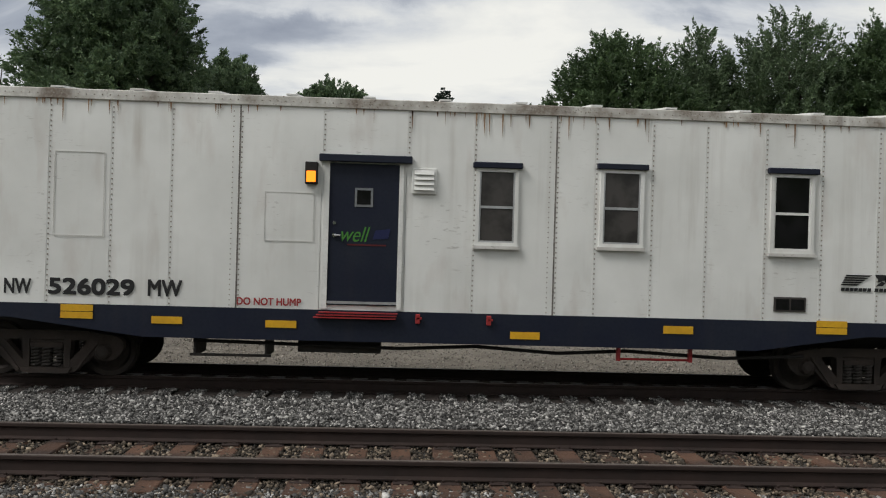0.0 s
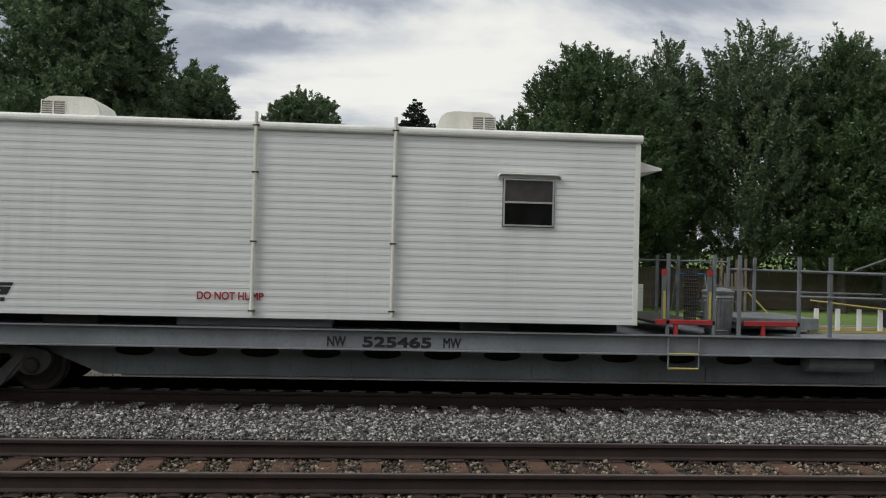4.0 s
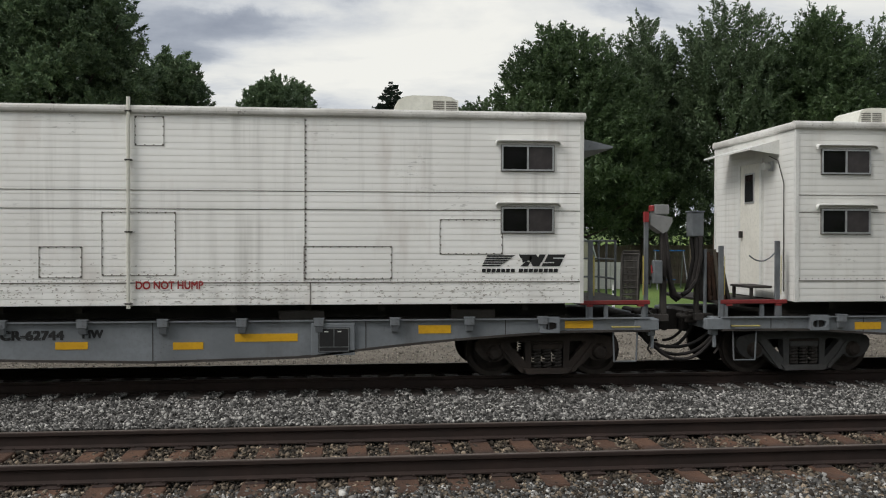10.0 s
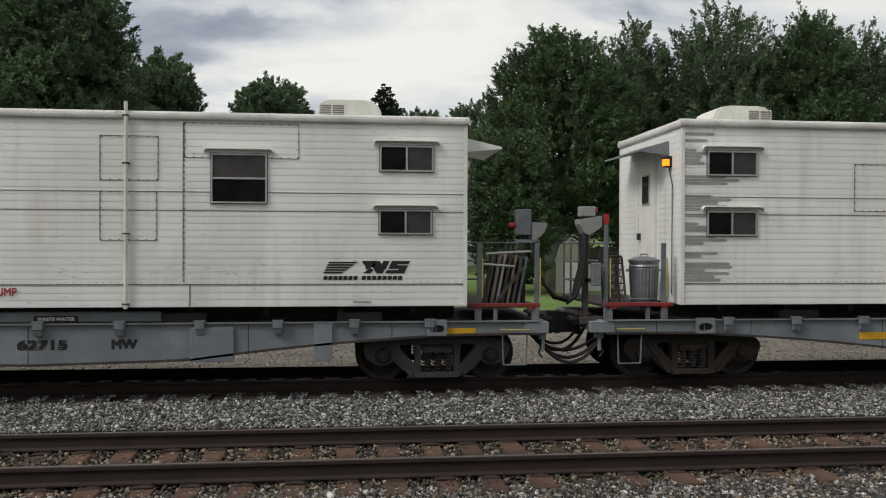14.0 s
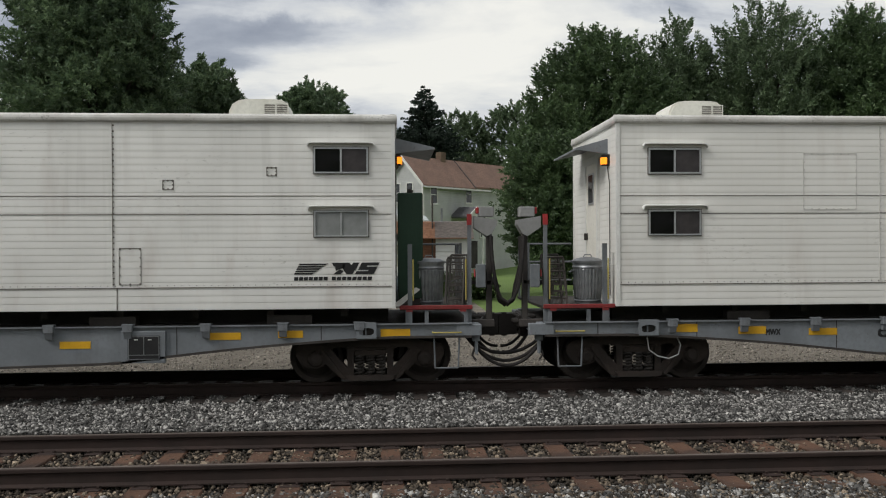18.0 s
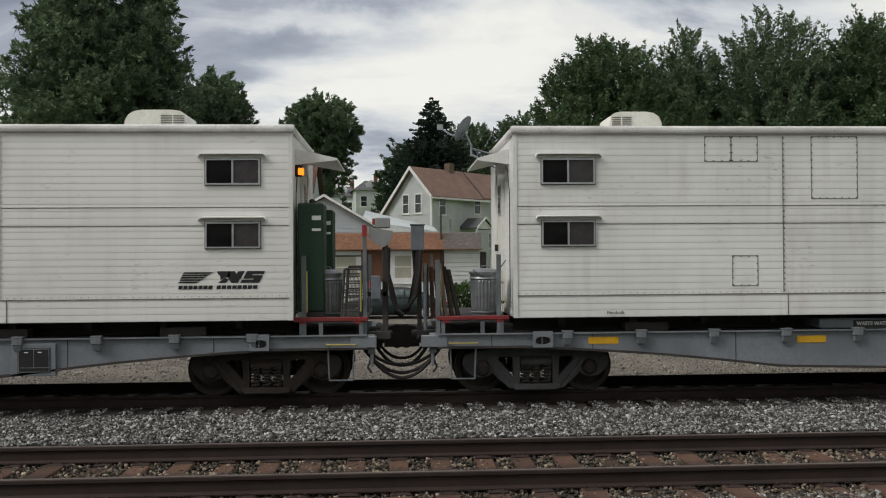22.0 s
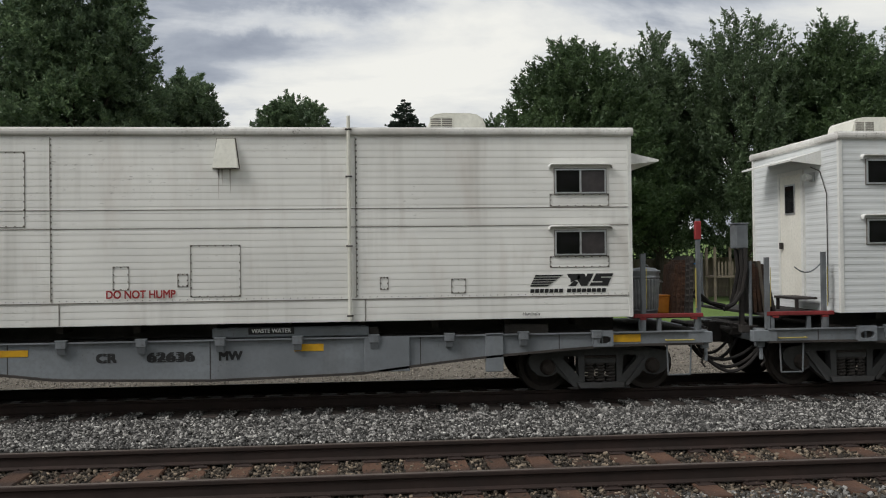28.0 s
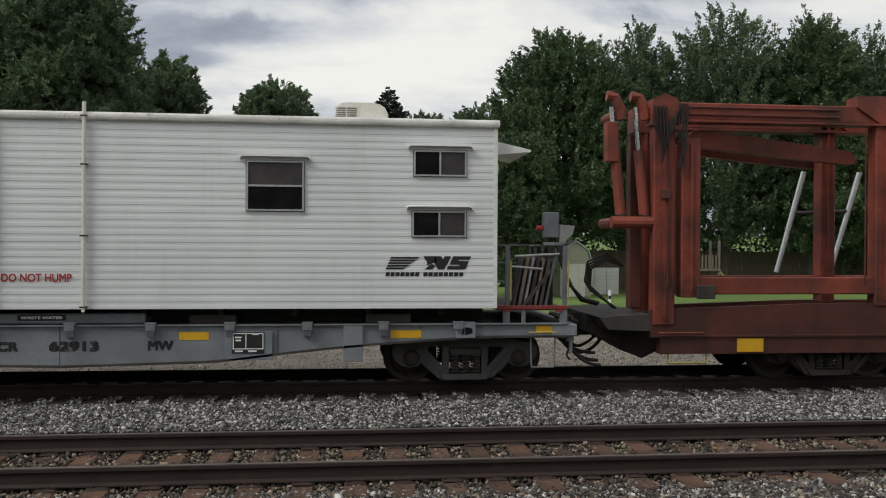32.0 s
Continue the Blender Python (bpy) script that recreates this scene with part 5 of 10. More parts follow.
def side_frame_shape():
    """Cast side frame: bowed top member, rounded pedestals, slanting arms with open triangles, columns, spring seat, raised lips."""
    s = Shape()
    s.prism([(-1.06, 0.665), (-0.7, 0.725), (-0.2, 0.735), (0.2, 0.735), (0.7, 0.725), (1.06, 0.665), (1.0, 0.585), (0.3, 0.60), (-0.3, 0.60), (-1.0, 0.585)], -0.072, 0.072)
    s.box(-0.66, 0.66, -0.105, -0.07, 0.715, 0.742)
    for k in (-1, 1):
        s.prism([(k * u, v) for u, v in ((0.64, 0.60), (0.635, 0.50), (0.70, 0.35), (0.78, 0.285), (0.90, 0.265), (1.03, 0.295), (1.13, 0.38), (1.18, 0.48), (1.175, 0.58), (1.12, 0.645), (0.98, 0.675), (0.76, 0.67))], -0.064, 0.064)
        s.prism([(k * u, v) for u, v in ((0.80, 0.60), (0.66, 0.60), (0.53, 0.455), (0.355, 0.265), (0.30, 0.16), (0.30, 0.085), (0.42, 0.085), (0.62, 0.245), (0.76, 0.40))], -0.078, 0.078)
        s.prism([(k * u, v) for u, v in ((0.80, 0.56), (0.755, 0.575), (0.40, 0.13), (0.43, 0.095), (0.47, 0.12))], -0.108, -0.078)
        s.prism([(k * u, v) for u, v in ((0.265, 0.14), (0.355, 0.14), (0.375, 0.60), (0.265, 0.60))], -0.085, 0.085)
        s.prism([(k * u, v) for u, v in ((0.36, 0.545), (0.42, 0.602), (0.36, 0.602))], -0.06, 0.06)
        s.prism([(k * u, v) for u, v in ((0.60, 0.602), (0.69, 0.602), (0.60, 0.55))], -0.06, 0.06)
    s.prism([(-0.40, 0.165), (-0.34, 0.075), (0.34, 0.075), (0.40, 0.165)], -0.12, 0.12)
    s.box(-0.25, 0.25, -0.10, -0.04, 0.47, 0.555, 0.012)
    return s


FRAME_MESH = {m: side_frame_shape().mesh("side_frame", m) for m in (BOGIE, FOOT_STEEL)}
BEARING_MESH = Shape().lathe([(0.13, 0.08), (0.13, -0.04), (0.1, -0.1), (0.06, -0.12)], 12, axis="y").box(-0.15, 0.15, -0.02, 0.1, -0.13, 0.16, 0.02).mesh("bearing_box", BOGIE)
SPRING_MESH = Shape().tube(helix(0, -0.04, 0.165, 0.47, 0.064, 6, 9), 0.02, 6).rod((0, -0.04, 0.16), (0, -0.04, 0.47), 0.035, 8).mesh("spring", DARK_STEEL)
BOLSTER_MESH = Shape().box(-0.2, 0.2, -0.98, 0.98, 0.48, 0.66, 0.03).box(-0.3, 0.3, -1.08, -0.94, 0.5, 0.6, 0.02).box(-0.3, 0.3, 0.94, 1.08, 0.5, 0.6, 0.02).mesh("bolster", BOGIE)
WHEEL_PROFILE = [(0.02, -0.07), (0.14, -0.09), (0.16, -0.03), (0.30, 0.0), (0.345, -0.05), (0.42, -0.05), (0.422, 0.045), (0.445, 0.06), (0.44, 0.085), (0.36, 0.085), (0.3, 0.05), (0.15, 0.05), (0.12, 0.09), (0.02, 0.09)]


def wheelset_mesh():
    s = Shape()
    s.lathe(WHEEL_PROFILE, 28, (0, -0.76, 0), "y")
    s.lathe([(r, -h) for r, h in WHEEL_PROFILE], 28, (0, 0.76, 0), "y")
    s.rod((0, -1.02, 0), (0, 1.02, 0), 0.085, 12)
    for k in range(3):
        c, d = 0.22 * math.cos(k * 2.1), 0.22 * math.sin(k * 2.1)
        s.rod((c, -0.795, d), (c, -0.74, d), 0.03, 8)
    return s.mesh("wheelset", WHEEL)


WHEELSET_MESH = wheelset_mesh()


def bogie(car, x, base=1.74, cast=BOGIE):
    b = part("bogie", BOLSTER_MESH, BOGIE, car, "brown cast-steel four-wheel bogie" if cast is BOGIE else "grey cast-steel four-wheel bogie")
    b.location.x = x
    for s in (-1, 1):
        f = part("side_frame", FRAME_MESH[cast], cast, b)
        f.location.y = s * 1.02
        for sx in (-0.17, 0.0, 0.17):
            sp = part("spring", SPRING_MESH, DARK_STEEL, b)
            sp.location = (sx, s * 1.02, 0)
        for k in (-1, 1):
            q = part("bearing_box", BEARING_MESH, BOGIE, b)
            q.matrix_basis = pose(k * base / 2, s * 1.06, 0.42, 0, 0, 0 if s < 0 else 180)
    for k in (-1, 1):
        w = part("wheelset", WHEELSET_MESH, WHEEL, b)
        w.location = (k * base / 2, 0, WHEEL_R)
        WHEELS.append((w, k * base / 2))
    return b


def arc_points(p, q, sag, n=12):
    p, q = Vector(p), Vector(q)
    return [p.lerp(q, i / n) - Vector((0, 0, sag * 4 * (i / n) * (1 - i / n))) for i in range(n + 1)]


def coupler(car, x, sgn, reach=8.3):
    """Coupler and air hoses at one end; x is the end of the frame."""
    r = abs(reach)
    s = Shape().box(min(x, sgn * (r - 0.25)), max(x, sgn * (r - 0.25)), -0.14, 0.14, 0.74, 0.98, 0.03)
    s.box(min(x, x + sgn * 0.12), max(x, x + sgn * 0.12), -0.35, 0.35, 0.66, 1.06, 0.03)
    s.rod((x + sgn * 0.06, -1.15, 1.02), (sgn * (r - 0.2), -0.2, 1.04), 0.018, 6)
    s.prism([(sgn * (r - 0.3), -0.16), (sgn * (r + 0.02), -0.2), (sgn * (r + 0.05), 0.02), (sgn * (r - 0.05), 0.18), (sgn * (r - 0.3), 0.16)], 0.68, 1.04, "z")
    s.rod((sgn * (r - 0.08), -0.12, 0.66), (sgn * (r - 0.08), -0.12, 1.06), 0.05, 8)
    part("coupler", s, DARK_STEEL, car, "grimy cast-steel knuckle coupler")
    h = Shape().tube(arc_points((x, -0.5, 0.78), (sgn * r, -0.45, 0.42), 0.12), 0.03, 7)
    h.tube(arc_points((x, -0.3, 0.85), (sgn * r, -0.25, 0.5), 0.1), 0.025, 7)
    part("air_hose", h, RUBBER, car, "black rubber air hose")


def belly(x):
    """Height of the side sill's lower edge, along the car: deep in the middle, drawn in smoothly to the ends."""
    xs = (0.0, 2.3, 2.9, 3.55, 4.1, 4.7, 5.5, 6.4, 8.5)
    zs = (0.40, 0.455, 0.53, 0.60, 0.655, 0.705, 0.76, 0.81, 0.81)
    return float(np.interp(abs(x), xs, zs))


def fishbelly(half, top, lift=0.0):
    """Side outline of a sill that is deep in the middle."""
    n = 44
    low = [(-half + 2 * half * i / n, belly(-half + 2 * half * i / n) + lift) for i in range(n + 1)]
    return low + [(half, top), (-half, top)]


def stake_pocket_mesh():
    s = Shape().box(-0.075, 0.075, -0.095, 0.0, -0.02, 0.105, 0.01).prism([(-0.085, -0.02), (-0.06, -0.11), (0.0, -0.11), (0.0, -0.02)], -0.055, 0.055, "x")
    s.box(-0.085, 0.085, -0.1, 0, 0.09, 0.11)
    s.lathe([(0.012, -0.001), (0.012, -0.1)], 8, (0.02, 0, 0.03), "y")
    return s.mesh("stake_pocket", GREY_STEEL)


POCKET_MESH = stake_pocket_mesh()


def flat_frame(car, boxes=(), yellows=(), half=7.75, paint=None, plates=()):
    """Grey fishbelly flat-car frame with pockets, steps and plates."""
    for s in (-1, 1):
        y0, y1 = (-1.42, -1.38) if s < 0 else (1.38, 1.42)
        sill = Shape().prism(fishbelly(half, 0.985), y0, y1)
        sd = part("side_sill", sill, GREY_STEEL, car, "grey-blue painted fishbelly side sill")
        out, inn = (y0 - 0.05, y1) if s < 0 else (y0, y1 + 0.05)
        part("top_flange", Shape().box(-half, half, out, inn, 0.985, 1.005), GREY_STEEL, sd)
        n = 40
        low = [(-half + 2 * half * i / n, belly(-half + 2 * half * i / n)) for i in range(n + 1)]
        # Flange thick and dark: the sill's shadow band is put into its colour.
        fl = Shape().prism([(x, z - 0.035) for x, z in low] + low[::-1], out, inn + 0.04)
        part("bottom_flange", fl, DARK_STEEL, sd, "lower flange, darkened by grime and painted-in shadow")
        seams_ = Shape()
        for x in (-6.9, -5.3, -3.0, -0.02, 3.2, 5.4):
            seams_.box(x - 0.006, x + 0.006, -1.424 if s < 0 else 1.42, -1.42 if s < 0 else 1.424, belly(x), 0.985)
        part("weld_seam", seams_, DARK_STEEL, sd)
    part("centre_sill", Shape().prism(fishbelly(half - 0.1, 0.97, 0.05), -0.3, 0.3), DARK_STEEL, car)
    for i in range(-6, 7):
        part("cross_bearer", Shape().box(i * 1.1 - 0.04, i * 1.1 + 0.04, -1.31, 1.31, 0.74, 0.96), DARK_STEEL, car)
    part("deck", Shape().box(-half, half, -1.33, 1.33, 0.96, 1.0), DARK_STEEL, car, "dark timber flat-car deck")
    for k in range(-5, 6):
        p = part("stake_pocket", POCKET_MESH, GREY_STEEL, car)
        p.location = (k * 1.17 + 0.14, -1.42, 0.93)
    for s in (-1, 1):
        j, c = Shape(), s * 6.1
        n = 16
        rim = [(c + 0.155 * max(-1, min(1, 1.5 * math.cos(q))), 0.905 + 0.125 * max(-1, min(1, 1.5 * math.sin(q)))) for q in [2 * math.pi * k / n for k in range(n)]]
        hole = [(c + 0.115 * max(-1, min(1, 1.25 * math.cos(q))), 0.885 + 0.062 * math.sin(q)) for q in [2 * math.pi * k / n for k in range(n)]]
        vs = [(u, y, v) for y in (-1.5, -1.42) for ring in (rim, hole) for u, v in ring]
        j.add(vs, [f for k in range(n) for f in ((k, (k + 1) % n, n + (k + 1) % n, n + k), (2 * n + k, 3 * n + k, 3 * n + (k + 1) % n, 2 * n + (k + 1) % n), (k, 2 * n + k, 2 * n + (k + 1) % n, (k + 1) % n), (n + k, n + (k + 1) % n, 3 * n + (k + 1) % n, 3 * n + k))])
        j.box(c - 0.02, c + 0.0, -1.46, -1.42, 0.83, 0.95)
        jp = part("jacking_pad", j, GREY_STEEL, car, "raised steel pad with an oval hole")
        # Dark plate on the sill paints the shaded depth of the oval opening.
        part("pad_hole_dark_plate", Shape().box(c - 0.12, c + 0.12, -1.424, -1.4205, 0.82, 0.95), DARK_STEEL, jp)
        e = Shape().box(min(s * half, s * (half + 0.12)), max(s * half, s * (half + 0.12)), -1.35, 1.35, 0.78, 1.0, 0.015)
        e.box(s * half - 0.25, s * half + 0.15, -1.45, -1.3, 0.80, 0.98, 0.01)
        part("end_sill", e, GREY_STEEL, car)
        bogie(car, s * 6.15, cast=paint or BOGIE)
        coupler(car, s * (half + 0.1), s)
        st = Shape()
        a = s * 7.35
        for q in (-0.2, 0.2):
            st.rod((a + q, -1.42, 0.80), (a + q * 0.9, -1.42, 0.30), 0.014, 6)
        st.rod((a - 0.18, -1.42, 0.30), (a + 0.18, -1.42, 0.30), 0.014, 6)
        part("sill_step", st, RAIL_GREY, car, "bent steel stirrup step")
        g = Shape().rod((a - 0.22, -1.5, 0.86), (a + 0.22, -1.5, 0.86), 0.012, 6).rod((a - 0.22, -1.5, 0.86), (a - 0.22, -1.42, 0.86), 0.012, 6).rod((a + 0.22, -1.5, 0.86), (a + 0.22, -1.42, 0.86), 0.012, 6)
        part("grab_iron", g, YELLOW_P, car, "yellow grab iron")
    for x0, x1, z0, z1 in yellows:
        part("reflector", Shape().box(x0, x1, -1.427, -1.421, z0, z1), YELLOW, car, "amber reflective plate")
    for x0, x1, z0, z1 in plates:
        q = part("test_plate", Shape().box(x0 - 0.1, x1 + 0.12, -1.47, -1.40, z0 - 0.1, z1 + 0.01, 0.004), GREY_STEEL, car, "grey panel with a black test plate")
        w, h = x1 - x0, z1 - z0
        part("plate_face", Shape().box(x0, x1, -1.476, -1.4705, z0, z1), BLACK_T, q)
        line = Shape()
        outline(line, x0 + 0.015, x1 - 0.015, z0 + h * 0.2, z1 - 0.015, -1.479, 0.014)
        part("plate_border", line, WHITE_T, q)
        part("plate_line", Shape().box(x0 + w * 0.42, x0 + w * 0.445, -1.479, -1.4765, z0 + h * 0.2, z1 - 0.02), WHITE_T, q)
        for a, b, c in ((0.1, 0.3, 0.72), (0.12, 0.28, 0.58), (0.62, 0.82, 0.86), (0.1, 0.34, 0.08), (0.5, 0.76, 0.08)):
            part("plate_mark", Shape().box(x0 + w * a, x0 + w * b, -1.479, -1.4765, z0 + h * c, z0 + h * (c + 0.07)), WHITE_T, q)
    for x0, x1, z0, z1 in boxes:
        b = Shape().box(x0, x1, -1.47, -1.4, z0, z1, 0.008)
        q = part("equipment_panel", b, GREY_STEEL, car, "grey steel panel hung on the sill")
        w, h = x1 - x0, z1 - z0
        if w > 0.5 and paint is None:
            a, b, c, d = x0 + w * 0.16, x0 + w * 0.88, z0 + h * 0.1, z0 + h * 0.86
            part("test_panel", Shape().box(a, b, -1.476, -1.468, c, d), BLACK_T, q, "black test-record panel with pale lines")
            rule = Shape()
            outline(rule, a + 0.008, b - 0.008, c + 0.008, d - 0.008, -1.481, 0.011)
            part("panel_border", rule, GALV, q)
            part("panel_divider", Shape().box(a + 0.019, b - 0.019, -1.480, -1.4755, c + h * 0.15, c + h * 0.17), GALV, q)
            part("panel_divider", Shape().box((a + b) / 2 - 0.006, (a + b) / 2 + 0.006, -1.480, -1.4755, c + h * 0.17, d - 0.019), GALV, q)
            for u in (0.2, 0.62):
                part("panel_mark", Shape().box(a + (b - a) * u, a + (b - a) * (u + 0.12), -1.479, -1.4755, d - h * 0.14, d - h * 0.11), WHITE_T, q)


def window(car, x0, x1, z0, z1, right=None, hood=True, left=None):
    """A trailer window: aluminium frame, two panes, a rounded hood above."""
    w, h, cx, cz = x1 - x0, z1 - z0, (x0 + x1) / 2, (z0 + z1) / 2
    tall = h > 0.55
    a, b, t = w / 2, h / 2, 0.024
    s = Shape()
    s.box(-a, -a + t, -0.03, 0.02, -b, b).box(a - t, a, -0.03, 0.02, -b, b).box(-a + t, a - t, -0.03, 0.02, b - t, b).box(-a + t, a - t, -0.032, 0.02, -b, -b + t)
    if tall:
        s.box(-a + t, a - t, -0.025, 0.0, -0.012, 0.016)
    else:
        s.box(-0.014, 0.014, -0.025, 0.0, -b + t, b - t)
    f = part("window", s, ALU, car, "aluminium framed trailer window")
    f.location = (cx, -SIDE - 0.004, cz)
    g = 0.013
    part("gasket", Shape().box(-a - g, -a, -0.008, 0.0, -b - g, b + g).box(a, a + g, -0.008, 0.0, -b - g, b + g).box(-a, a, -0.008, 0.0, b, b + g).box(-a, a, -0.008, 0.0, -b - g, -b), SEAM, f, "dark weathered sealant")
    for k in (0, 1):
        p = Shape()
        if tall:
            p.box(-a + t, a - t, -0.008, -0.002, (-b + t) if k == 0 else 0.016, -0.012 if k == 0 else b - t)
        else:
            p.box(-a + t if k == 0 else 0.014, -0.014 if k == 0 else a - t, -0.008, -0.002, -b + t, b - t)
        m = GLASS
        if right and k == 1:
            m = right
        if left:
            m = left
        part("pane", p, m, f)
    if hood:
        d, n = 0.085, 6
        arc = [(-a - 0.1, b + 0.02)] + [(-a - 0.1 + 0.06 * (1 - math.cos(i * math.pi / 2 / n)), b + 0.02 + 0.055 * math.sin(i * math.pi / 2 / n)) for i in range(1, n + 1)]
        poly = arc + [(-u, v) for u, v in arc[::-1]]
        inner = [(u * 0.985, v - 0.014) for u, v in poly]
        hs = Shape()
        m = len(poly)
        vs = [(u, -d, v) for u, v in poly] + [(u, 0.0, v + 0.012) for u, v in poly] + [(u, -d, v) for u, v in inner] + [(u, 0.0, v) for u, v in inner]
        fs = []
        for i in range(m - 1):
            fs += [(i, i + 1, m + i + 1, m + i), (2 * m + i, 3 * m + i, 3 * m + i + 1, 2 * m + i + 1), (i, 2 * m + i, 2 * m + i + 1, i + 1)]
        hs.add(vs, fs)
        part("hood", hs, TRIM_WHITE, f, "white rounded window hood")
    return f


def outline(shape, x0, x1, z0, z1, y, t=0.012):
    shape.box(x0, x1, y, y + 0.006, z0, z0 + t).box(x0, x1, y, y + 0.006, z1 - t, z1).box(x0, x0 + t, y, y + 0.006, z0 + t, z1 - t).box(x1 - t, x1, y, y + 0.006, z0 + t, z1 - t)


def ribbed_shell(L, zb, zt, pitch, depth=0.0038, half=SIDE):
    """Four walls of horizontal ribbed siding, drawn as one skin with rounded-over ribs."""
    levels, z = [], zb
    stepped = ((0.0, 0.001), (0.42, 0.0005), (0.60, -0.0027), (0.93, -0.0027), (0.985, 0.001))
    while z < zt - 1e-6:
        for u, o in stepped if pitch > 0.11 else ((0.0, -depth), (0.07, -depth * 0.1), (0.3, 0.0), (0.5, -depth * 0.25), (0.8, -depth * 0.75), (0.97, -depth)):
            if z + u * pitch < zt:
                levels.append((z + u * pitch, o))
        z += pitch
    levels.append((zt, 0.0))
    s = Shape()
    vs, fs = [], []
    for z, o in levels:
        vs += [(-L - o, -half - o, z), (L + o, -half - o, z), (L + o, half + o, z), (-L - o, half + o, z)]
    for i in range(len(levels) - 1):
        fs += [(i * 4 + k, i * 4 + (k + 1) % 4, i * 4 + 4 + (k + 1) % 4, i * 4 + 4 + k) for k in range(4)]
    fs.append((0, 1, 2, 3))
    n = len(levels) * 4
    fs.append((n - 4, n - 3, n - 2, n - 1))
    return s.add(vs, fs)


def rivet_row(s, x0, z0, x1, z1, gap=0.125, r=0.010, y=-SIDE - 0.011):
    n = max(2, int(round(math.hypot(x1 - x0, z1 - z0) / gap)))
    for i in range(n + 1):
        x, z = x0 + (x1 - x0) * i / n, z0 + (z1 - z0) * i / n
        s.box(x - r, x + r, y, y + 0.01, z - r, z + r)


def hatch(car, x0, x1, z0, z1, mat=SEAM):
    s = Shape()
    outline(s, x0, x1, z0, z1, -SIDE - 0.006, 0.008)
    h = part("hatch_seam", s, mat, car, "caulked outline of a plated-over panel")
    v = Shape()
    rivet_row(v, x0 + 0.02, z0 + 0.012, x1 - 0.02, z0 + 0.012)
    rivet_row(v, x0 + 0.02, z1 - 0.012, x1 - 0.02, z1 - 0.012)
    rivet_row(v, x0 + 0.012, z0 + 0.02, x0 + 0.012, z1 - 0.02)
    rivet_row(v, x1 - 0.012, z0 + 0.02, x1 - 0.012, z1 - 0.02)
    tagged(part("rivets", v, mat, h), kind="stuff")


def seam(car, x, z0, z1, rivets=True, mat=SEAM):
    s = part("panel_joint", Shape().box(x - 0.005, x + 0.005, -SIDE - 0.008, -SIDE, z0, z1), mat, car, "riveted panel joint")
    if rivets:
        v = Shape()
        rivet_row(v, x + 0.012, z0 + 0.03, x + 0.012, z1 - 0.03, 0.09, 0.0115)
        tagged(part("rivets", v, mat, s), kind="stuff")


def vent_pipe(car, x, z0, z1):
    s = Shape().rod((x, -SIDE - 0.05, z0), (x, -SIDE - 0.05, z1), 0.028, 10)
    part("vent_pipe", s, AC_WHITE, car, "cream plastic vent pipe")
    for k in (0.02, 0.36, 0.7, 0.93):
        z = z0 + (z1 - z0) * k
        part("pipe_clamp", Shape().box(x - 0.05, x + 0.05, -SIDE - 0.082, -SIDE, z, z + 0.022, 0.004), DARK_STEEL, car)


def air_conditioner(car, x0, x1, z0=4.27, flip=False):
    w = x1 - x0
    k = -1 if flip else 1
    cx = (x0 + x1) / 2
    prof = [(-0.5, 0.0), (-0.49, 0.3), (-0.42, 0.86), (-0.36, 0.96), (-0.24, 1.0), (0.22, 1.0), (0.34, 0.95), (0.43, 0.82), (0.48, 0.6), (0.5, 0.3), (0.5, 0.0)]
    h = 0.45
    s = Shape().prism([(cx + k * u * w, z0 + v * h) for u, v in prof], -0.42, 0.42)
    s.prism([(cx + k * u * w * 0.94, z0 + v * h * 0.92) for u, v in prof], -0.46, -0.42).prism([(cx + k * u * w * 0.94, z0 + v * h * 0.92) for u, v in prof], 0.42, 0.46)
    ac = part("roof_air_conditioner", s, AC_WHITE, car, "off-white rooftop air conditioner")
    a, b = sorted((cx - k * 0.44 * w, cx - k * 0.08 * w))
    f = Shape()
    outline(f, a - 0.015, b + 0.015, z0 + 0.055, z0 + 0.375, -0.468, 0.016)
    part("grille_frame", f, AC_WHITE, ac)
    for i in range(8):
        z = z0 + 0.08 + i * 0.036
        part("louvre", Shape().box(a, b, -0.468, -0.459, z, z + 0.016), SEAM, ac, "dark intake louvre")
    part("grille_bar", Shape().box((a + b) / 2 - 0.012, (a + b) / 2 + 0.012, -0.472, -0.460, z0 + 0.07, z0 + 0.365), AC_WHITE, ac)


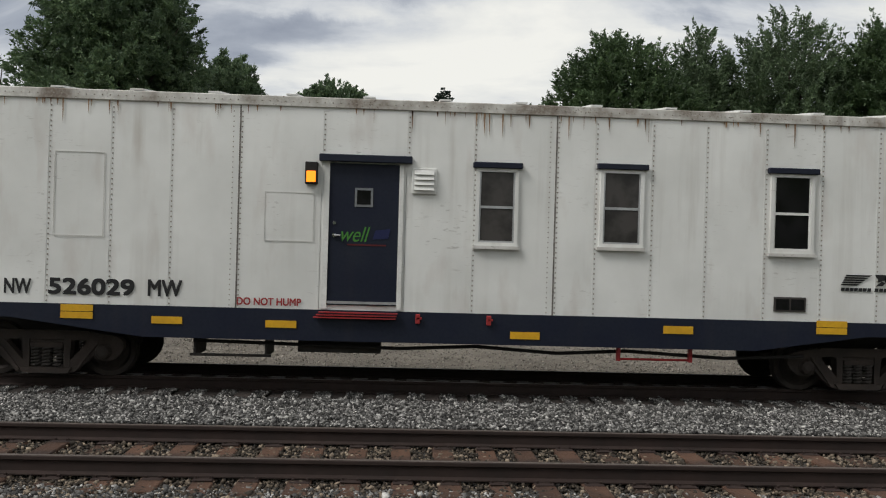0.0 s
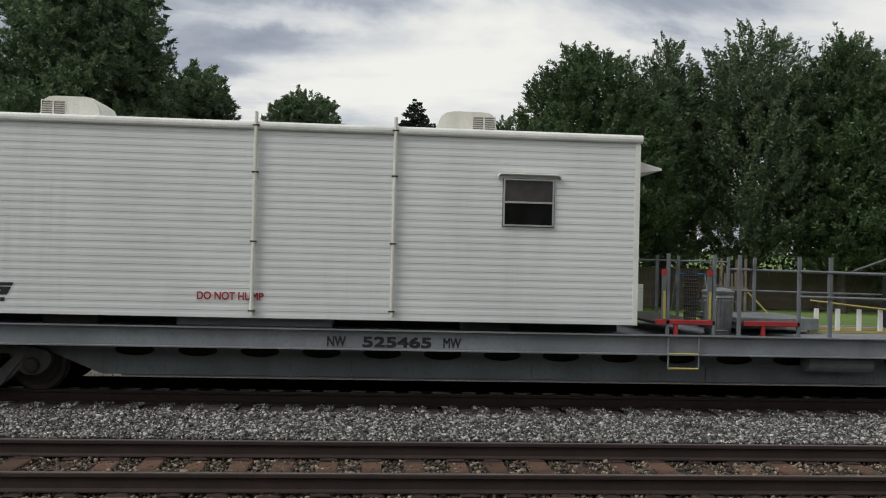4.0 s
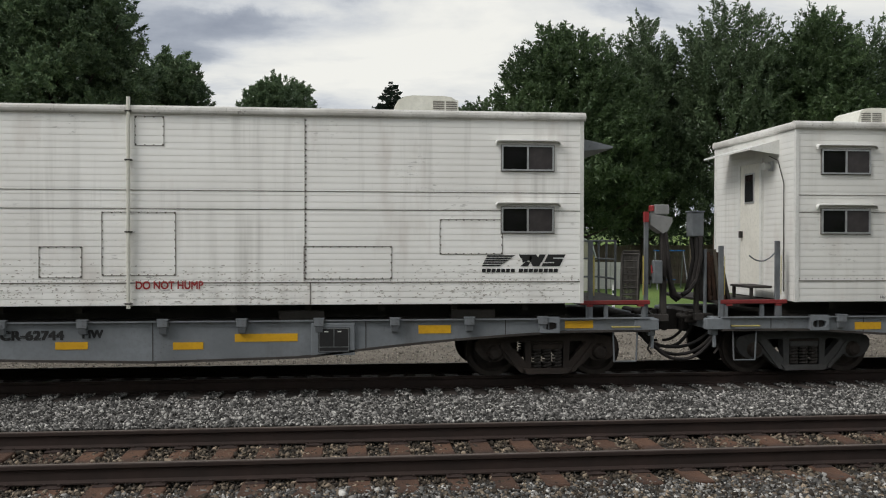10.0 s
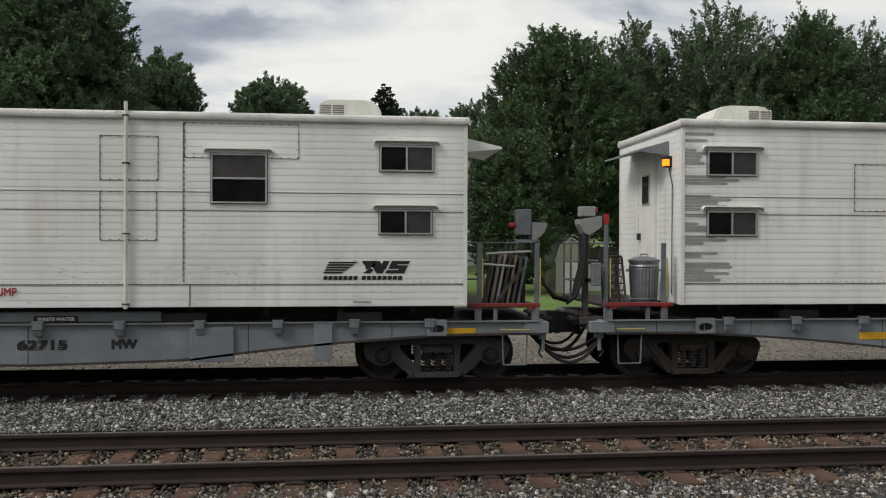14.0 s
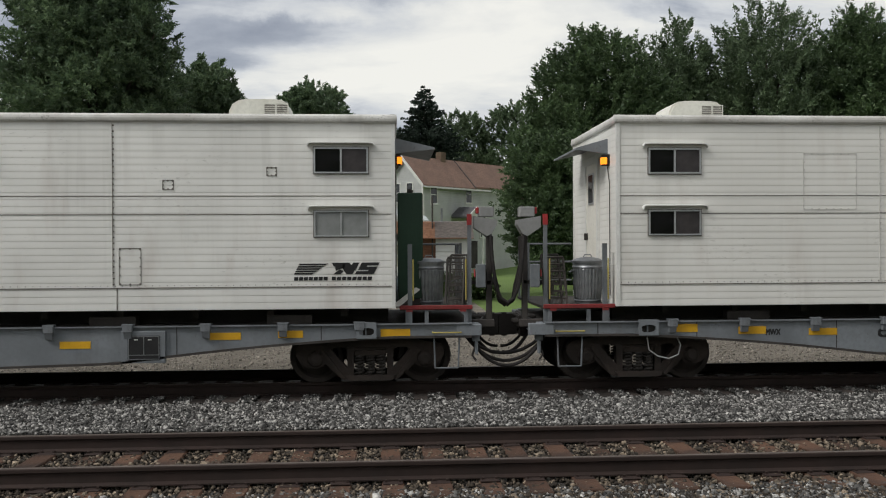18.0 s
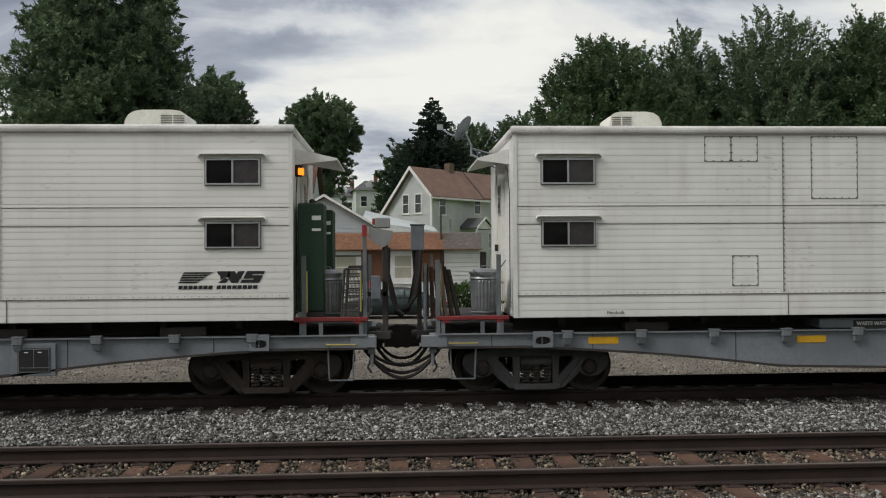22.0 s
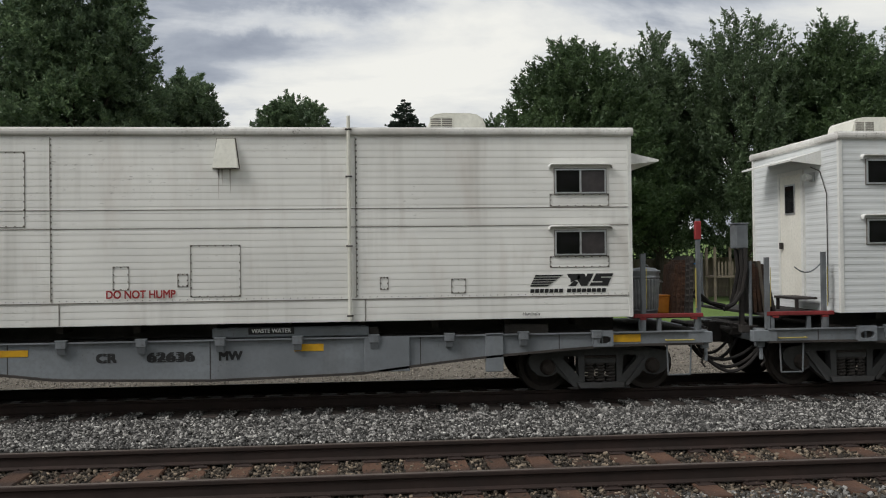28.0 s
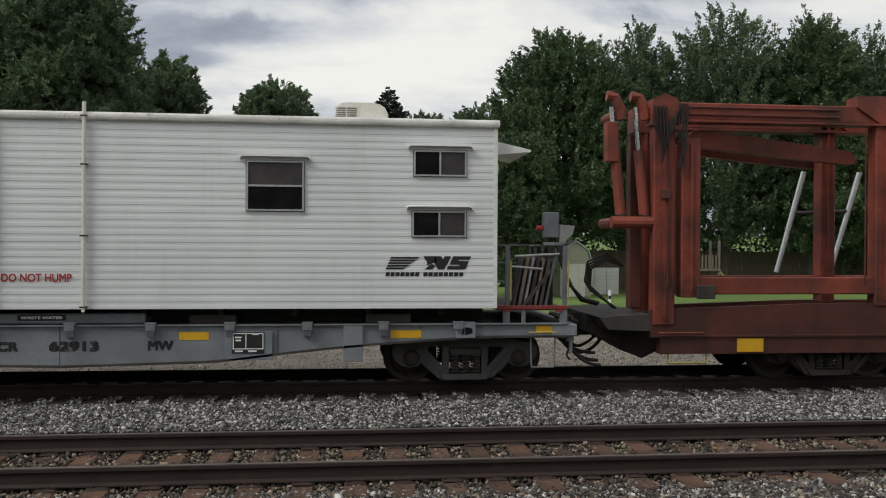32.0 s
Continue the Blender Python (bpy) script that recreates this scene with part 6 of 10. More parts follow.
def logo(car, x0, x1, z0, z1, y=-SIDE):
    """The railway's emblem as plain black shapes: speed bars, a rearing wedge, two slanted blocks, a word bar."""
    w, h = x1 - x0, z1 - z0
    zb = z0 + h * 0.34
    s = Shape()

    def poly(*pts):
        s.prism([(x0 + w * (u + 0.075 * v), zb + (z1 - zb) * v) for u, v in pts], y - 0.006, y - 0.001)
    for i in range(5):
        v = i * 0.2
        poly((0.0, v), (0.22 + 0.028 * i, v), (0.25 + 0.028 * i, v + 0.135), (0.0, v + 0.135))
    poly((0.40, 1.0), (0.55, 1.0), (0.60, 0.62), (0.50, 0.30), (0.47, 0.62), (0.44, 0.72))
    poly((0.49, 0.0), (0.54, 0.42), (0.60, 0.30), (0.585, 0.0))
    poly((0.55, 1.0), (0.62, 1.0), (0.735, 0.36), (0.735, 0.0), (0.655, 0.0), (0.56, 0.56))
    poly((0.665, 1.0), (0.745, 1.0), (0.745, 0.30), (0.665, 0.70))
    poly((0.775, 0.36), (0.775, 1.0), (1.0, 1.0), (1.0, 0.74), (0.865, 0.74), (0.865, 0.64), (1.0, 0.64), (1.0, 0.0), (0.765, 0.0), (0.765, 0.26), (0.905, 0.26), (0.905, 0.36))
    for a, b, n in ((0.0, 0.43, 7), (0.47, 0.985, 8)):
        p = (b - a) * w / n
        for i in range(n):
            u = x0 + w * a + p * i
            s.prism([(u, z0), (u + p * 0.80, z0), (u + p * 0.90, z0 + 0.20 * h), (u + p * 0.1, z0 + 0.20 * h)], y - 0.006, y - 0.001)
    part("emblem", s, BLACK_T, car, "black railway emblem with speed bars")


def end_wall(car, sgn, L, amber=False, hood=0.5, dark_hood=False):
    """Door, hood, conduit and lamp on one end wall of a trailer."""
    x = sgn * L
    o = sgn * 0.012

    def bx(s, a, b, *r):
        return s.box(min(x + sgn * a, x + sgn * b), max(x + sgn * a, x + sgn * b), *r)

    fr = Shape()
    bx(fr, 0.0, 0.045, -0.45, -0.38, 1.46, 3.69)
    bx(fr, 0.0, 0.045, 0.38, 0.45, 1.46, 3.69)
    bx(fr, 0.0, 0.045, -0.38, 0.38, 3.62, 3.69)
    d = part("door", bx(Shape(), 0.0, 0.03, -0.38, 0.38, 1.46, 3.62), DOOR_CREAM, car, "cream end door with small window")
    part("door_frame", fr, TRIM_WHITE, d)
    part("door_window", bx(Shape(), 0.03, 0.045, -0.17, 0.19, 2.92, 3.46), ALU, d)
    part("pane", bx(Shape(), 0.045, 0.05, -0.14, 0.16, 2.95, 3.43), GLASS, d)
    part("door_handle", bx(Shape(), 0.03, 0.09, 0.28, 0.33, 2.3, 2.42), DARK_STEEL, d)
    hd = Shape()
    a, b = x, x + sgn * hood
    hd.add([(a, -1.0, 3.95), (b, -1.0, 3.80), (b, 0.9, 3.80), (a, 0.9, 3.95), (a, -1.0, 3.90), (b, -1.0, 3.77), (b, 0.9, 3.77), (a, 0.9, 3.90)],
           [(0, 1, 2, 3), (7, 6, 5, 4), (0, 4, 5, 1), (3, 2, 6, 7), (1, 5, 6, 2), (0, 3, 7, 4)])
    hd.add([(a, -1.0, 3.90), (b, -1.0, 3.77), (a, -1.0, 3.70), (a, -0.97, 3.90), (b, -0.97, 3.77), (a, -0.97, 3.70)], [(0, 2, 1), (3, 4, 5), (0, 1, 4, 3), (1, 2, 5, 4), (0, 3, 5, 2)])
    part("door_hood", hd, GREY_STEEL if dark_hood else TRIM_WHITE, car, "sheet-metal hood over the end door")
    if amber:
        lam = part("end_lamp", bx(Shape(), 0.0, 0.11, -1.13, -1.01, 3.50, 3.68), RUBBER, car, "dark bulkhead lamp housing")
        part("lens", bx(bx(Shape(), 0.05, 0.13, -1.142, -1.132, 3.52, 3.63), 0.111, 0.13, -1.131, -1.02, 3.52, 3.63), AMBER, lam, "lit amber lens")
    else:
        lam = part("end_lamp", Shape().lathe([(0.03, 0.0), (0.045, 0.03), (0.065, 0.12), (0.07, 0.14), (0.02, 0.15)], 12, (x + sgn * 0.02, -0.74, 3.52), "x") if sgn > 0 else Shape().lathe([(0.03, 0.0), (0.045, -0.03), (0.065, -0.12), (0.07, -0.14), (0.02, -0.15)], 12, (x - 0.02, -0.74, 3.52), "x"), TRIM_WHITE, car, "white spot lamp by the end door")
        part("lamp_bracket", bx(Shape(), 0.0, 0.04, -0.8, -0.68, 3.44, 3.6), ALU, lam)
    part("conduit", Shape().tube([(x + o * 2, -1.2, 1.4), (x + o * 2, -1.2, 3.2), (x + o * 2, -1.0, 3.6), (x + o * 2, -0.7, 3.7)], 0.008, 6), DARK_STEEL, car)


def grating(car, x0, x1, z0, z1, y, lean, label, bars=13, rungs=7):
    """A folded stair panel: bent frame, treads and a fine grid, leaning sideways."""
    w = x1 - x0

    def at(u, v):
        return (x0 + w * u + lean * v, y + 0.10 * v, z0 + (z1 - z0) * v)
    f = part("leaning_step", Shape().tube([at(0, 0), at(0, 0.97), at(0.03, 1), at(0.97, 1), at(1, 0.97), at(1, 0.03), at(0.97, 0), at(0, 0)], 0.019, 6), STEP_STEEL, car, label)
    for i in range(1, rungs):
        part("tread", Shape().rod(at(0, i / rungs), at(1, i / rungs), 0.012, 5), STEP_STEEL, f)
    g = Shape()
    for i in range(1, bars):
        g.rod(at(i / bars, 0), at(i / bars, 1), 0.006, 4)
    tagged(part("grid", g, STEP_STEEL, f), kind="stuff")


def end_platform(car, sgn, kind="V", x_in=6.62, x_out=7.76):
    """Step deck with red edge, posts, far railing, cable boxes and cables at one end of a car.
    Kind V: hooded box on an outer stand beside a red-tipped post. Kind S: slender box and large folded steps."""
    def X(d):
        return sgn * (x_out + d)

    def span(a, c):
        return min(X(a), X(c)), max(X(a), X(c))
    lo, hi = min(sgn * x_in, X(0)), max(sgn * x_in, X(0))
    part("end_deck", Shape().box(lo, hi, -1.35, 1.35, 1.20, 1.245, 0.006), DARK_STEEL, car, "dark steel end platform")
    part("deck_edge", Shape().box(lo, hi, -1.43, -1.36, 1.215, 1.28, 0.008).box(lo + 0.1, lo + 0.2, -1.425, -1.37, 1.18, 1.215).box(hi - 0.2, hi - 0.1, -1.425, -1.37, 1.18, 1.215), DECK_RED, car, "dull red platform edge")
    for u in (sgn * (x_in + 0.12), sgn * (x_in + 0.42), X(-0.1)):
        part("deck_leg", Shape().box(u - 0.03, u + 0.03, -1.41, -1.35, 1.0, 1.20), RAIL_GREY, car)

    def post(x, top, y=-1.39):
        p = part("post", Shape().box(x - 0.034, x + 0.034, y - 0.03, y + 0.03, 1.0, top), RAIL_GREY, car, "grey handrail post")
        part("post_strip", Shape().rod((x + 0.05, y - 0.03, 1.36), (x + 0.05, y - 0.03, 2.0), 0.012 if kind in "VS" else 0.006, 6), YELLOW_P, p, "yellow grab strip")
        return p
    post(sgn * (x_in + 0.16), 2.24)
    for y in (0.3, 0.85, 1.35) if kind in "VS" else (1.35,):
        part("railing_post", Shape().rod((X(-0.04), y, 1.22), (X(-0.04), y, 2.26), 0.022, 8), RAIL_GREY, car, "grey tubular end post")
    for z in (1.55, 1.9, 2.24) if kind in "VS" else ():
        part("railing_bar", Shape().rod((X(-0.04), 0.3, z), (X(-0.04), 1.35, z), 0.018, 8), RAIL_GREY, car)
        part("railing_bar", Shape().rod((X(-0.04), 1.35, z), (sgn * (x_in + 0.1), 1.35, z), 0.018, 8), RAIL_GREY, car)
    if kind == "V":
        p = part("post", Shape().box(X(-0.04) - 0.03, X(-0.04) + 0.03, -1.36, -1.30, 1.0, 2.70), RAIL_GREY, car, "grey post with a red tip")
        part("post_tip", Shape().box(X(-0.04) - 0.036, X(-0.04) + 0.036, -1.366, -1.294, 2.54, 2.71), RED_P, p, "red tip")
        part("post_strip", Shape().rod((X(-0.1), -1.38, 1.36), (X(-0.1), -1.38, 2.0), 0.012, 6), YELLOW_P, p, "yellow grab strip")
        a, c = span(0.0, 0.36)
        part("stand_arm", Shape().box(a, c, -1.3, -1.18, 0.92, 1.04, 0.01), DARK_STEEL, car)
        part("box_stand", Shape().box(X(0.28) - 0.045, X(0.28) + 0.045, -1.29, -1.19, 1.0, 2.42, 0.01), DARK_STEEL, car, "grimy dark box stand")
        hood = Shape().prism([(X(0.03), 2.68), (X(0.40), 2.62), (X(0.40), 2.54), (X(0.32), 2.40), (X(0.24), 2.36), (X(0.03), 2.50)], -1.34, -1.04)
        bx = part("cable_hood", hood, BOX_GREY, car, "pale sheet-metal cable hood")
        a, c = span(0.12, 0.36)
        part("receptacle", Shape().box(a, c, -1.30, -1.06, 2.67, 2.83, 0.012), BOX_GREY, bx, "pale grey receptacle box")
        a, c = span(0.08, 0.12)
        part("plug_cap", Shape().box(a, c, -1.28, -1.1, 2.72, 2.82, 0.01), RED_P, bx, "red plug cap")
        a, c = span(0.06, 0.21)
        sw = part("switch_box", Shape().box(a, c, -1.42, -1.31, 1.55, 1.92, 0.012), RAIL_GREY, car, "grey switch box")
        part("switch_lever", Shape().rod((X(0.04), -1.4, 1.72), (X(0.04), -1.36, 1.84), 0.012, 6), RED_P, sw)
        part("switch_arm", Shape().box(*span(0.0, 0.3), -1.29, -1.25, 1.6, 1.66), DARK_STEEL, sw)
        for i, y in enumerate((-1.32, -1.24, -1.14)):
            w = [(X(0.30 + 0.02 * i), y, 2.36), (X(0.33), y - 0.04, 1.95), (X(0.38 + 0.02 * i), y - 0.02, 1.58), (X(0.46), y, 1.38 - 0.03 * i), (X(0.56), y, 1.31 - 0.03 * i)]
            part("power_cable", Shape().tube(w, 0.028, 7), RUBBER, car, "black hanging power cable")
        for k in range(2):
            u0, u1 = sorted((X(-0.42 + 0.06 * k), X(-0.14 + 0.06 * k)))
            grating(car, u0, u1, 1.25, 2.02 + 0.04 * k, -1.22 + 0.14 * k, sgn * 0.05, "folded steel steps leaning on the railing")
    elif kind == "P":
        p = part("post", Shape().box(X(-0.04) - 0.03, X(-0.04) + 0.03, -1.36, -1.30, 1.0, 2.80), RAIL_GREY, car, "grey post with a red tip")
        part("post_tip", Shape().box(X(-0.04) - 0.05, X(-0.04) + 0.05, -1.37, -1.29, 2.46, 2.76, 0.012), RED_P, p, "bright red tip")
        part("post_strip", Shape().rod((X(-0.1), -1.38, 1.36), (X(-0.1), -1.38, 2.0), 0.012, 6), YELLOW_P, p, "yellow grab strip")
        for k in range(5):
            u = X(-0.11 - 0.062 * k)
            t = sgn * (0.02 - 0.006 * k) + sgn * 0.02 * k
            h = 2.2 - 0.035 * k
            pl = part("stacked_panel", Shape().prism([(u - 0.03, 1.25), (u + 0.03, 1.25), (u + 0.03 + t, h), (u - 0.03 + t, h)], -1.2 + 0.04 * k, -0.5), DARK_STEEL if k < 2 else TIE, car, "dark folded step panel leaning on the post")
            for j in range(8):
                z = 1.34 + j * (h - 1.4) / 7.5
                part("rib", Shape().box(u - 0.026 + t * (z - 1.25), u + 0.026 + t * (z - 1.25), -1.215 + 0.04 * k, -1.2 + 0.04 * k, z, z + 0.03), STEP_STEEL if k < 2 else TIE, pl)
        for i, y in enumerate((-0.9, -0.8)):
            w = [(X(-0.02), y, 1.5), (X(0.08), y, 1.62 - 0.1 * i), (X(0.3), y - 0.05, 1.42), (X(0.56), y - 0.06, 1.36 - 0.04 * i)]
            part("power_cable", Shape().tube(w, 0.03, 7), RUBBER, car, "black hanging power cable")
    elif kind == "Q":
        post(X(-0.02), 2.16)
        part("post", Shape().rod((X(0.17), -1.2, 1.05), (X(0.17), -1.2, 2.1), 0.03, 8), RAIL_GREY, car, "grey tubular post")
        part("box_stand", Shape().box(X(0.26) - 0.035, X(0.26) + 0.035, -1.1, -1.02, 0.95, 2.30, 0.008), DARK_STEEL, car, "grimy dark box stand")
        part("stand_arm", Shape().box(*span(0.0, 0.3), -1.12, -1.0, 0.92, 1.04, 0.01), DARK_STEEL, car)
        bx = part("receptacle_box", Shape().box(*span(0.18, 0.39), -1.18, -0.94, 2.31, 2.71, 0.015), RAIL_GREY, car, "grey metal receptacle box")
        part("box_lid", Shape().box(*span(0.165, 0.405), -1.19, -0.92, 2.71, 2.735, 0.006), RAIL_GREY, bx)
        for i, y in enumerate((-1.2, -1.13, -1.04)):
            w = [(X(0.24 + 0.05 * i), y, 2.32), (X(0.26 + 0.03 * i), y - 0.04, 1.95), (X(0.32 + 0.03 * i), y - 0.02, 1.6), (X(0.44), y, 1.42 - 0.03 * i), (X(0.56), y, 1.36 - 0.03 * i)]
            part("power_cable", Shape().tube(w, 0.034, 7), RUBBER, car, "thick black hanging power cable")
        for k in range(6):
            u = X(0.14 - 0.105 * k)
            t = sgn * (0.0 + 0.032 * k)
            h = 2.1 - 0.05 * (k % 3)
            part("leaning_board", Shape().prism([(u - 0.03 , 1.25), (u + 0.026, 1.25), (u + 0.026 + t, h), (u - 0.03 + t, h)], -1.15 + 0.05 * k, -0.85 + 0.06 * k), (DARK_STEEL, TIE, TIE, WOOD_OLD, TIE, DARK_STEEL)[k], car, "dark weathered board leaning on the railing")
        part("safety_chain", Shape().tube(arc_points((sgn * (x_in + 0.55), -1.2, 2.0), (sgn * (x_in + 0.02), -1.2, 2.15), 0.16), 0.012, 5), RAIL_GREY, car, "sagging grey safety chain")
        st = part("door_step", Shape().box(*sorted((sgn * (x_in + 0.02), sgn * (x_in + 0.42))), -0.95, -0.2, 1.44, 1.48, 0.006), DARK_STEEL, car, "dark metal step below the door")
        for y in (-0.92, -0.26):
            part("step_leg", Shape().box(*sorted((sgn * (x_in + 0.34), sgn * (x_in + 0.39))), y, y + 0.04, 1.24, 1.44), DARK_STEEL, st)
    else:
        post(X(-0.05), 2.26)
        part("hand_rail", Shape().box(*span(-0.40, -0.02), -1.42, -1.36, 2.24, 2.29), RAIL_GREY, car)
        part("box_stand", Shape().box(X(-0.2) - 0.035, X(-0.2) + 0.035, -1.06, -0.98, 1.24, 2.40, 0.008), DARK_STEEL, car)
        bx = part("receptacle_box", Shape().box(*span(-0.33, -0.09), -1.16, -0.94, 2.36, 2.78, 0.012), RAIL_GREY, car, "slender grey receptacle box")
        part("box_flap", Shape().prism([(X(-0.08), 2.58), (X(0.18), 2.56), (X(0.14), 2.42), (X(-0.05), 2.24), (X(-0.08), 2.24)], -1.14, -0.96), BOX_GREY, bx, "pale folded flap")
        part("plug_cap", Shape().rod((X(-0.44), -1.05, 2.52), (X(-0.34), -1.05, 2.52), 0.045, 10), RED_P, bx, "red plug cap")
        for i, y in enumerate((-1.12, -1.04)):
            w = [(X(-0.12), y, 2.36), (X(-0.05), y - 0.1, 1.95), (X(0.08 + 0.03 * i), y - 0.15, 1.58), (X(0.28), y - 0.12, 1.38 - 0.03 * i), (X(0.56), y - 0.1, 1.31 - 0.03 * i)]
            part("power_cable", Shape().tube(w, 0.028, 7), RUBBER, car, "black hanging power cable")
        part("stair_rail", Shape().rod((X(-0.86), -1.38, 2.06), (X(-0.14), -1.38, 2.10), 0.022, 8), BOX_GREY, car, "pale grey tube across the stairs")
        part("stair_rail", Shape().rod((X(-0.92), -1.42, 1.90), (X(-0.42), -1.42, 1.86), 0.02, 8), BOX_GREY, car)
        part("stair_brace", Shape().box(-0.024, 0.024, -0.02, 0.02, 0, 0.74), DARK_STEEL, car).matrix_basis = pose(X(-0.72), -1.36, 1.27, 0, sgn * 38, 0)
        st = part("folded_stairs", Shape().prism([(X(-0.88), 1.25), (X(-0.30), 1.25), (X(-0.16), 2.0), (X(-0.74), 2.06)], -1.02, -0.98), DARK_STEEL, car, "folded stairs leaning on the railing")
        for k in range(7):
            u, h = X(-0.86 + 0.088 * k), 2.08 - 0.012 * k
            w = 0.026 if k % 2 else 0.02
            tone = (STEP_STEEL, WOOD_OLD, BOX_GREY, DARK_STEEL, WOOD_OLD, STEP_STEEL, RAIL_GREY)[k]
            part("tread_plank", Shape().prism([(u - w, 1.25), (u + w, 1.25), (u + w + sgn * 0.155, h), (u - w + sgn * 0.155, h)], -1.30 + 0.01 * k, -1.03), tone, st)
    for u, z0, low in ((-1.1, 0.88, 0.36), (-0.92, 0.84, 0.46), (-1.24, 0.98, 0.30)):
        run = [(X(-0.16 + 0.745 * q / 9), u, low + (z0 - low) * (1 - q / 9) ** 2.2) for q in range(10)]
        part("jumper_hose", Shape().tube(run, 0.028, 7), RUBBER, car, "black jumper hose looped to the next car")
    part("gladhand", Shape().tube([(X(0.02), -1.3, 0.86), (X(0.05), -1.32, 0.62), (X(0.0), -1.32, 0.48), (X(0.06), -1.32, 0.40)], 0.018, 6), DARK_STEEL, car, "hanging steel hose coupling")
    part("hose_bracket", Shape().box(*span(0.0, 0.12), -1.34, -1.2, 0.70, 0.80, 0.01).box(*span(0.04, 0.09), -1.36, -1.3, 0.50, 0.70, 0.01), GREY_STEEL, car)
    for y in (-0.72, -0.55):
        part("draft_gear", Shape().box(*span(0.0, 0.3), y, y + 0.1, 0.84, 1.06, 0.02).rod((X(0.1), y - 0.05, 0.98), (X(0.36), y + 0.1, 0.94), 0.05, 8), DARK_STEEL, car)


def ribbed_can(r0, r1, z0, z1, ribs=26):
    """Wall of a can with upright corrugations between plain bands."""
    s = Shape()
    n = ribs * 4
    rows = ((0.0, 0.0), (0.05, 0.0), (0.10, 0.016), (0.12, 0.0), (0.16, 1.0), (0.80, 1.0), (0.84, 0.0), (0.87, 0.016), (0.91, 0.0), (1.0, 0.0))
    vs = []
    for u, k in rows:
        r = r0 + (r1 - r0) * u
        for i in range(n):
            w = (0.011 if i % 4 in (1, 2) else -0.004) if k == 1.0 else k
            a = 2 * math.pi * i / n
            vs.append(((r + w) * math.cos(a), (r + w) * math.sin(a), z0 + (z1 - z0) * u))
    m = len(rows)
    s.add(vs, [(q * n + i, q * n + (i + 1) % n, (q + 1) * n + (i + 1) % n, (q + 1) * n + i) for q in range(m - 1) for i in range(n)] + [tuple(range(n))[::-1]])
    return s


def trash_can(x, y, z):
    """A ribbed galvanised bin with lid and handles, riding on an end platform."""
    t = thing("trash_can", 0, 0, 0, "galvanised ribbed trash can on the car's end platform", "trash can", "bins on the train")
    part("can", ribbed_can(0.205, 0.245, 0.0, 0.70), GALV, t)
    part("lid", Shape().lathe([(0.262, 0.68), (0.265, 0.715), (0.252, 0.725), (0.24, 0.72), (0.18, 0.755), (0.05, 0.775), (0.02, 0.775)], 28), GALV, t)
    part("lid_handle", Shape().tube([(-0.07, 0, 0.77), (-0.05, 0, 0.81), (0.05, 0, 0.81), (0.07, 0, 0.77)], 0.01, 6), GALV, t)
    for s in (-1, 1):
        part("handle", Shape().tube([(s * 0.24, -0.09, 0.56), (s * 0.29, -0.06, 0.53), (s * 0.29, 0.06, 0.53), (s * 0.24, 0.09, 0.56)], 0.011, 6), GALV, t)
    return rides(t, x, YF + y, z)


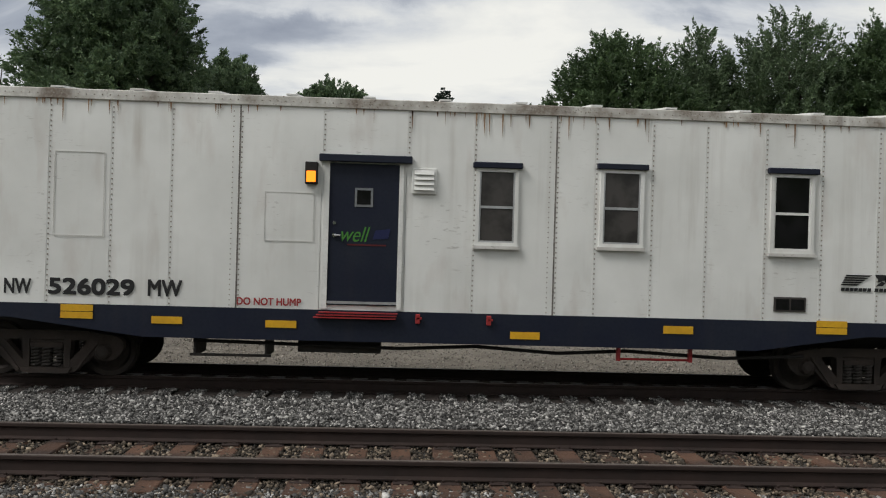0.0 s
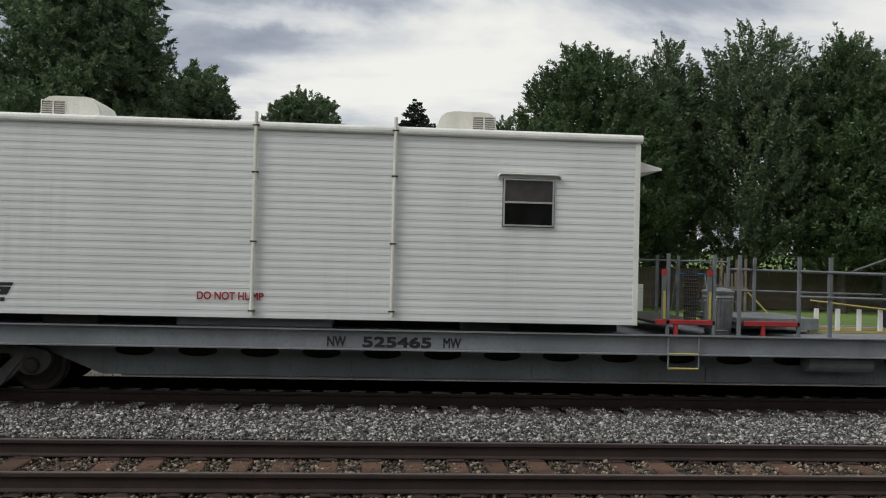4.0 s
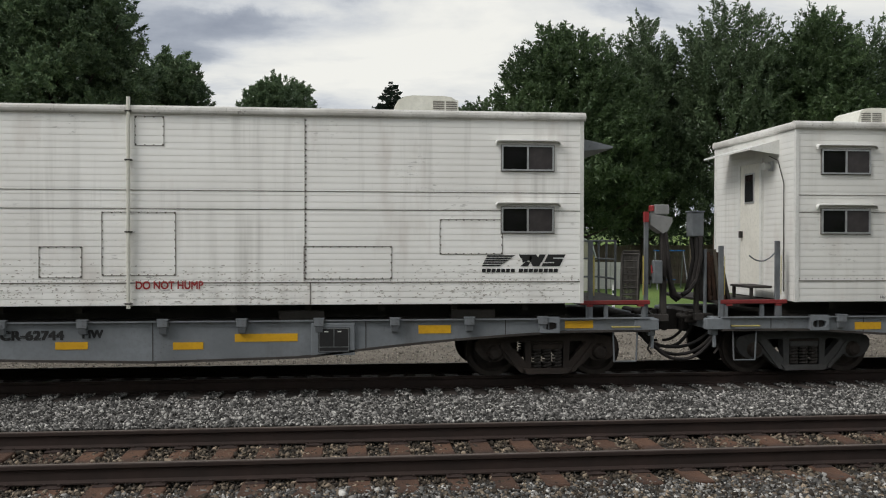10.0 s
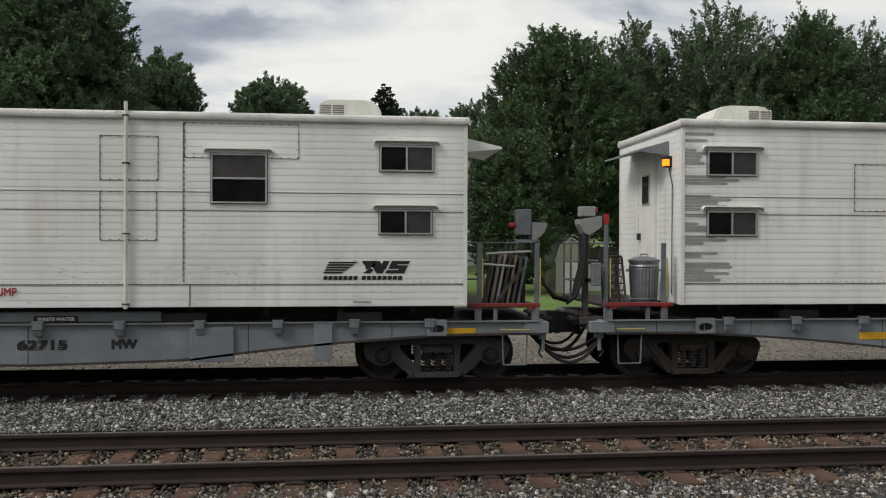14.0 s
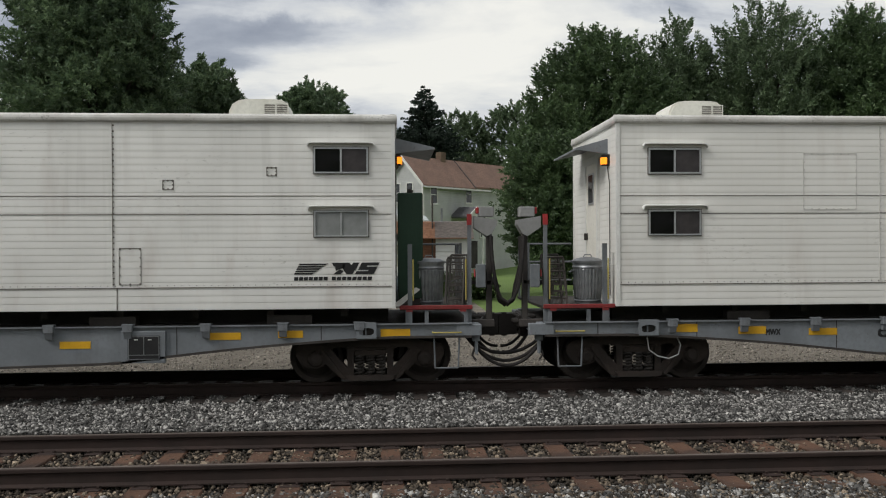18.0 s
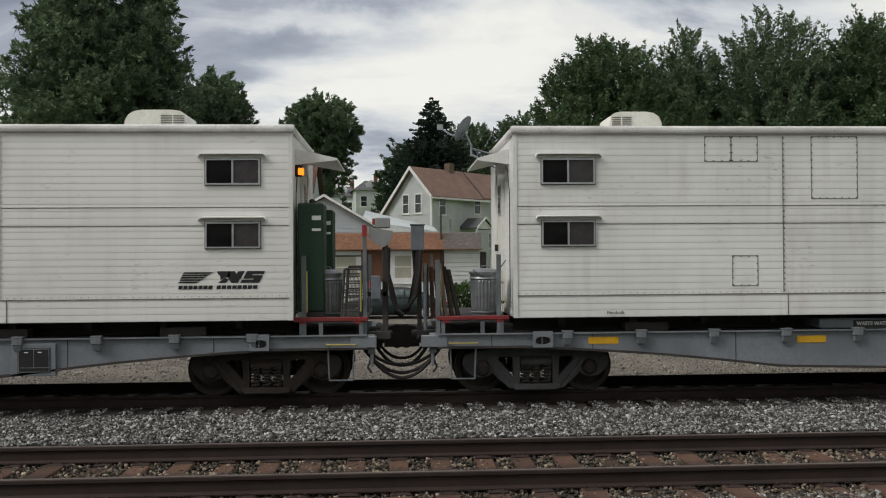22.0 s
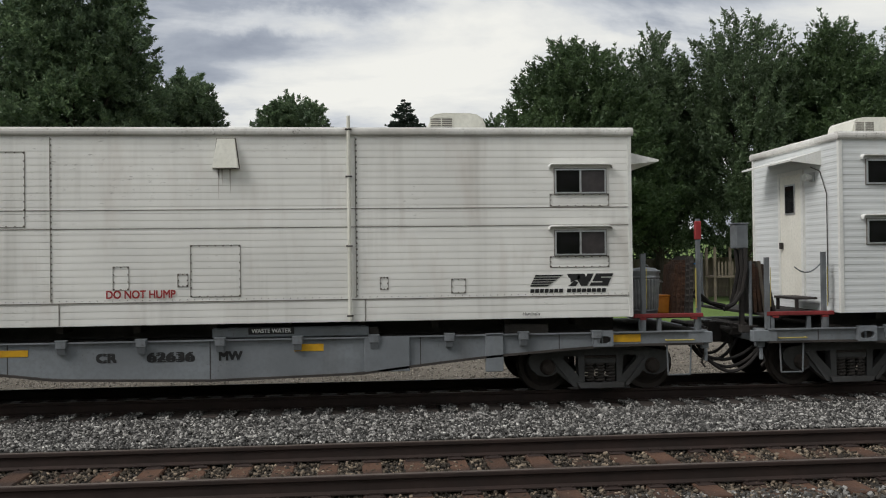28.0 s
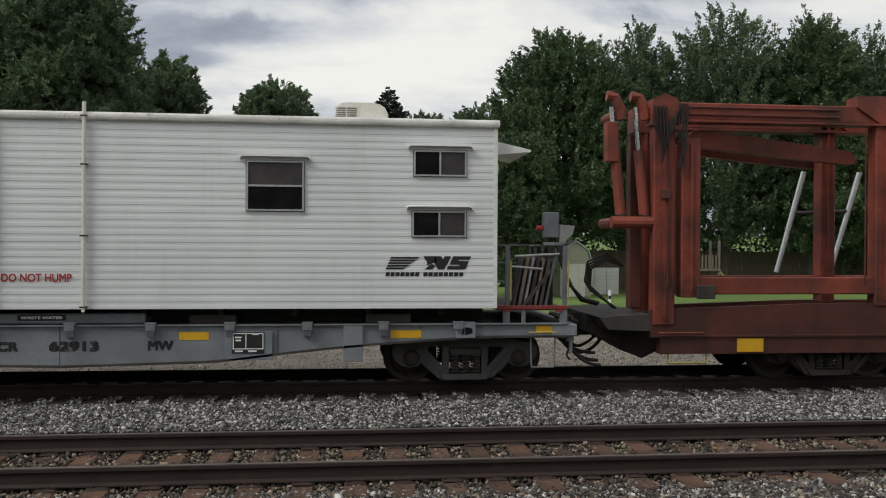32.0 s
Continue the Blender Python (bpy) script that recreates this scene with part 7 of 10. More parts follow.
def camp_car(xc, L=6.57, siding=None, pitch=0.105, windows=(), hatches=(), seams=(), pipes=(), acs=(), hump=None, hump_z=1.5, emblem=None,
             marks=(), yellows=(), boxes=(), vents=(), waste=None, amber=(False, False), hoods=(0.52, 0.66), dark_hoods=(), pale=(), label="", zt=4.165, right_pane=None, joint=True, cast=None, peel=None, ends="V", loop=False, brace=False, faint=False, extra=(), notices=(), plates=(), grimy=False):
    """A living trailer carried on a grey flat car."""
    car = thing("camp_car", xc, YF, 0, label or "white ribbed-aluminium bunk trailer fixed on a grey flat car", "railway car", "camp cars of the train")
    rides(car, xc)
    flat_frame(car, boxes, yellows, paint=cast, plates=plates)
    zb = 1.25
    sh = part("trailer_shell", ribbed_shell(L, zb, zt, pitch, 0.0046 if pitch > 0.11 else 0.0026), siding or SIDING, car, "white ribbed aluminium siding with grime streaks")
    for s in (-1, 1):
        for q in (-1, 1):
            part("corner_trim", Shape().box(s * L - 0.045 if s > 0 else s * L - 0.014, s * L + 0.014 if s > 0 else s * L + 0.045, q * SIDE - (0.014 if q < 0 else 0.045), q * SIDE + (0.045 if q < 0 else 0.014), zb, zt), TRIM_WHITE, car)
    rim = Shape()
    pr = [(0.0, -0.075), (0.03, -0.075), (0.05, -0.05), (0.056, -0.015), (0.05, 0.02), (0.03, 0.045), (0.0, 0.055), (-0.06, 0.055), (-0.06, 0.03), (0.0, 0.02)]
    for q in (-1, 1):
        rim.prism([(q * (SIDE + u), zt + 0.02 + v) for u, v in pr], -L - 0.04, L + 0.04, "x")
    for s in (-1, 1):
        rim.prism([(s * (L + u * 0.9), zt + 0.02 + v) for u, v in pr], -SIDE - 0.03, SIDE + 0.03, "y")
    part("roof_rim", rim, RIM_GREY, car, "rounded grey-white roof edging, dirty")
    roof = Shape().add([(-L, -SIDE, zt + 0.03), (L, -SIDE, zt + 0.03), (L, 0, zt + 0.09), (-L, 0, zt + 0.09), (-L, SIDE, zt + 0.03), (L, SIDE, zt + 0.03)], [(0, 1, 2, 3), (3, 2, 5, 4)])
    part("roof_sheet", roof, TRIM_WHITE, car)
    for y in (-0.75, 0.75):
        part("chassis_beam", Shape().box(-L + 0.1, L - 0.1, y - 0.08, y + 0.08, 1.0, 1.25), DARK_STEEL, car, "dark chassis beam under the trailer")
    for i in range(-5, 6):
        part("chassis_cross_beam", Shape().box(i * 1.15 - 0.05, i * 1.15 + 0.05, -1.25, 1.25, 1.12, 1.249), DARK_STEEL, car)
    for x in (-4.4, 2.2, 4.9):
        part("support_block", Shape().box(x - 0.35, x + 0.35, -1.3, -1.1, 1.0, 1.14), DARK_STEEL, car)
    if waste:
        w = part("waste_tank", Shape().box(waste[0] - 0.6, waste[0] + 1.8, -1.36, -0.4, 1.01, 1.17, 0.02), GREY_STEEL, car, "grey waste tank")
        part("sign_plate", Shape().box(waste[0] - 0.05, waste[1] + 0.05, -1.364, -1.361, waste[2] - 0.025, waste[3] + 0.025), BLACK_T, w)
        lettering("waste_lettering", "WASTE WATER", WHITE_T, w, waste[0], waste[1], waste[2], -1.365, height=waste[3] - waste[2])
    for k, v in enumerate(windows):
        window(car, v[0] - 0.02, v[1] + 0.02, v[2] - 0.02, v[3] + 0.02, right=(right_pane if k == 1 and right_pane else CURTAIN), left=PALE_BLIND if k in pale else None)
    for x0, x1, z0, z1 in hatches:
        hatch(car, x0, x1, z0, min(z1, zt - 0.085), mat=RIM_GREY if faint else SEAM)
    for x in seams:
        seam(car, x, 1.62, zt - 0.08, mat=RIM_GREY if faint else SEAM)
    if joint:
        b = Shape()
        for z in (2.98, 2.70):
            b.box(-L + 0.04, L - 0.04, -SIDE - 0.005, -SIDE, z, z + 0.012)
        part("long_joint", b, SEAM, car)
        k = Shape().box(-L + 0.04, L - 0.04, -SIDE - 0.008, -SIDE, 1.585, 1.6)
        for i in range(int(2 * L / 0.11)):
            k.box(-L + 0.06 + i * 0.11, -L + 0.07 + i * 0.11, -SIDE - 0.01, -SIDE, 1.62, 1.632)
        for x in (-2.2, 2.35):
            k.box(x - 0.006, x + 0.006, -SIDE - 0.008, -SIDE, 1.26, 1.585)
        part("skirt_joint", k, SEAM, car, "riveted skirt joint")
    for x, z0, z1 in pipes:
        vent_pipe(car, x, z0, z1)
    for i, v in enumerate(acs):
        air_conditioner(car, v[0], v[1], zt + 0.045, flip=(v[2] > 0))
    for x0, x1, z0, z1 in vents:
        t, m = 0.06, (x0 + x1) / 2
        vs = [(x0, -SIDE, z0), (x1, -SIDE, z0), (x1 - t, -SIDE, z1), (x0 + t, -SIDE, z1), (x0, -SIDE - 0.13, z0), (x1, -SIDE - 0.13, z0), (x1 - t, -SIDE - 0.04, z1), (x0 + t, -SIDE - 0.04, z1)]
        v = part("vent_cover", Shape().add(vs, [(0, 1, 2, 3), (4, 7, 6, 5), (0, 4, 5, 1), (1, 5, 6, 2), (2, 6, 7, 3), (3, 7, 4, 0)]), AC_WHITE, car, "sloping off-white vent cover")
        part("vent_gasket", Shape().prism([(x0 - 0.015, z0 - 0.012), (x1 + 0.015, z0 - 0.012), (x1 - t + 0.015, z1 + 0.012), (x0 + t - 0.015, z1 + 0.012)], -SIDE - 0.006, -SIDE - 0.001), SEAM, v)
        k = random.Random(int(m * 100))
        for i in range(4):
            u, ln, w = k.uniform(x0, x1), k.uniform(0.15, 0.5), k.uniform(0.006, 0.016)
            part("stain_drip", Shape().prism([(u - w, z0 - 0.01), (u + w, z0 - 0.01), (u + w * 0.5, z0 - ln * 0.7), (u, z0 - ln)], -SIDE - 0.0042, -SIDE - 0.0012), STAIN, v)
    for x0, x1, z0, z1 in extra:
        part("pipe_box", Shape().box(x0, x1, -SIDE - 0.1, -SIDE, z0, z1, 0.012), AC_WHITE, car, "cream box on the vent pipe")
    if peel:
        k = random.Random(5)
        for x0, x1, z0, z1 in peel:
            s = Shape()
            z = z0
            while z < z1 - 0.02:
                e = x1 - (x1 - x0) * k.uniform(0.0, 0.7)
                st = x0 + (x1 - x0) * (0.0 if x0 < -6 else k.uniform(0, 0.15))
                if k.random() < 0.3:
                    z += pitch / 2
                    continue
                s.prism([(st, z + 0.008), (e, z + 0.004), (e + 0.04, z + 0.03), (e - 0.01, z + 0.05), (st + 0.02, z + 0.05)], -SIDE - 0.0045, -SIDE - 0.0005)
                z += pitch / 2
            part("peeled_patch", s, PEELED, car, "bare grey metal where paint has peeled")
    if hump:
        lettering("hump_lettering", "DO NOT HUMP", RED_T, car, hump[0], hump[1], hump_z, -SIDE - 0.012, height=0.115)
    if grimy:
        k = random.Random(8)
        s = Shape()
        for i in range(1100):
            u = k.choice((k.uniform(-6.5, 6.5), k.gauss(-2.0, 1.0), k.gauss(5.0, 1.0), k.gauss(1.6, 0.8)))
            v = k.choice((k.uniform(1.27, 1.58), k.gauss(1.45, 0.09), k.gauss(1.7, 0.12)))
            if abs(u) < 6.5 and 1.27 < v < 2.1:
                a, c = k.uniform(0.006, 0.035), k.uniform(0.003, 0.011)
                s.add([(u - a, -SIDE - 0.0045, v), (u - a * 0.2, -SIDE - 0.0045, v - c), (u + a, -SIDE - 0.0045, v + c * k.uniform(-0.5, 0.5)), (u + a * 0.1, -SIDE - 0.0045, v + c)], [(0, 1, 2, 3)])
        tagged(part("skirt_grime", s, STAIN, car, "dark chips and grime along the skirt"), kind="stuff")
    for x in notices:
        lettering("notice_lettering", "Handrails", BLACK_T, car, x, x + 0.27, 1.30, -SIDE - 0.012, height=0.045, weight=0.01)
    if emblem:
        logo(car, *emblem)
    for text, x0, x1, z0, h in marks:
        lettering("car_lettering", text, BLACK_T, car, x0, x1, z0, -1.422, height=h, weight=0.05)
    for s in (-1, 1):
        k = 0 if s < 0 else 1
        end_wall(car, s, L, amber[k], hoods[k], k in dark_hoods)
        end_platform(car, s, ends if isinstance(ends, str) else ends[s > 0])
    if loop:
        part("air_line", Shape().tube([(-6.05, -1.24, 0.72), (-6.02, -1.24, 0.52), (-5.88, -1.25, 0.42), (-5.7, -1.25, 0.38), (-5.54, -1.24, 0.44), (-5.5, -1.24, 0.6), (-5.56, -1.23, 0.72)], 0.011, 6), WHITE_T, car, "white air line looped on the bogie")
    if brace:
        part("corner_brace", Shape().prism([(L + 0.02, 1.26), (L + 0.02, 1.32), (L + 0.34, 1.56), (L + 0.40, 1.52), (L + 0.08, 1.26)], -1.30, -1.26), TRIM_WHITE, car, "white diagonal brace at the trailer's foot")
    return car


UP, LOW = (3.35, 3.71), (2.38, 2.74)
WL, WR = (-6.1, -5.3), (5.33, 6.12)
PAIRS = tuple((*w, *z) for w in (WL, WR) for z in (UP, LOW))


def reporting(a, b, x0, z0=0.70, h=0.125):
    return ((a, x0, x0 + 0.29, z0, h), (b, x0 + 0.75, x0 + 1.44, z0, h))


PEEL = ((-6.55, -5.9, 3.5, 4.1), (-6.55, -5.6, 2.6, 3.35), (-6.55, -5.8, 2.0, 2.55), (-6.55, -5.7, 1.62, 1.95), (-3.05, -2.7, 1.65, 1.76), (-2.2, -1.9, 1.68, 1.8), (-1.8, -1.3, 1.68, 1.84))

# ---- cars, in the order in which they pass ----
camp_car(42.84, 6.61, SIDING_OLD, 0.098, PAIRS,
         ((-3.61, -2.64, 2.81, 3.67), (-4.44, -3.61, 2.73, 3.05), (-4.48, -3.5, 2.01, 2.24), (-1.63, -1.01, 1.67, 2.14), (-0.73, 0.35, 1.7, 2.66), (-0.25, 0.18, 3.65, 4.1), (2.25, 3.6, 1.64, 2.15), (4.34, 5.33, 2.02, 2.57)),
         (-2.31, 2.27), ((-0.33, 1.21, 4.37),), ((-5.33, -4.3, 1), (3.67, 4.81, 1)), (-0.23, 0.75), 1.5, (5.0, 6.24, 1.74, 2.02),
         (("CR-62744", -2.22, -1.32, 0.74, 0.125), ("MW", -1.04, -0.75, 0.76, 0.115), ("MWX", -4.16, -3.9, 0.79, 0.09)),
         ((-5.2, -4.78, 0.78, 0.91), (-3.4, -2.45, 0.69, 0.8), (-1.44, -0.97, 0.59, 0.7), (0.28, 0.73, 0.57, 0.68), (1.2, 2.15, 0.68, 0.8), (4.02, 4.53, 0.78, 0.91), (6.36, 6.82, 0.84, 0.96)),
         ((2.36, 3.03, 0.46, 0.96),), amber=(True, False), grimy=True, loop=True, dark_hoods=(1,), label="old grimy white bunk trailer on a grey flat car", zt=4.18)
camp_car(59.54, 6.55, SIDING, 0.105, (PAIRS[0], PAIRS[1], (5.22, 6.01, 3.35, 3.71), (5.21, 5.99, 2.38, 2.72), (2.68, 3.47, 2.84, 3.55)),
         ((-3.14, -2.71, 3.58, 4.04), (-1.9, -1.12, 3.29, 4.08), (1.04, 1.89, 3.15, 3.82), (1.04, 1.87, 2.25, 2.99), (2.26, 3.97, 3.5, 4.08), (-3.72, -2.7, 1.59, 2.19)),
         (-2.32, 2.25), ((1.43, 1.23, 4.32),), ((-4.82, -3.75, -1), (4.18, 5.28, -1)), (-1.13, -0.13), 1.43, (4.34, 5.58, 1.66, 1.95),
         (*reporting("CR", "62715", -0.91, 0.62), ("MW", 1.19, 1.55, 0.62, 0.13)),
         ((-2.03, -1.57, 0.7, 0.81), (2.43, 2.91, 0.74, 0.85), (6.26, 6.72, 0.77, 0.89), (-5.45, -4.99, 0.78, 0.9)), ((2.34, 2.99, 0.41, 0.93), (4.2, 4.48, 0.4, 0.98)), waste=(0.09, 0.63, 1.04, 1.09), cast=FOOT_STEEL, ends=("Q", "S"), notices=(-5.1, 4.8), zt=4.115)
camp_car(76.12, 6.54, SIDING, 0.105, PAIRS,
         ((-3.6, -2.67, 2.77, 3.55), (-1.43, -1.1, 1.65, 2.22), (0.12, 0.41, 1.66, 2.38), (2.38, 2.71, 1.64, 2.2), (4.59, 4.75, 3.29, 3.43), (3.03, 3.2, 3.08, 3.23), (-0.22, 0.05, 2.1, 2.52)),
         (-2.32, 2.29), ((-0.25, 1.16, 4.34),), ((-5.53, -4.42, 1), (3.81, 4.85, 1)), (-1.75, -0.75), 1.45, (5.0, 6.22, 1.69, 1.96),
         (("CR-62731", -2.21, -1.24, 0.72, 0.125), ("MW", -0.85, -0.59, 0.71, 0.12)),
         ((-3.41, -2.46, 0.65, 0.77), (-1.94, -1.47, 0.59, 0.7), (1.45, 1.91, 0.67, 0.78), (3.7, 4.17, 0.78, 0.89), (4.74, 5.12, 0.8, 0.91), (6.32, 6.78, 0.8, 0.92)),
         ((2.37, 3.04, 0.44, 0.93),), ((0.11, 0.47, 3.6, 4.03),), amber=(True, True), peel=PEEL, brace=True, pale=(3,), dark_hoods=(0, 1), label="white bunk trailer with peeling paint on a grey flat car")
camp_car(92.77, 6.62, SIDING_CREAM, 0.105, PAIRS,
         ((-3.61, -2.73, 2.76, 3.66), (-1.5, -0.57, 1.66, 2.53), (-0.21, 0.52, 1.66, 2.39)),
         (-2.35, 2.26), ((0.0, 1.24, 4.33),), ((-5.42, -4.43, 1), (3.73, 4.8, 1)), (0.06, 1.06), 1.45, (4.9, 6.12, 1.74, 2.01),
         (("CR-62746", -2.3, -1.37, 0.71, 0.125), ("MW", 1.76, 2.01, 0.71, 0.12), ("MWX", -4.17, -3.93, 0.76, 0.09)),
         ((-5.76, -5.29, 0.82, 0.95), (-4.62, -4.17, 0.78, 0.9), (-3.46, -2.99, 0.75, 0.86), (-2.09, -1.6, 0.57, 0.68), (-0.32, 0.15, 0.56, 0.68), (1.18, 1.66, 0.58, 0.7)),
         ((2.37, 3.04, 0.44, 0.93),), amber=(True, True), loop=True, brace=True, dark_hoods=(0,), label="clean white ribbed bunk trailer on a grey flat car", faint=True, extra=((-0.11, 0.26, 3.75, 4.06),), zt=4.18)
camp_car(109.37, 6.55, SIDING, 0.105, (PAIRS[0], PAIRS[1], (5.31, 6.06, 3.37, 3.72), (5.3, 6.06, 2.41, 2.75), (2.79, 3.55, 2.89, 3.59)),
         ((-3.53, -3.1, 3.68, 4.1), (-3.1, -2.67, 3.68, 4.1), (-1.81, -1.05, 3.09, 4.11), (0.65, 1.97, 3.05, 3.87), (1.1, 1.95, 2.3, 3.03), (-3.1, -2.68, 1.72, 2.2), (3.56, 4.45, 3.3, 4.09), (2.34, 3.58, 2.19, 2.64)),
         (-2.27, 2.32), ((1.5, 1.23, 4.38),), ((-4.78, -3.83, -1), (4.49, 5.54, -1)), (-0.54, 0.46), 1.38, (4.98, 6.2, 1.67, 1.96),
         (*reporting("CR", "62600", -0.53, 0.68), ("MW", 1.79, 2.16, 0.68, 0.13)),
         ((-5.37, -4.89, 0.82, 0.93), (-2.0, -1.53, 0.8, 0.91), (2.51, 3.01, 0.79, 0.9), (6.4, 6.86, 0.81, 0.93)), ((3.93, 4.58, 0.46, 0.9),), waste=(-0.99, -0.42, 1.06, 1.12), cast=FOOT_STEEL, ends=("Q", "S"), notices=(-5.1, 4.8))
camp_car(126.02, 6.55, SIDING, 0.105, ((-6.0, -5.23, 3.23, 3.59), (-6.0, -5.24, 2.27, 2.61), (5.35, 6.13, 3.22, 3.57), (5.34, 6.12, 2.25, 2.6)),
         ((-3.6, -2.68, 2.74, 3.87), (-6.12, -5.89, 1.66, 1.92), (-0.28, 0.47, 1.66, 2.45), (-1.42, -1.18, 1.78, 2.14), (-0.47, -0.31, 1.82, 2.02), (3.68, 3.91, 1.66, 1.89), (2.58, 2.71, 1.73, 1.93), (5.25, 6.2, 3.0, 3.2), (5.24, 6.19, 2.04, 2.22)),
         (-2.32, 2.22), ((2.12, 1.27, 4.41),), ((-5.88, -4.82, -1), (3.41, 4.42, -1)), (-1.51, -0.5), 1.66, (4.92, 6.16, 1.65, 1.94),
         (*reporting("CR", "62636", -1.7, 0.69), ("MW", 0.12, 0.46, 0.69, 0.125)),
         ((1.25, 1.7, 0.8, 0.91), (6.26, 6.72, 0.84, 0.96), (-6.83, -6.37, 0.83, 0.94), (-3.16, -2.7, 0.8, 0.9)), ((2.33, 3.03, 0.46, 0.99), (4.22, 4.5, 0.42, 1.02)), ((0.08, 0.46, 3.61, 4.06),), (0.6, 1.2, 1.09, 1.15), cast=FOOT_STEEL, ends=("V", "P"), notices=(-5.1, 4.8))
camp_car(142.6, 6.57, SIDING_NEW, 0.112, (PAIRS[0], PAIRS[1], (5.29, 6.07, 3.32, 3.68), (5.27, 6.07, 2.38, 2.74), (2.75, 3.57, 2.76, 3.48)),
         (), (), ((-0.93, 1.21, 4.35), (0.37, 1.21, 4.33)), ((-5.69, -4.74, -1), (4.0, 4.93, -1)), (-0.8, 0.19), 1.66, (4.84, 6.08, 1.75, 2.06),
         (*reporting("CR", "62913", -0.91, 0.62), ("MW", 1.27, 1.63, 0.62, 0.13)),
         ((-4.36, -3.9, 0.78, 0.89), (-2.01, -1.53, 0.77, 0.88), (1.72, 2.16, 0.77, 0.89), (4.93, 5.41, 0.78, 0.9), (7.24, 7.51, 0.84, 0.96)), ((4.2, 4.5, 0.42, 0.98),), waste=(-0.6, 0.0, 1.09, 1.13), joint=False, right_pane=BLIND, label="clean white bunk trailer, two vent pipes, on a grey flat car", cast=FOOT_STEEL, ends=("Q", "S"), plates=((2.51, 3.0, 0.56, 0.89),), zt=4.115)


def boxcar(xc):
    """White riveted maintenance boxcar with a dark blue door and sill."""
    car = rides(thing("tool_boxcar", xc, YF, 0, "white riveted steel work car with dark blue door and sill", "railway car"), xc)
    L, zb, zt = 8.06, 1.2, 4.3
    part("body", Shape().box(-L, L, -SIDE + 0.02, SIDE - 0.02, zb, zt), STEEL_WHITE, car)
    cuts = (-8.06, -7.35, -6.39, -5.46, -4.56, -3.52, -2.26, -0.96, 0.07, 1.36, 1.97, 2.86, 3.72, 4.67, 5.58, 6.5, 7.3, 8.06)
    k = random.Random(4)
    for a, b in zip(cuts, cuts[1:]):
        z0 = zb
        spans = [(a, b, zb, zt)]
        if a == -2.26:
            spans = [(a, b, 3.55, zt), (-1.0, b, zb, 3.55), (a, -2.22, zb, 3.55)]
        for u0, u1, w0, w1 in spans:
            n, m = 6, 8
            vs, fs = [], []
            amp = 0.012 if u1 - u0 > 0.3 else 0.0
            dx, dz = k.uniform(0.3, 0.7), k.uniform(0.25, 0.6)
            for j in range(m + 1):
                for i in range(n + 1):
                    u, w = i / n, j / m
                    bulge = amp * math.sin(math.pi * u) * math.sin(math.pi * w) * (0.7 + 0.5 * math.sin(5 * w + dx * 9))
                    dent = 0.022 * math.exp(-((u - dx) ** 2 + (w - dz) ** 2) / 0.012) if amp and k.random() < 2 else 0
                    vs.append((u0 + 0.004 + (u1 - u0 - 0.008) * u, -SIDE - bulge + dent * 0.6, w0 + (w1 - w0) * w))
            for j in range(m):
                for i in range(n):
                    q = j * (n + 1) + i
                    fs.append((q, q + 1, q + n + 2, q + n + 1))
            part("side_panel", Shape().add(vs, fs), STEEL_WHITE, car, smooth=True)
    rivet = Shape()
    for c in cuts[1:-1]:
        s = Shape()
        z = zb + 0.04
        while z < zt - 0.04:
            if not (-2.3 < c < -0.9 and z < 3.6):
                s.lathe([(0.014, -0.0), (0.011, -0.009), (0.003, -0.013)], 6, (c + 0.03, -SIDE - 0.004, z), "y")
                if c in (-3.52, 1.36):
                    s.lathe([(0.011, -0.0), (0.008, -0.008), (0.002, -0.011)], 6, (c - 0.1, -SIDE - 0.012, z), "y")
            z += 0.078
        w = 0.012 if c in (-3.52, 1.36) else 0.005
        st = Shape().box(c - w, c + w, -SIDE - 0.005, -SIDE + 0.015, zb if not -2.3 < c < -0.9 else 3.62, zt)
        part("panel_joint", st, SEAM if w > 0.01 else STEEL_WHITE, car)
        tagged(part("rivet_row", s, RIVET, car, "row of painted rivets"), kind="stuff")
    eave = Shape().box(-L - 0.02, L + 0.02, -SIDE - 0.03, -SIDE + 0.1, zt, zt + 0.16, 0.012).box(-L - 0.02, L + 0.02, SIDE - 0.1, SIDE + 0.03, zt, zt + 0.16, 0.012)
    part("eave_plate", eave, EAVE_WHITE, car, "rust-streaked white eave plate")
    ev = Shape()
    for i in range(int(2 * L / 0.12)):
        ev.lathe([(0.012, 0), (0.003, -0.012)], 6, (-L + 0.06 + i * 0.12, -SIDE - 0.03, zt + 0.08), "y")
    tagged(part("eave_rivets", ev, RIVET, car), kind="stuff")
    for i in range(84):
        x, ln, w = k.uniform(-L, L), k.choice((0.05, 0.08, 0.1, 0.14, 0.22, 0.36)), k.uniform(0.004, 0.016)
        part("rust_drip", Shape().prism([(x - w, zt + 0.01), (x + w, zt + 0.01), (x + w * 0.6, zt - ln * 0.6), (x, zt - ln)], -SIDE - 0.022, -SIDE - 0.0165), DRIP, car)
    for x in (-0.73, 0.37):
        part("sill_hook", Shape().box(x - 0.035, x + 0.035, -SIDE - 0.05, -SIDE - 0.005, 1.02, 1.17, 0.008).box(x - 0.02, x + 0.06, -SIDE - 0.05, -SIDE - 0.005, 1.09, 1.12), RED_P, car, "red sill hook")
    rf = Shape().prism([(-SIDE, zt + 0.16), (0, zt + 0.34), (SIDE, zt + 0.16), (SIDE, zt + 0.1), (-SIDE, zt + 0.1)], -L, L, "x")
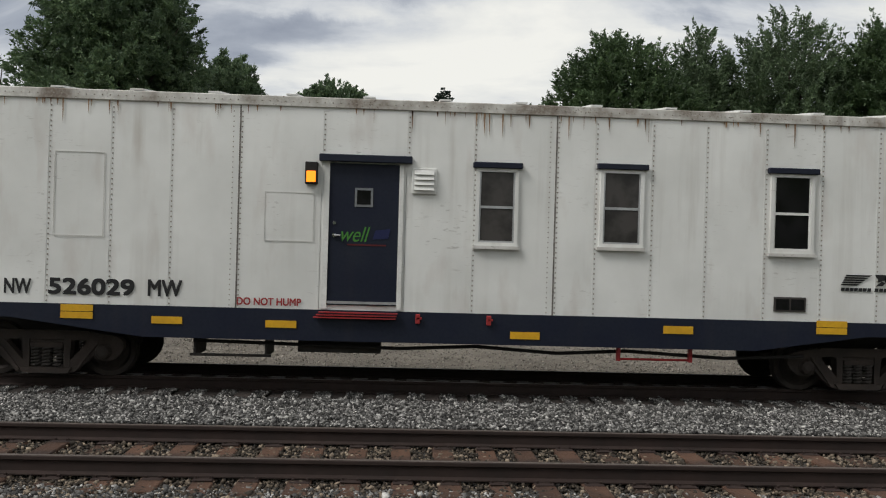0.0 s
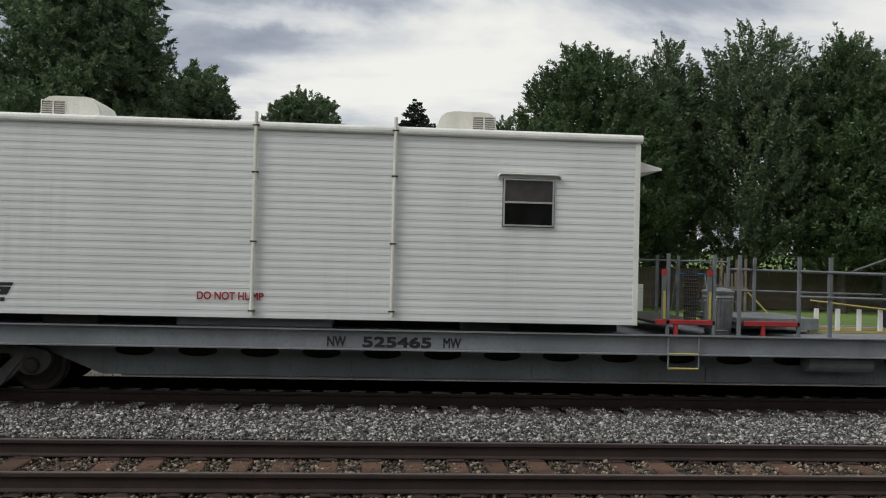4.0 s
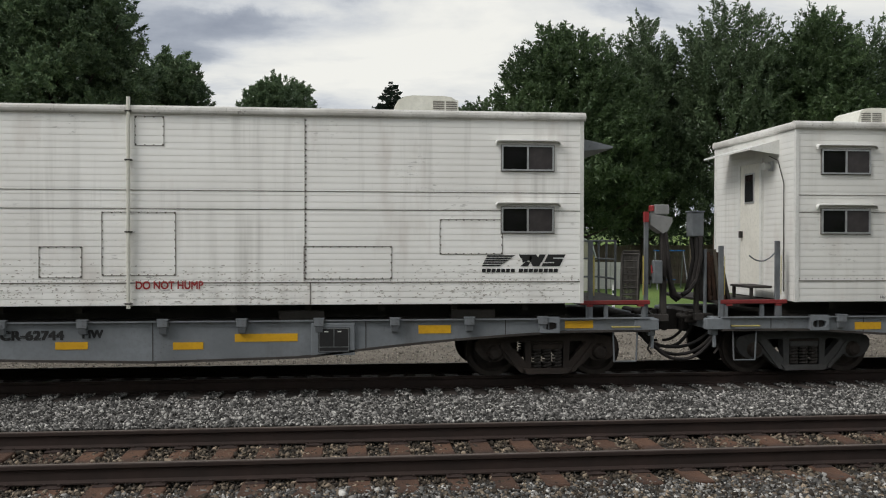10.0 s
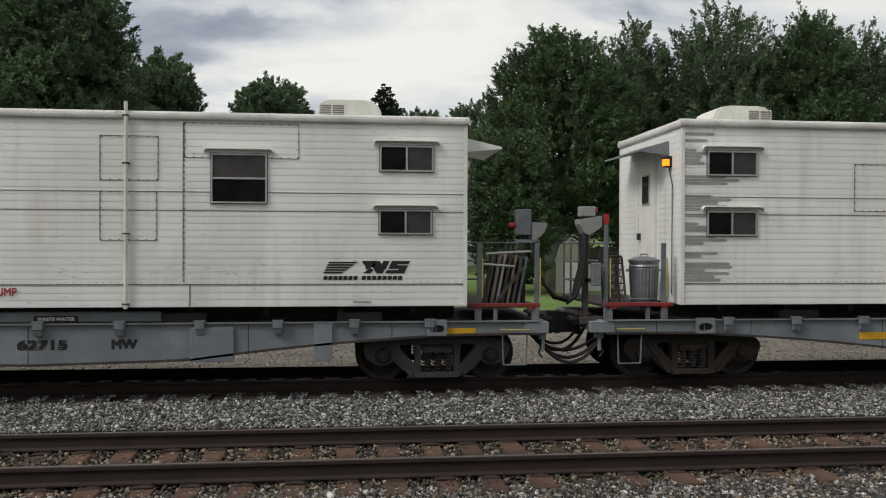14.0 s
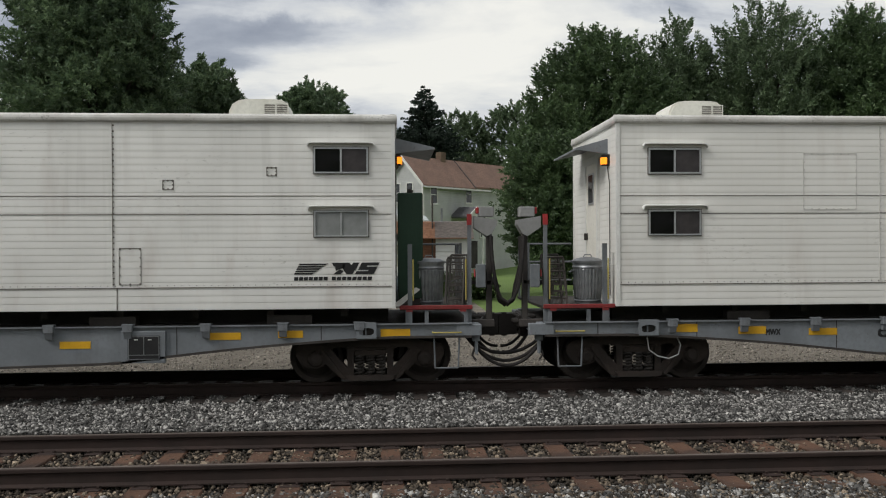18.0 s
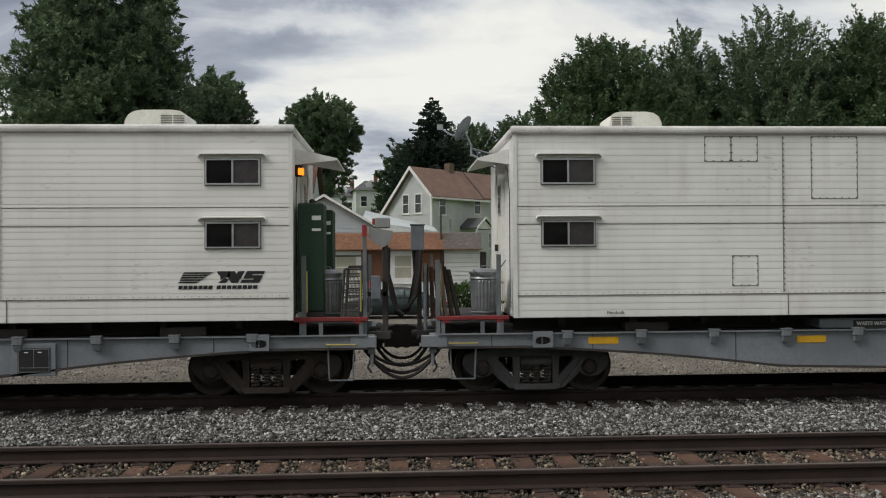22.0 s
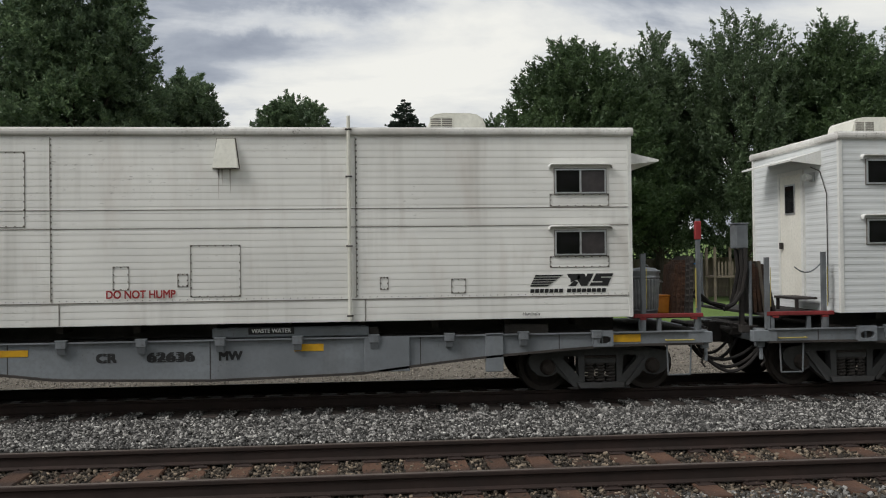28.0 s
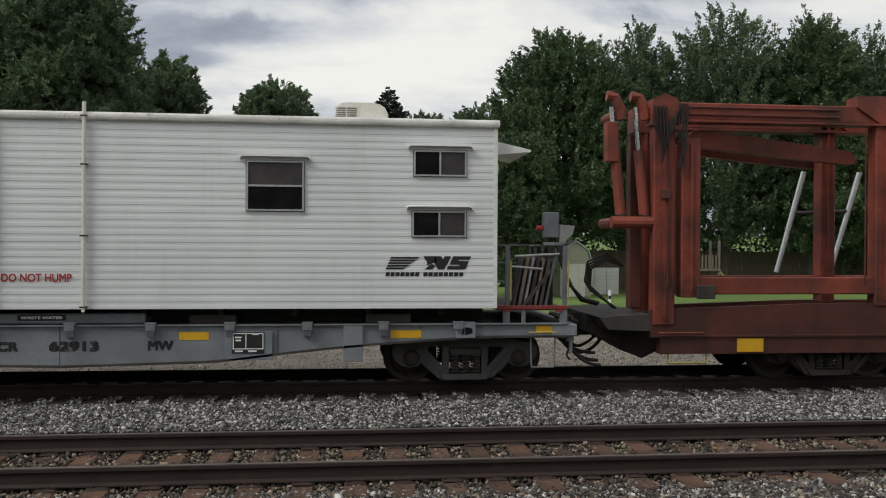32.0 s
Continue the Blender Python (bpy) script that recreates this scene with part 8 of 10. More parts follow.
    part("roof", rf, RIM_GREY, car)
    for i in range(14):
        x = -L + 0.6 + i * 1.18
        part("roof_rib", Shape().prism([(-SIDE - 0.01, zt + 0.17), (0, zt + 0.36), (SIDE, zt + 0.17), (SIDE, zt + 0.20), (0, zt + 0.39), (-SIDE - 0.01, zt + 0.20)], x - 0.1, x + 0.08, "x"), STEEL_WHITE, car)
    # ends with pressed ribs
    for s in (-1, 1):
        wave = [(s * L, zb)]
        for i in range(61):
            z = zb + (zt - zb) * i / 60
            wave.append((s * (L + 0.03 + 0.085 * abs(math.sin(math.pi * 11 * i / 60))), z))
        wave.append((s * L, zt))
        part("corrugated_end", Shape().prism(wave, -SIDE + 0.05, SIDE - 0.05), STEEL_WHITE, car, "pressed ribbed steel end")
        lad = Shape()
        for y in (-1.45, -1.05):
            lad.rod((s * (L + 0.16), y, 1.3), (s * (L + 0.16), y, 2.9), 0.02, 6)
        for i in range(4):
            lad.rod((s * (L + 0.16), -1.45, 1.5 + i * 0.42), (s * (L + 0.16), -1.05, 1.5 + i * 0.42), 0.014, 6)
        part("end_ladder", lad, TRIM_WHITE, car)
    lad = Shape()
    for x in (7.44, 7.9):
        lad.box(x - 0.025, x + 0.025, -SIDE - 0.07, -SIDE - 0.03, 1.06, 2.78)
    for i in range(5):
        lad.rod((7.44, -SIDE - 0.05, 1.12 + i * 0.41), (7.9, -SIDE - 0.05, 1.12 + i * 0.41), 0.015, 6)
    part("side_ladder", lad, TRIM_WHITE, car, "white steel side ladder")
    part("roof_grab", Shape().box(7.4, 7.85, -SIDE - 0.05, -SIDE - 0.03, 4.12, 4.145).box(7.4, 7.42, -SIDE - 0.05, -SIDE, 4.06, 4.145).box(7.83, 7.85, -SIDE - 0.05, -SIDE, 4.06, 4.145).box(7.4, 7.85, -SIDE - 0.05, -SIDE - 0.03, 4.06, 4.08), TRIM_WHITE, car)
    # sill and underframe
    part("side_sill", Shape().prism([(-L, 1.2), (-L, 0.98), (-6.9, 0.98), (-4.9, 0.72), (4.6, 0.72), (6.4, 0.98), (L, 0.98), (L, 1.2)], -SIDE - 0.005, -SIDE + 0.12), NAVY, car, "dark blue side sill")
    part("side_sill", Shape().prism([(-L, 1.2), (-L, 0.98), (-6.9, 0.98), (-4.9, 0.72), (4.6, 0.72), (6.4, 0.98), (L, 0.98), (L, 1.2)], SIDE - 0.12, SIDE), NAVY, car)
    part("centre_sill", Shape().box(-L - 0.1, L + 0.1, -0.35, 0.35, 0.68, 1.2), DARK_STEEL, car)
    for s in (-1, 1):
        bogie(car, s * 6.52)
        coupler(car, s * (L + 0.1), s, 8.9)
        st = Shape()
        for q in (-0.22, 0.22):
            st.rod((s * 7.65 + q, -SIDE + 0.02, 0.98), (s * 7.65 + q * 0.85, -SIDE + 0.02, 0.5), 0.015, 6)
        st.rod((s * 7.65 - 0.19, -SIDE + 0.02, 0.5), (s * 7.65 + 0.19, -SIDE + 0.02, 0.5), 0.015, 6)
        part("sill_step", st, YELLOW_P, car)
    ub = Shape()
    for x in (2.45, 3.6):
        ub.box(x - 0.03, x + 0.03, -1.45, -1.39, 0.5, 0.8)
    ub.rod((2.45, -1.42, 0.53), (3.6, -1.42, 0.53), 0.02, 6)
    part("red_step_bar", ub, RED_P, car, "red under-sill step")
    part("brake_pipe", Shape().tube([(-4.2, -1.3, 0.66), (-1.0, -1.3, 0.6), (0.2, -1.3, 0.66), (1.5, -1.3, 0.58), (2.6, -1.3, 0.64), (4.2, -1.3, 0.56), (5.5, -1.3, 0.62)], 0.03, 6), RUBBER, car)
    fr = Shape()
    for x in (-4.2, -3.1):
        fr.box(x, x + 0.04, -1.3, -0.6, 0.42, 0.75)
    fr.box(-4.25, -3.0, -1.32, -1.28, 0.42, 0.46).box(-4.25, -3.0, -1.32, -1.28, 0.7, 0.75).box(-2.6, -1.3, -1.2, -0.5, 0.5, 0.72)
    part("under_rack", fr, DARK_STEEL, car)
    for v in ((-6.14, -5.66, 0.98, 1.08), (-6.14, -5.66, 1.09, 1.19), (-4.78, -4.32, 0.93, 1.04), (-3.06, -2.59, 0.91, 1.02), (0.71, 1.17, 0.82, 0.93), (3.12, 3.59, 0.96, 1.08), (5.57, 6.06, 1.01, 1.11), (5.57, 6.06, 1.12, 1.22)):
        part("reflector", Shape().box(v[0], v[1], -SIDE - 0.02, -SIDE - 0.006, v[2], v[3]), YELLOW, car, "amber reflective plate")
    # door, lamp, vents
    d = part("door", Shape().box(-2.14, -1.07, -SIDE - 0.0, -SIDE + 0.04, 1.28, 3.46), NAVY, car, "dark blue steel door with small window")
    part("door_frame", Shape().box(-2.22, -2.14, -SIDE - 0.03, -SIDE + 0.05, 1.22, 3.5).box(-1.07, -1.0, -SIDE - 0.03, -SIDE + 0.05, 1.22, 3.5), TRIM_WHITE, d)
    part("door_hood", Shape().box(-2.3, -0.88, -SIDE - 0.12, -SIDE, 3.48, 3.59, 0.01), NAVY, d)
    part("door_window", Shape().box(-1.75, -1.47, -SIDE - 0.012, -SIDE, 2.8, 3.09), GALV, d)
    part("pane", Shape().box(-1.715, -1.505, -SIDE - 0.016, -SIDE - 0.012, 2.835, 3.055), GLASS, d)
    part("door_handle", Shape().rod((-2.05, -SIDE - 0.05, 2.35), (-1.95, -SIDE - 0.06, 2.35), 0.018, 8).lathe([(0.035, 0), (0.03, -0.04)], 10, (-2.05, -SIDE, 2.35), "y"), CHROME, d, "chrome lever handle")
    part("door_bolt", Shape().lathe([(0.03, 0), (0.025, -0.02)], 10, (-2.05, -SIDE, 2.54), "y"), CHROME, d)
    part("threshold", Shape().box(-2.14, -1.07, -SIDE - 0.02, -SIDE, 1.3, 1.34), ALU, d)
    lettering("door_lettering", "well", glow_free("lime_vinyl", (0.06, 0.22, 0.035)), d, -1.94, -1.5, 2.26, -SIDE - 0.004, italic=0.35, height=0.23, weight=0.004)
    part("faded_sticker", Shape().prism([(-1.46, 2.3), (-1.22, 2.32), (-1.19, 2.47), (-1.42, 2.44)], -SIDE - 0.008, -SIDE - 0.003), glow_free("blue_vinyl", (0.012, 0.017, 0.07)), d)
    part("faded_line", Shape().box(-1.85, -1.25, -SIDE - 0.006, -SIDE - 0.002, 2.2, 2.225), glow_free("dark_red_vinyl", (0.09, 0.012, 0.015)), d)
    rs = Shape()
    for z in (1.08, 1.12, 1.16):
        rs.box(-2.33 + (z - 1.08), -1.07 + (z - 1.08) * 0.3, -SIDE - 0.1, -SIDE - 0.03, z, z + 0.018)
    part("door_step", rs, RED_P, car, "red door step")
    lm = part("wall_lamp", Shape().box(-2.51, -2.32, -SIDE - 0.12, -SIDE, 3.12, 3.46, 0.01), RUBBER, car, "dark wall lamp")
    part("lens", Shape().box(-2.485, -2.345, -SIDE - 0.135, -SIDE - 0.12, 3.15, 3.32, 0.01), AMBER, lm, "lit amber lens")
    vt = part("wall_vent", Shape().box(-0.88, -0.5, -SIDE - 0.05, -SIDE, 3.02, 3.42, 0.01), STEEL_WHITE, car, "white louvred wall vent")
    for i in range(4):
        part("louvre", Shape().prism([(-SIDE - 0.055, 3.08 + i * 0.08), (-SIDE - 0.09, 3.08 + i * 0.08), (-SIDE - 0.055, 3.15 + i * 0.08)], -0.84, -0.54, "x"), TRIM_WHITE, vt)
    for x0, x1, z0, z1 in ((0.17, 0.72, 2.31, 3.4), (2.11, 2.69, 2.34, 3.44), (4.82, 5.41, 2.32, 3.46)):
        w = house_like_window(car, x0, x1, z0, z1, x0 > 4)
    lv = part("low_vent", Shape().box(4.87, 5.38, -SIDE - 0.02, -SIDE, 1.35, 1.58), DARK_STEEL, car, "dark low wall vent")
    for x in (4.9, 5.14):
        part("grille", Shape().box(x, x + 0.21, -SIDE - 0.026, -SIDE - 0.021, 1.38, 1.55), GLASS, lv)
    for v in ((-6.29, -5.54, 2.23, 3.51), (-3.12, -2.37, 2.24, 2.99)):
        s = Shape()
        outline(s, *v, -SIDE - 0.016, 0.009)
        part("plated_opening", s, RIM_GREY, car)
    for text, x0, x1, z0, h in (("NW", -6.98, -6.59, 1.34, 0.22), ("526029", -6.32, -5.06, 1.35, 0.23), ("MW", -4.84, -4.34, 1.35, 0.24)):
        lettering("car_lettering", text, BLACK_T, car, x0, x1, z0, -SIDE - 0.014, height=h)
    lettering("hump_lettering", "DO NOT HUMP", RED_T, car, -3.5, -2.53, 1.25, -SIDE - 0.014, height=0.11)
    logo(car, 5.94, 7.1, 1.7, 1.97, -SIDE - 0.012)
    part("junction_box", Shape().box(8.22, 8.42, -0.9, -0.6, 3.62, 3.98, 0.01), TRIM_WHITE, car, "white junction box on the end")
    part("end_cable", Shape().tube([(8.32, -0.75, 3.62), (8.5, -0.8, 3.3), (8.72, -0.85, 2.9), (8.6, -0.9, 2.4), (8.35, -0.95, 1.9), (8.28, -1.0, 1.4), (8.45, -1.0, 0.9), (8.85, -0.95, 0.55)], 0.03, 7), RUBBER, car, "thick black end cable")


def glow_free(name, c):
    return surface(name, c, tuple(v * 0.85 for v in c), 0.4, 0, 20, 2.0, 0.0)


def house_like_window(car, x0, x1, z0, z1, bright):
    t = 0.055
    s = Shape().box(x0 - t, x0, -SIDE - 0.05, -SIDE, z0 - t, z1 + t).box(x1, x1 + t, -SIDE - 0.05, -SIDE, z0 - t, z1 + t).box(x0, x1, -SIDE - 0.05, -SIDE, z1, z1 + t).box(x0, x1, -SIDE - 0.05, -SIDE, z0 - t, z0)
    f = part("window", s, STEEL_WHITE, car, "white framed sash window")
    m = TRIM_WHITE if bright else ALU
    zm = (z0 + z1) / 2
    u = 0.025
    part("sash", Shape().box(x0, x0 + u, -SIDE - 0.035, -SIDE, z0, z1).box(x1 - u, x1, -SIDE - 0.035, -SIDE, z0, z1).box(x0 + u, x1 - u, -SIDE - 0.035, -SIDE, zm - 0.02, zm + 0.02).box(x0 + u, x1 - u, -SIDE - 0.035, -SIDE, z0, z0 + u), m, f)
    for a, b in ((z0 + u, zm - 0.02), (zm + 0.02, z1)):
        part("pane", Shape().box(x0 + u, x1 - u, -SIDE - 0.02, -SIDE - 0.012, a, b), GLASS if bright else SCREEN, f)
    part("sill", Shape().box(x0 - t - 0.03, x1 + t + 0.03, -SIDE - 0.08, -SIDE, z0 - t - 0.05, z0 - t), RIM_GREY, f)
    part("hood", Shape().box(x0 - 0.11, x1 + 0.11, -SIDE - 0.1, -SIDE, z1 + t, z1 + t + 0.09, 0.012), NAVY, f, "dark blue window hood")
    return f


def pierced_web(x0, x1, z0, z1, hx, hz, y0, y1, n=20):
    """A plate with an oval hole through it."""
    cx, cz = (x0 + x1) / 2, (z0 + z1) / 2
    vs, fs = [], []
    turn = math.atan2(z1 - z0, x1 - x0)
    corners = [int((a / (2 * math.pi)) * n) % n for a in (turn, math.pi - turn, math.pi + turn, 2 * math.pi - turn)]
    for y in (y0, y1):
        for ring in (0, 1):
            for k in range(n):
                a = 2 * math.pi * (k + 0.5) / n
                c, s = math.cos(a), math.sin(a)
                if not ring and k in corners:
                    vs.append((x1 if c > 0 else x0, y, z1 if s > 0 else z0))
                    continue
                if ring:
                    vs.append((cx + hx * c, y, cz + hz * s))
                else:
                    q = 1 / max(abs(c) / ((x1 - x0) / 2), abs(s) / ((z1 - z0) / 2))
                    vs.append((cx + q * c, y, cz + q * s))
    for k in range(n):
        j = (k + 1) % n
        fs += [(k, j, n + j, n + k), (2 * n + k, 3 * n + k, 3 * n + j, 2 * n + j), (n + k, n + j, 3 * n + j, 3 * n + k)]
    return Shape().add(vs, fs)


def chain(p, q, sag, n=12):
    s = Shape()
    pts = arc_points(p, q, sag, n)
    for i, (a, b) in enumerate(zip(pts, pts[1:])):
        d = (b - a).normalized()
        side = d.cross(Vector((0, 1, 0) if i % 2 else (0, 0, 1))).normalized() * 0.03
        m = [a - d * 0.008, a + d * 0.008 + side, b - d * 0.008 + side, b + d * 0.008, b - d * 0.008 - side, a + d * 0.008 - side, a - d * 0.008]
        s.tube(m, 0.0115, 5)
    return s


def long_flat(xc):
    """Long grey flat car with a short trailer, an open deck with railings, and room for a generator."""
    car = rides(thing("power_flat_car", xc, YF, 0, "long grey flat car carrying a white trailer and railed deck", "railway car"), xc)
    half = 11.75
    for s in (-1, 1):
        y0, y1 = (-1.45, -1.38) if s < 0 else (1.38, 1.45)
        sd = part("side_sill", Shape().box(-half, 6.14, y0, y1, 0.80, 1.08), GREY_STEEL, car, "grey channel side sill")
        for z in (0.78, 1.08):
            part("flange", Shape().box(-half, 6.14, y0 - (0.07 if s < 0 else 0), y1 + (0 if s < 0 else 0.07), z, z + 0.02), GREY_STEEL, sd)
        sh = part("shallow_sill", Shape().box(6.15, half, y0 + 0.02, y1 - 0.004, 0.76, 0.98), GREY_STEEL, car, "shallow grey sill over the bogie")
        for z in (0.74, 0.98):
            part("flange", Shape().box(6.15, half, y0 - (0.05 if s < 0 else 0), y1 + (0 if s < 0 else 0.05), z, z + 0.02), GREY_STEEL, sh)
        part("deck_edge_plate", Shape().box(6.15, half, y0 + 0.05, y1 - 0.01, 1.0, 1.085), DARK_STEEL, sh)
        part("brake_rod", Shape().rod((6.1, y0 - 0.04, 0.655), (10.9, y0 - 0.04, 0.655), 0.014, 6).box(8.2, 8.26, y0 - 0.05, y0, 0.64, 0.76).box(9.75, 9.81, y0 - 0.05, y0, 0.64, 0.76), RAIL_GREY, sh, "thin grey brake rod")
    part("deck", Shape().box(-half, half, -1.38, 1.38, 1.05, 1.09), GREY_STEEL, car, "grey steel deck")
    for s, y in ((-1, -0.85), (1, 0.85)):
        for i in range(16):
            x = -8.33 + i * 0.98
            part("web_plate", pierced_web(x, x + 0.98, 0.53, 0.8, 0.31, 0.095, y - 0.01, y + 0.01), GREY_STEEL, car)
            part("lower_web", Shape().box(x + 0.003, x + 0.977, y - 0.01, y + 0.01, 0.275, 0.529), GREY_STEEL, car)
        part("bottom_chord", Shape().box(-8.0, 7.2, y - 0.14, y + 0.1, 0.262, 0.28), GREY_STEEL, car)
        for a, b in ((-8.33, -9.3), (7.35, 8.25)):
            part("web_end", Shape().prism([(a, 0.8), (a, 0.275), (b, 0.68), (b, 0.8)], y - 0.012, y + 0.012), GREY_STEEL, car)
    part("core_sill", Shape().box(-8.2, 7.2, -0.7, 0.7, 0.32, 1.05).box(-half + 0.2, half - 0.2, -0.29, 0.29, 0.7, 1.05), DARK_STEEL, car)
    for i in range(-9, 10):
        part("cross_bearer", Shape().box(i * 1.2 - 0.03, i * 1.2 + 0.03, -1.38, 1.38, 0.8, 1.04), DARK_STEEL, car)
    part("air_tank", Shape().lathe([(0.02, -0.6), (0.16, -0.55), (0.17, 0.55), (0.02, 0.6)], 14, (3.6, -1.13, 0.66), "x"), GREY_STEEL, car)
    part("air_tank", Shape().lathe([(0.02, -0.45), (0.13, -0.4), (0.13, 0.4), (0.02, 0.45)], 14, (5.3, -1.13, 0.64), "x"), GREY_STEEL, car)
    bogie(car, -10.22, 1.8, FOOT_STEEL)
    bogie(car, 9.74, 1.9)
    for s in (-1, 1):
        part("end_sill", Shape().box(s * half - 0.1, s * half + 0.1, -1.4, 1.4, 0.74, 1.08, 0.015), GREY_STEEL, car)
        coupler(car, s * (half + 0.05), s, 12.43)
        a = s * 11.35
        st = Shape()
        for q in (-0.2, 0.2):
            st.rod((a + q, -1.42, 0.78), (a + q * 0.9, -1.42, 0.34), 0.015, 6)
        st.rod((a - 0.18, -1.42, 0.34), (a + 0.18, -1.42, 0.34), 0.015, 6)
        part("sill_step", st, YELLOW_P, car)
    ld = Shape()
    for x in (0.6, 1.1):
        ld.rod((x, -1.5, 1.06), (x, -1.5, 0.56), 0.015, 6)
    part("side_step", ld, RAIL_GREY, car)
    part("side_step_rung", Shape().rod((0.6, -1.5, 0.57), (1.1, -1.5, 0.57), 0.017, 6).rod((0.6, -1.5, 0.8), (1.1, -1.5, 0.8), 0.017, 6), YELLOW_P, car, "yellow step rungs")
    part("reflector", Shape().box(6.5, 6.96, -1.445, -1.434, 0.82, 0.94), YELLOW, car, "amber reflective plate")
    st = part("stencil_panel", Shape().box(6.17, 6.44, -1.46, -1.45, 0.78, 0.97), BLACK_T, car)
    for i in range(2):
        part("stencil_bar", Shape().box(6.22 + i * 0.11, 6.29 + i * 0.11, -1.464, -1.461, 0.83, 0.86), WHITE_T, st)
    for text, x0, x1 in (("NW", -4.78, -4.5), ("525465", -4.23, -3.18), ("MW", -2.98, -2.71)):
        lettering("car_lettering", text, BLACK_T, car, x0, x1, 0.83, -1.452, height=0.15)
    # trailer
    o, L, zb, zt = -5.51, 5.56, 1.25, 4.175
    sh = part("trailer_shell", ribbed_shell(L, zb, zt, 0.112, 0.0046), SIDING_NEW, car, "white ribbed aluminium siding")
    sh.location.x = o
    for s in (-1, 1):
        for q in (-1, 1):
            x = o + s * L
            part("corner_trim", Shape().box(x - 0.05 * (s > 0) - 0.014, x + 0.05 * (s < 0) + 0.014, q * SIDE - (0.014 if q < 0 else 0.05), q * SIDE + (0.05 if q < 0 else 0.014), zb, zt), TRIM_WHITE, car)
    pr = [(0.0, -0.075), (0.03, -0.075), (0.05, -0.05), (0.056, -0.015), (0.05, 0.02), (0.03, 0.045), (0.0, 0.055), (-0.06, 0.055), (-0.06, 0.03), (0.0, 0.02)]
    for q in (-1, 1):
        part("roof_rim", Shape().prism([(q * (SIDE + u), zt + 0.02 + v) for u, v in pr], o - L - 0.04, o + L + 0.04, "x"), TRIM_WHITE, car, "rounded white roof edging")
    for s in (-1, 1):
        part("roof_rim", Shape().prism([(o + s * (L + u * 0.9), zt + 0.02 + v) for u, v in pr], -SIDE - 0.03, SIDE + 0.03, "y"), TRIM_WHITE, car)
    part("roof_sheet", Shape().add([(o - L, -SIDE, zt + 0.03), (o + L, -SIDE, zt + 0.03), (o + L, 0, zt + 0.09), (o - L, 0, zt + 0.09), (o - L, SIDE, zt + 0.03), (o + L, SIDE, zt + 0.03)], [(0, 1, 2, 3), (3, 2, 5, 4)]), TRIM_WHITE, car)
    for y in (-0.75, 0.75):
        part("trailer_beam", Shape().box(o - L + 0.1, o + L - 0.1, y - 0.08, y + 0.08, 1.09, 1.25), DARK_STEEL, car)
    for i, x in enumerate((-3.2, 0.0, 3.2)):
        part("trailer_block", Shape().box(o + x - 0.4, o + x + 0.4, -1.25, -0.9, 1.09, 1.24), DARK_STEEL, car)
    part("waste_tank", Shape().box(o - 1.6, o + 0.8, -1.3, -0.6, 1.09, 1.24, 0.02), GREY_STEEL, car)
    window(car, o - 5.2, o - 4.4, 2.74, 3.13, CURTAIN)
    window(car, o + 3.4, o + 4.2, 2.76, 3.5, CURTAIN)
    vent_pipe(car, o - 0.42, 1.29, 4.39)
    vent_pipe(car, o + 1.7, 1.32, 4.38)
    air_conditioner(car, o - 4.08, o - 3.07, flip=False)
    air_conditioner(car, o + 2.42, o + 3.45, flip=True)
    logo(car, o - 5.26, o - 4.02, 1.43, 1.71)
    lettering("hump_lettering", "DO NOT HUMP", RED_T, car, o - 1.24, o - 0.25, 1.52, -SIDE - 0.012, height=0.115)
    end_wall(car, 1, L + o, False, 0.55)
    end_wall(car, -1, L - o, False, 0.55)
    end_platform(car, -1, "S", 11.12, 11.9)
    # open deck: railings
    posts = (0.61, 1.37, 1.79, 2.79, 3.32)
    for x in posts:
        part("rail_post", Shape().box(x - 0.025, x + 0.025, -1.42, -1.37, 1.08, 2.4), RAIL_GREY, car, "grey railing post")
        part("rail_post", Shape().box(x - 0.025, x + 0.025, 1.37, 1.42, 1.08, 2.4), RAIL_GREY, car)
    for x in (4.85, 6.42, 8.16, 9.91):
        top = {4.85: 2.14, 6.42: 2.5}.get(x, 2.04)
        part("rail_post", Shape().rod((x, -1.42, 1.0), (x, -1.42, top), 0.026, 8), RAIL_GREY, car, "grey tubular railing post")
        part("rail_post", Shape().rod((x, 1.42, 1.0), (x, 1.42, top), 0.026, 8), RAIL_GREY, car)
    for y in (-1.42, 1.42):
        part("top_rail", Shape().tube([(2.79, y, 2.16), (4.85, y, 2.14), (6.36, y, 2.14)], 0.024, 8), RAIL_GREY, car)
        part("mid_rail", Shape().tube([(2.79, y, 1.75), (6.36, y, 1.72)], 0.022, 8), RAIL_GREY, car)
        part("top_rail", Shape().tube([(5.35, y, 2.18), (5.9, y, 2.38), (6.25, y, 2.52), (6.38, y, 2.5), (6.42, y, 2.4)], 0.024, 8), RAIL_GREY, car, "bent grey handrail")
        part("mid_rail", Shape().tube([(6.42, y, 1.55), (9.91, y, 1.55)], 0.022, 8), RAIL_GREY, car)
        part("top_rail", Shape().tube([(6.42, y, 2.02), (9.91, y, 2.02)], 0.022, 8), RAIL_GREY, car)
        part("top_rail", Shape().tube([(9.91, y, 2.0), (9.95, y, 2.28), (10.1, y, 2.36), (10.5, y, 2.2), (11.0, y, 1.98), (11.6, y, 1.95)], 0.024, 8), RAIL_GREY, car)
        part("mid_rail", Shape().tube([(9.91, y, 1.52), (11.0, y, 1.5)], 0.022, 8), RAIL_GREY, car)
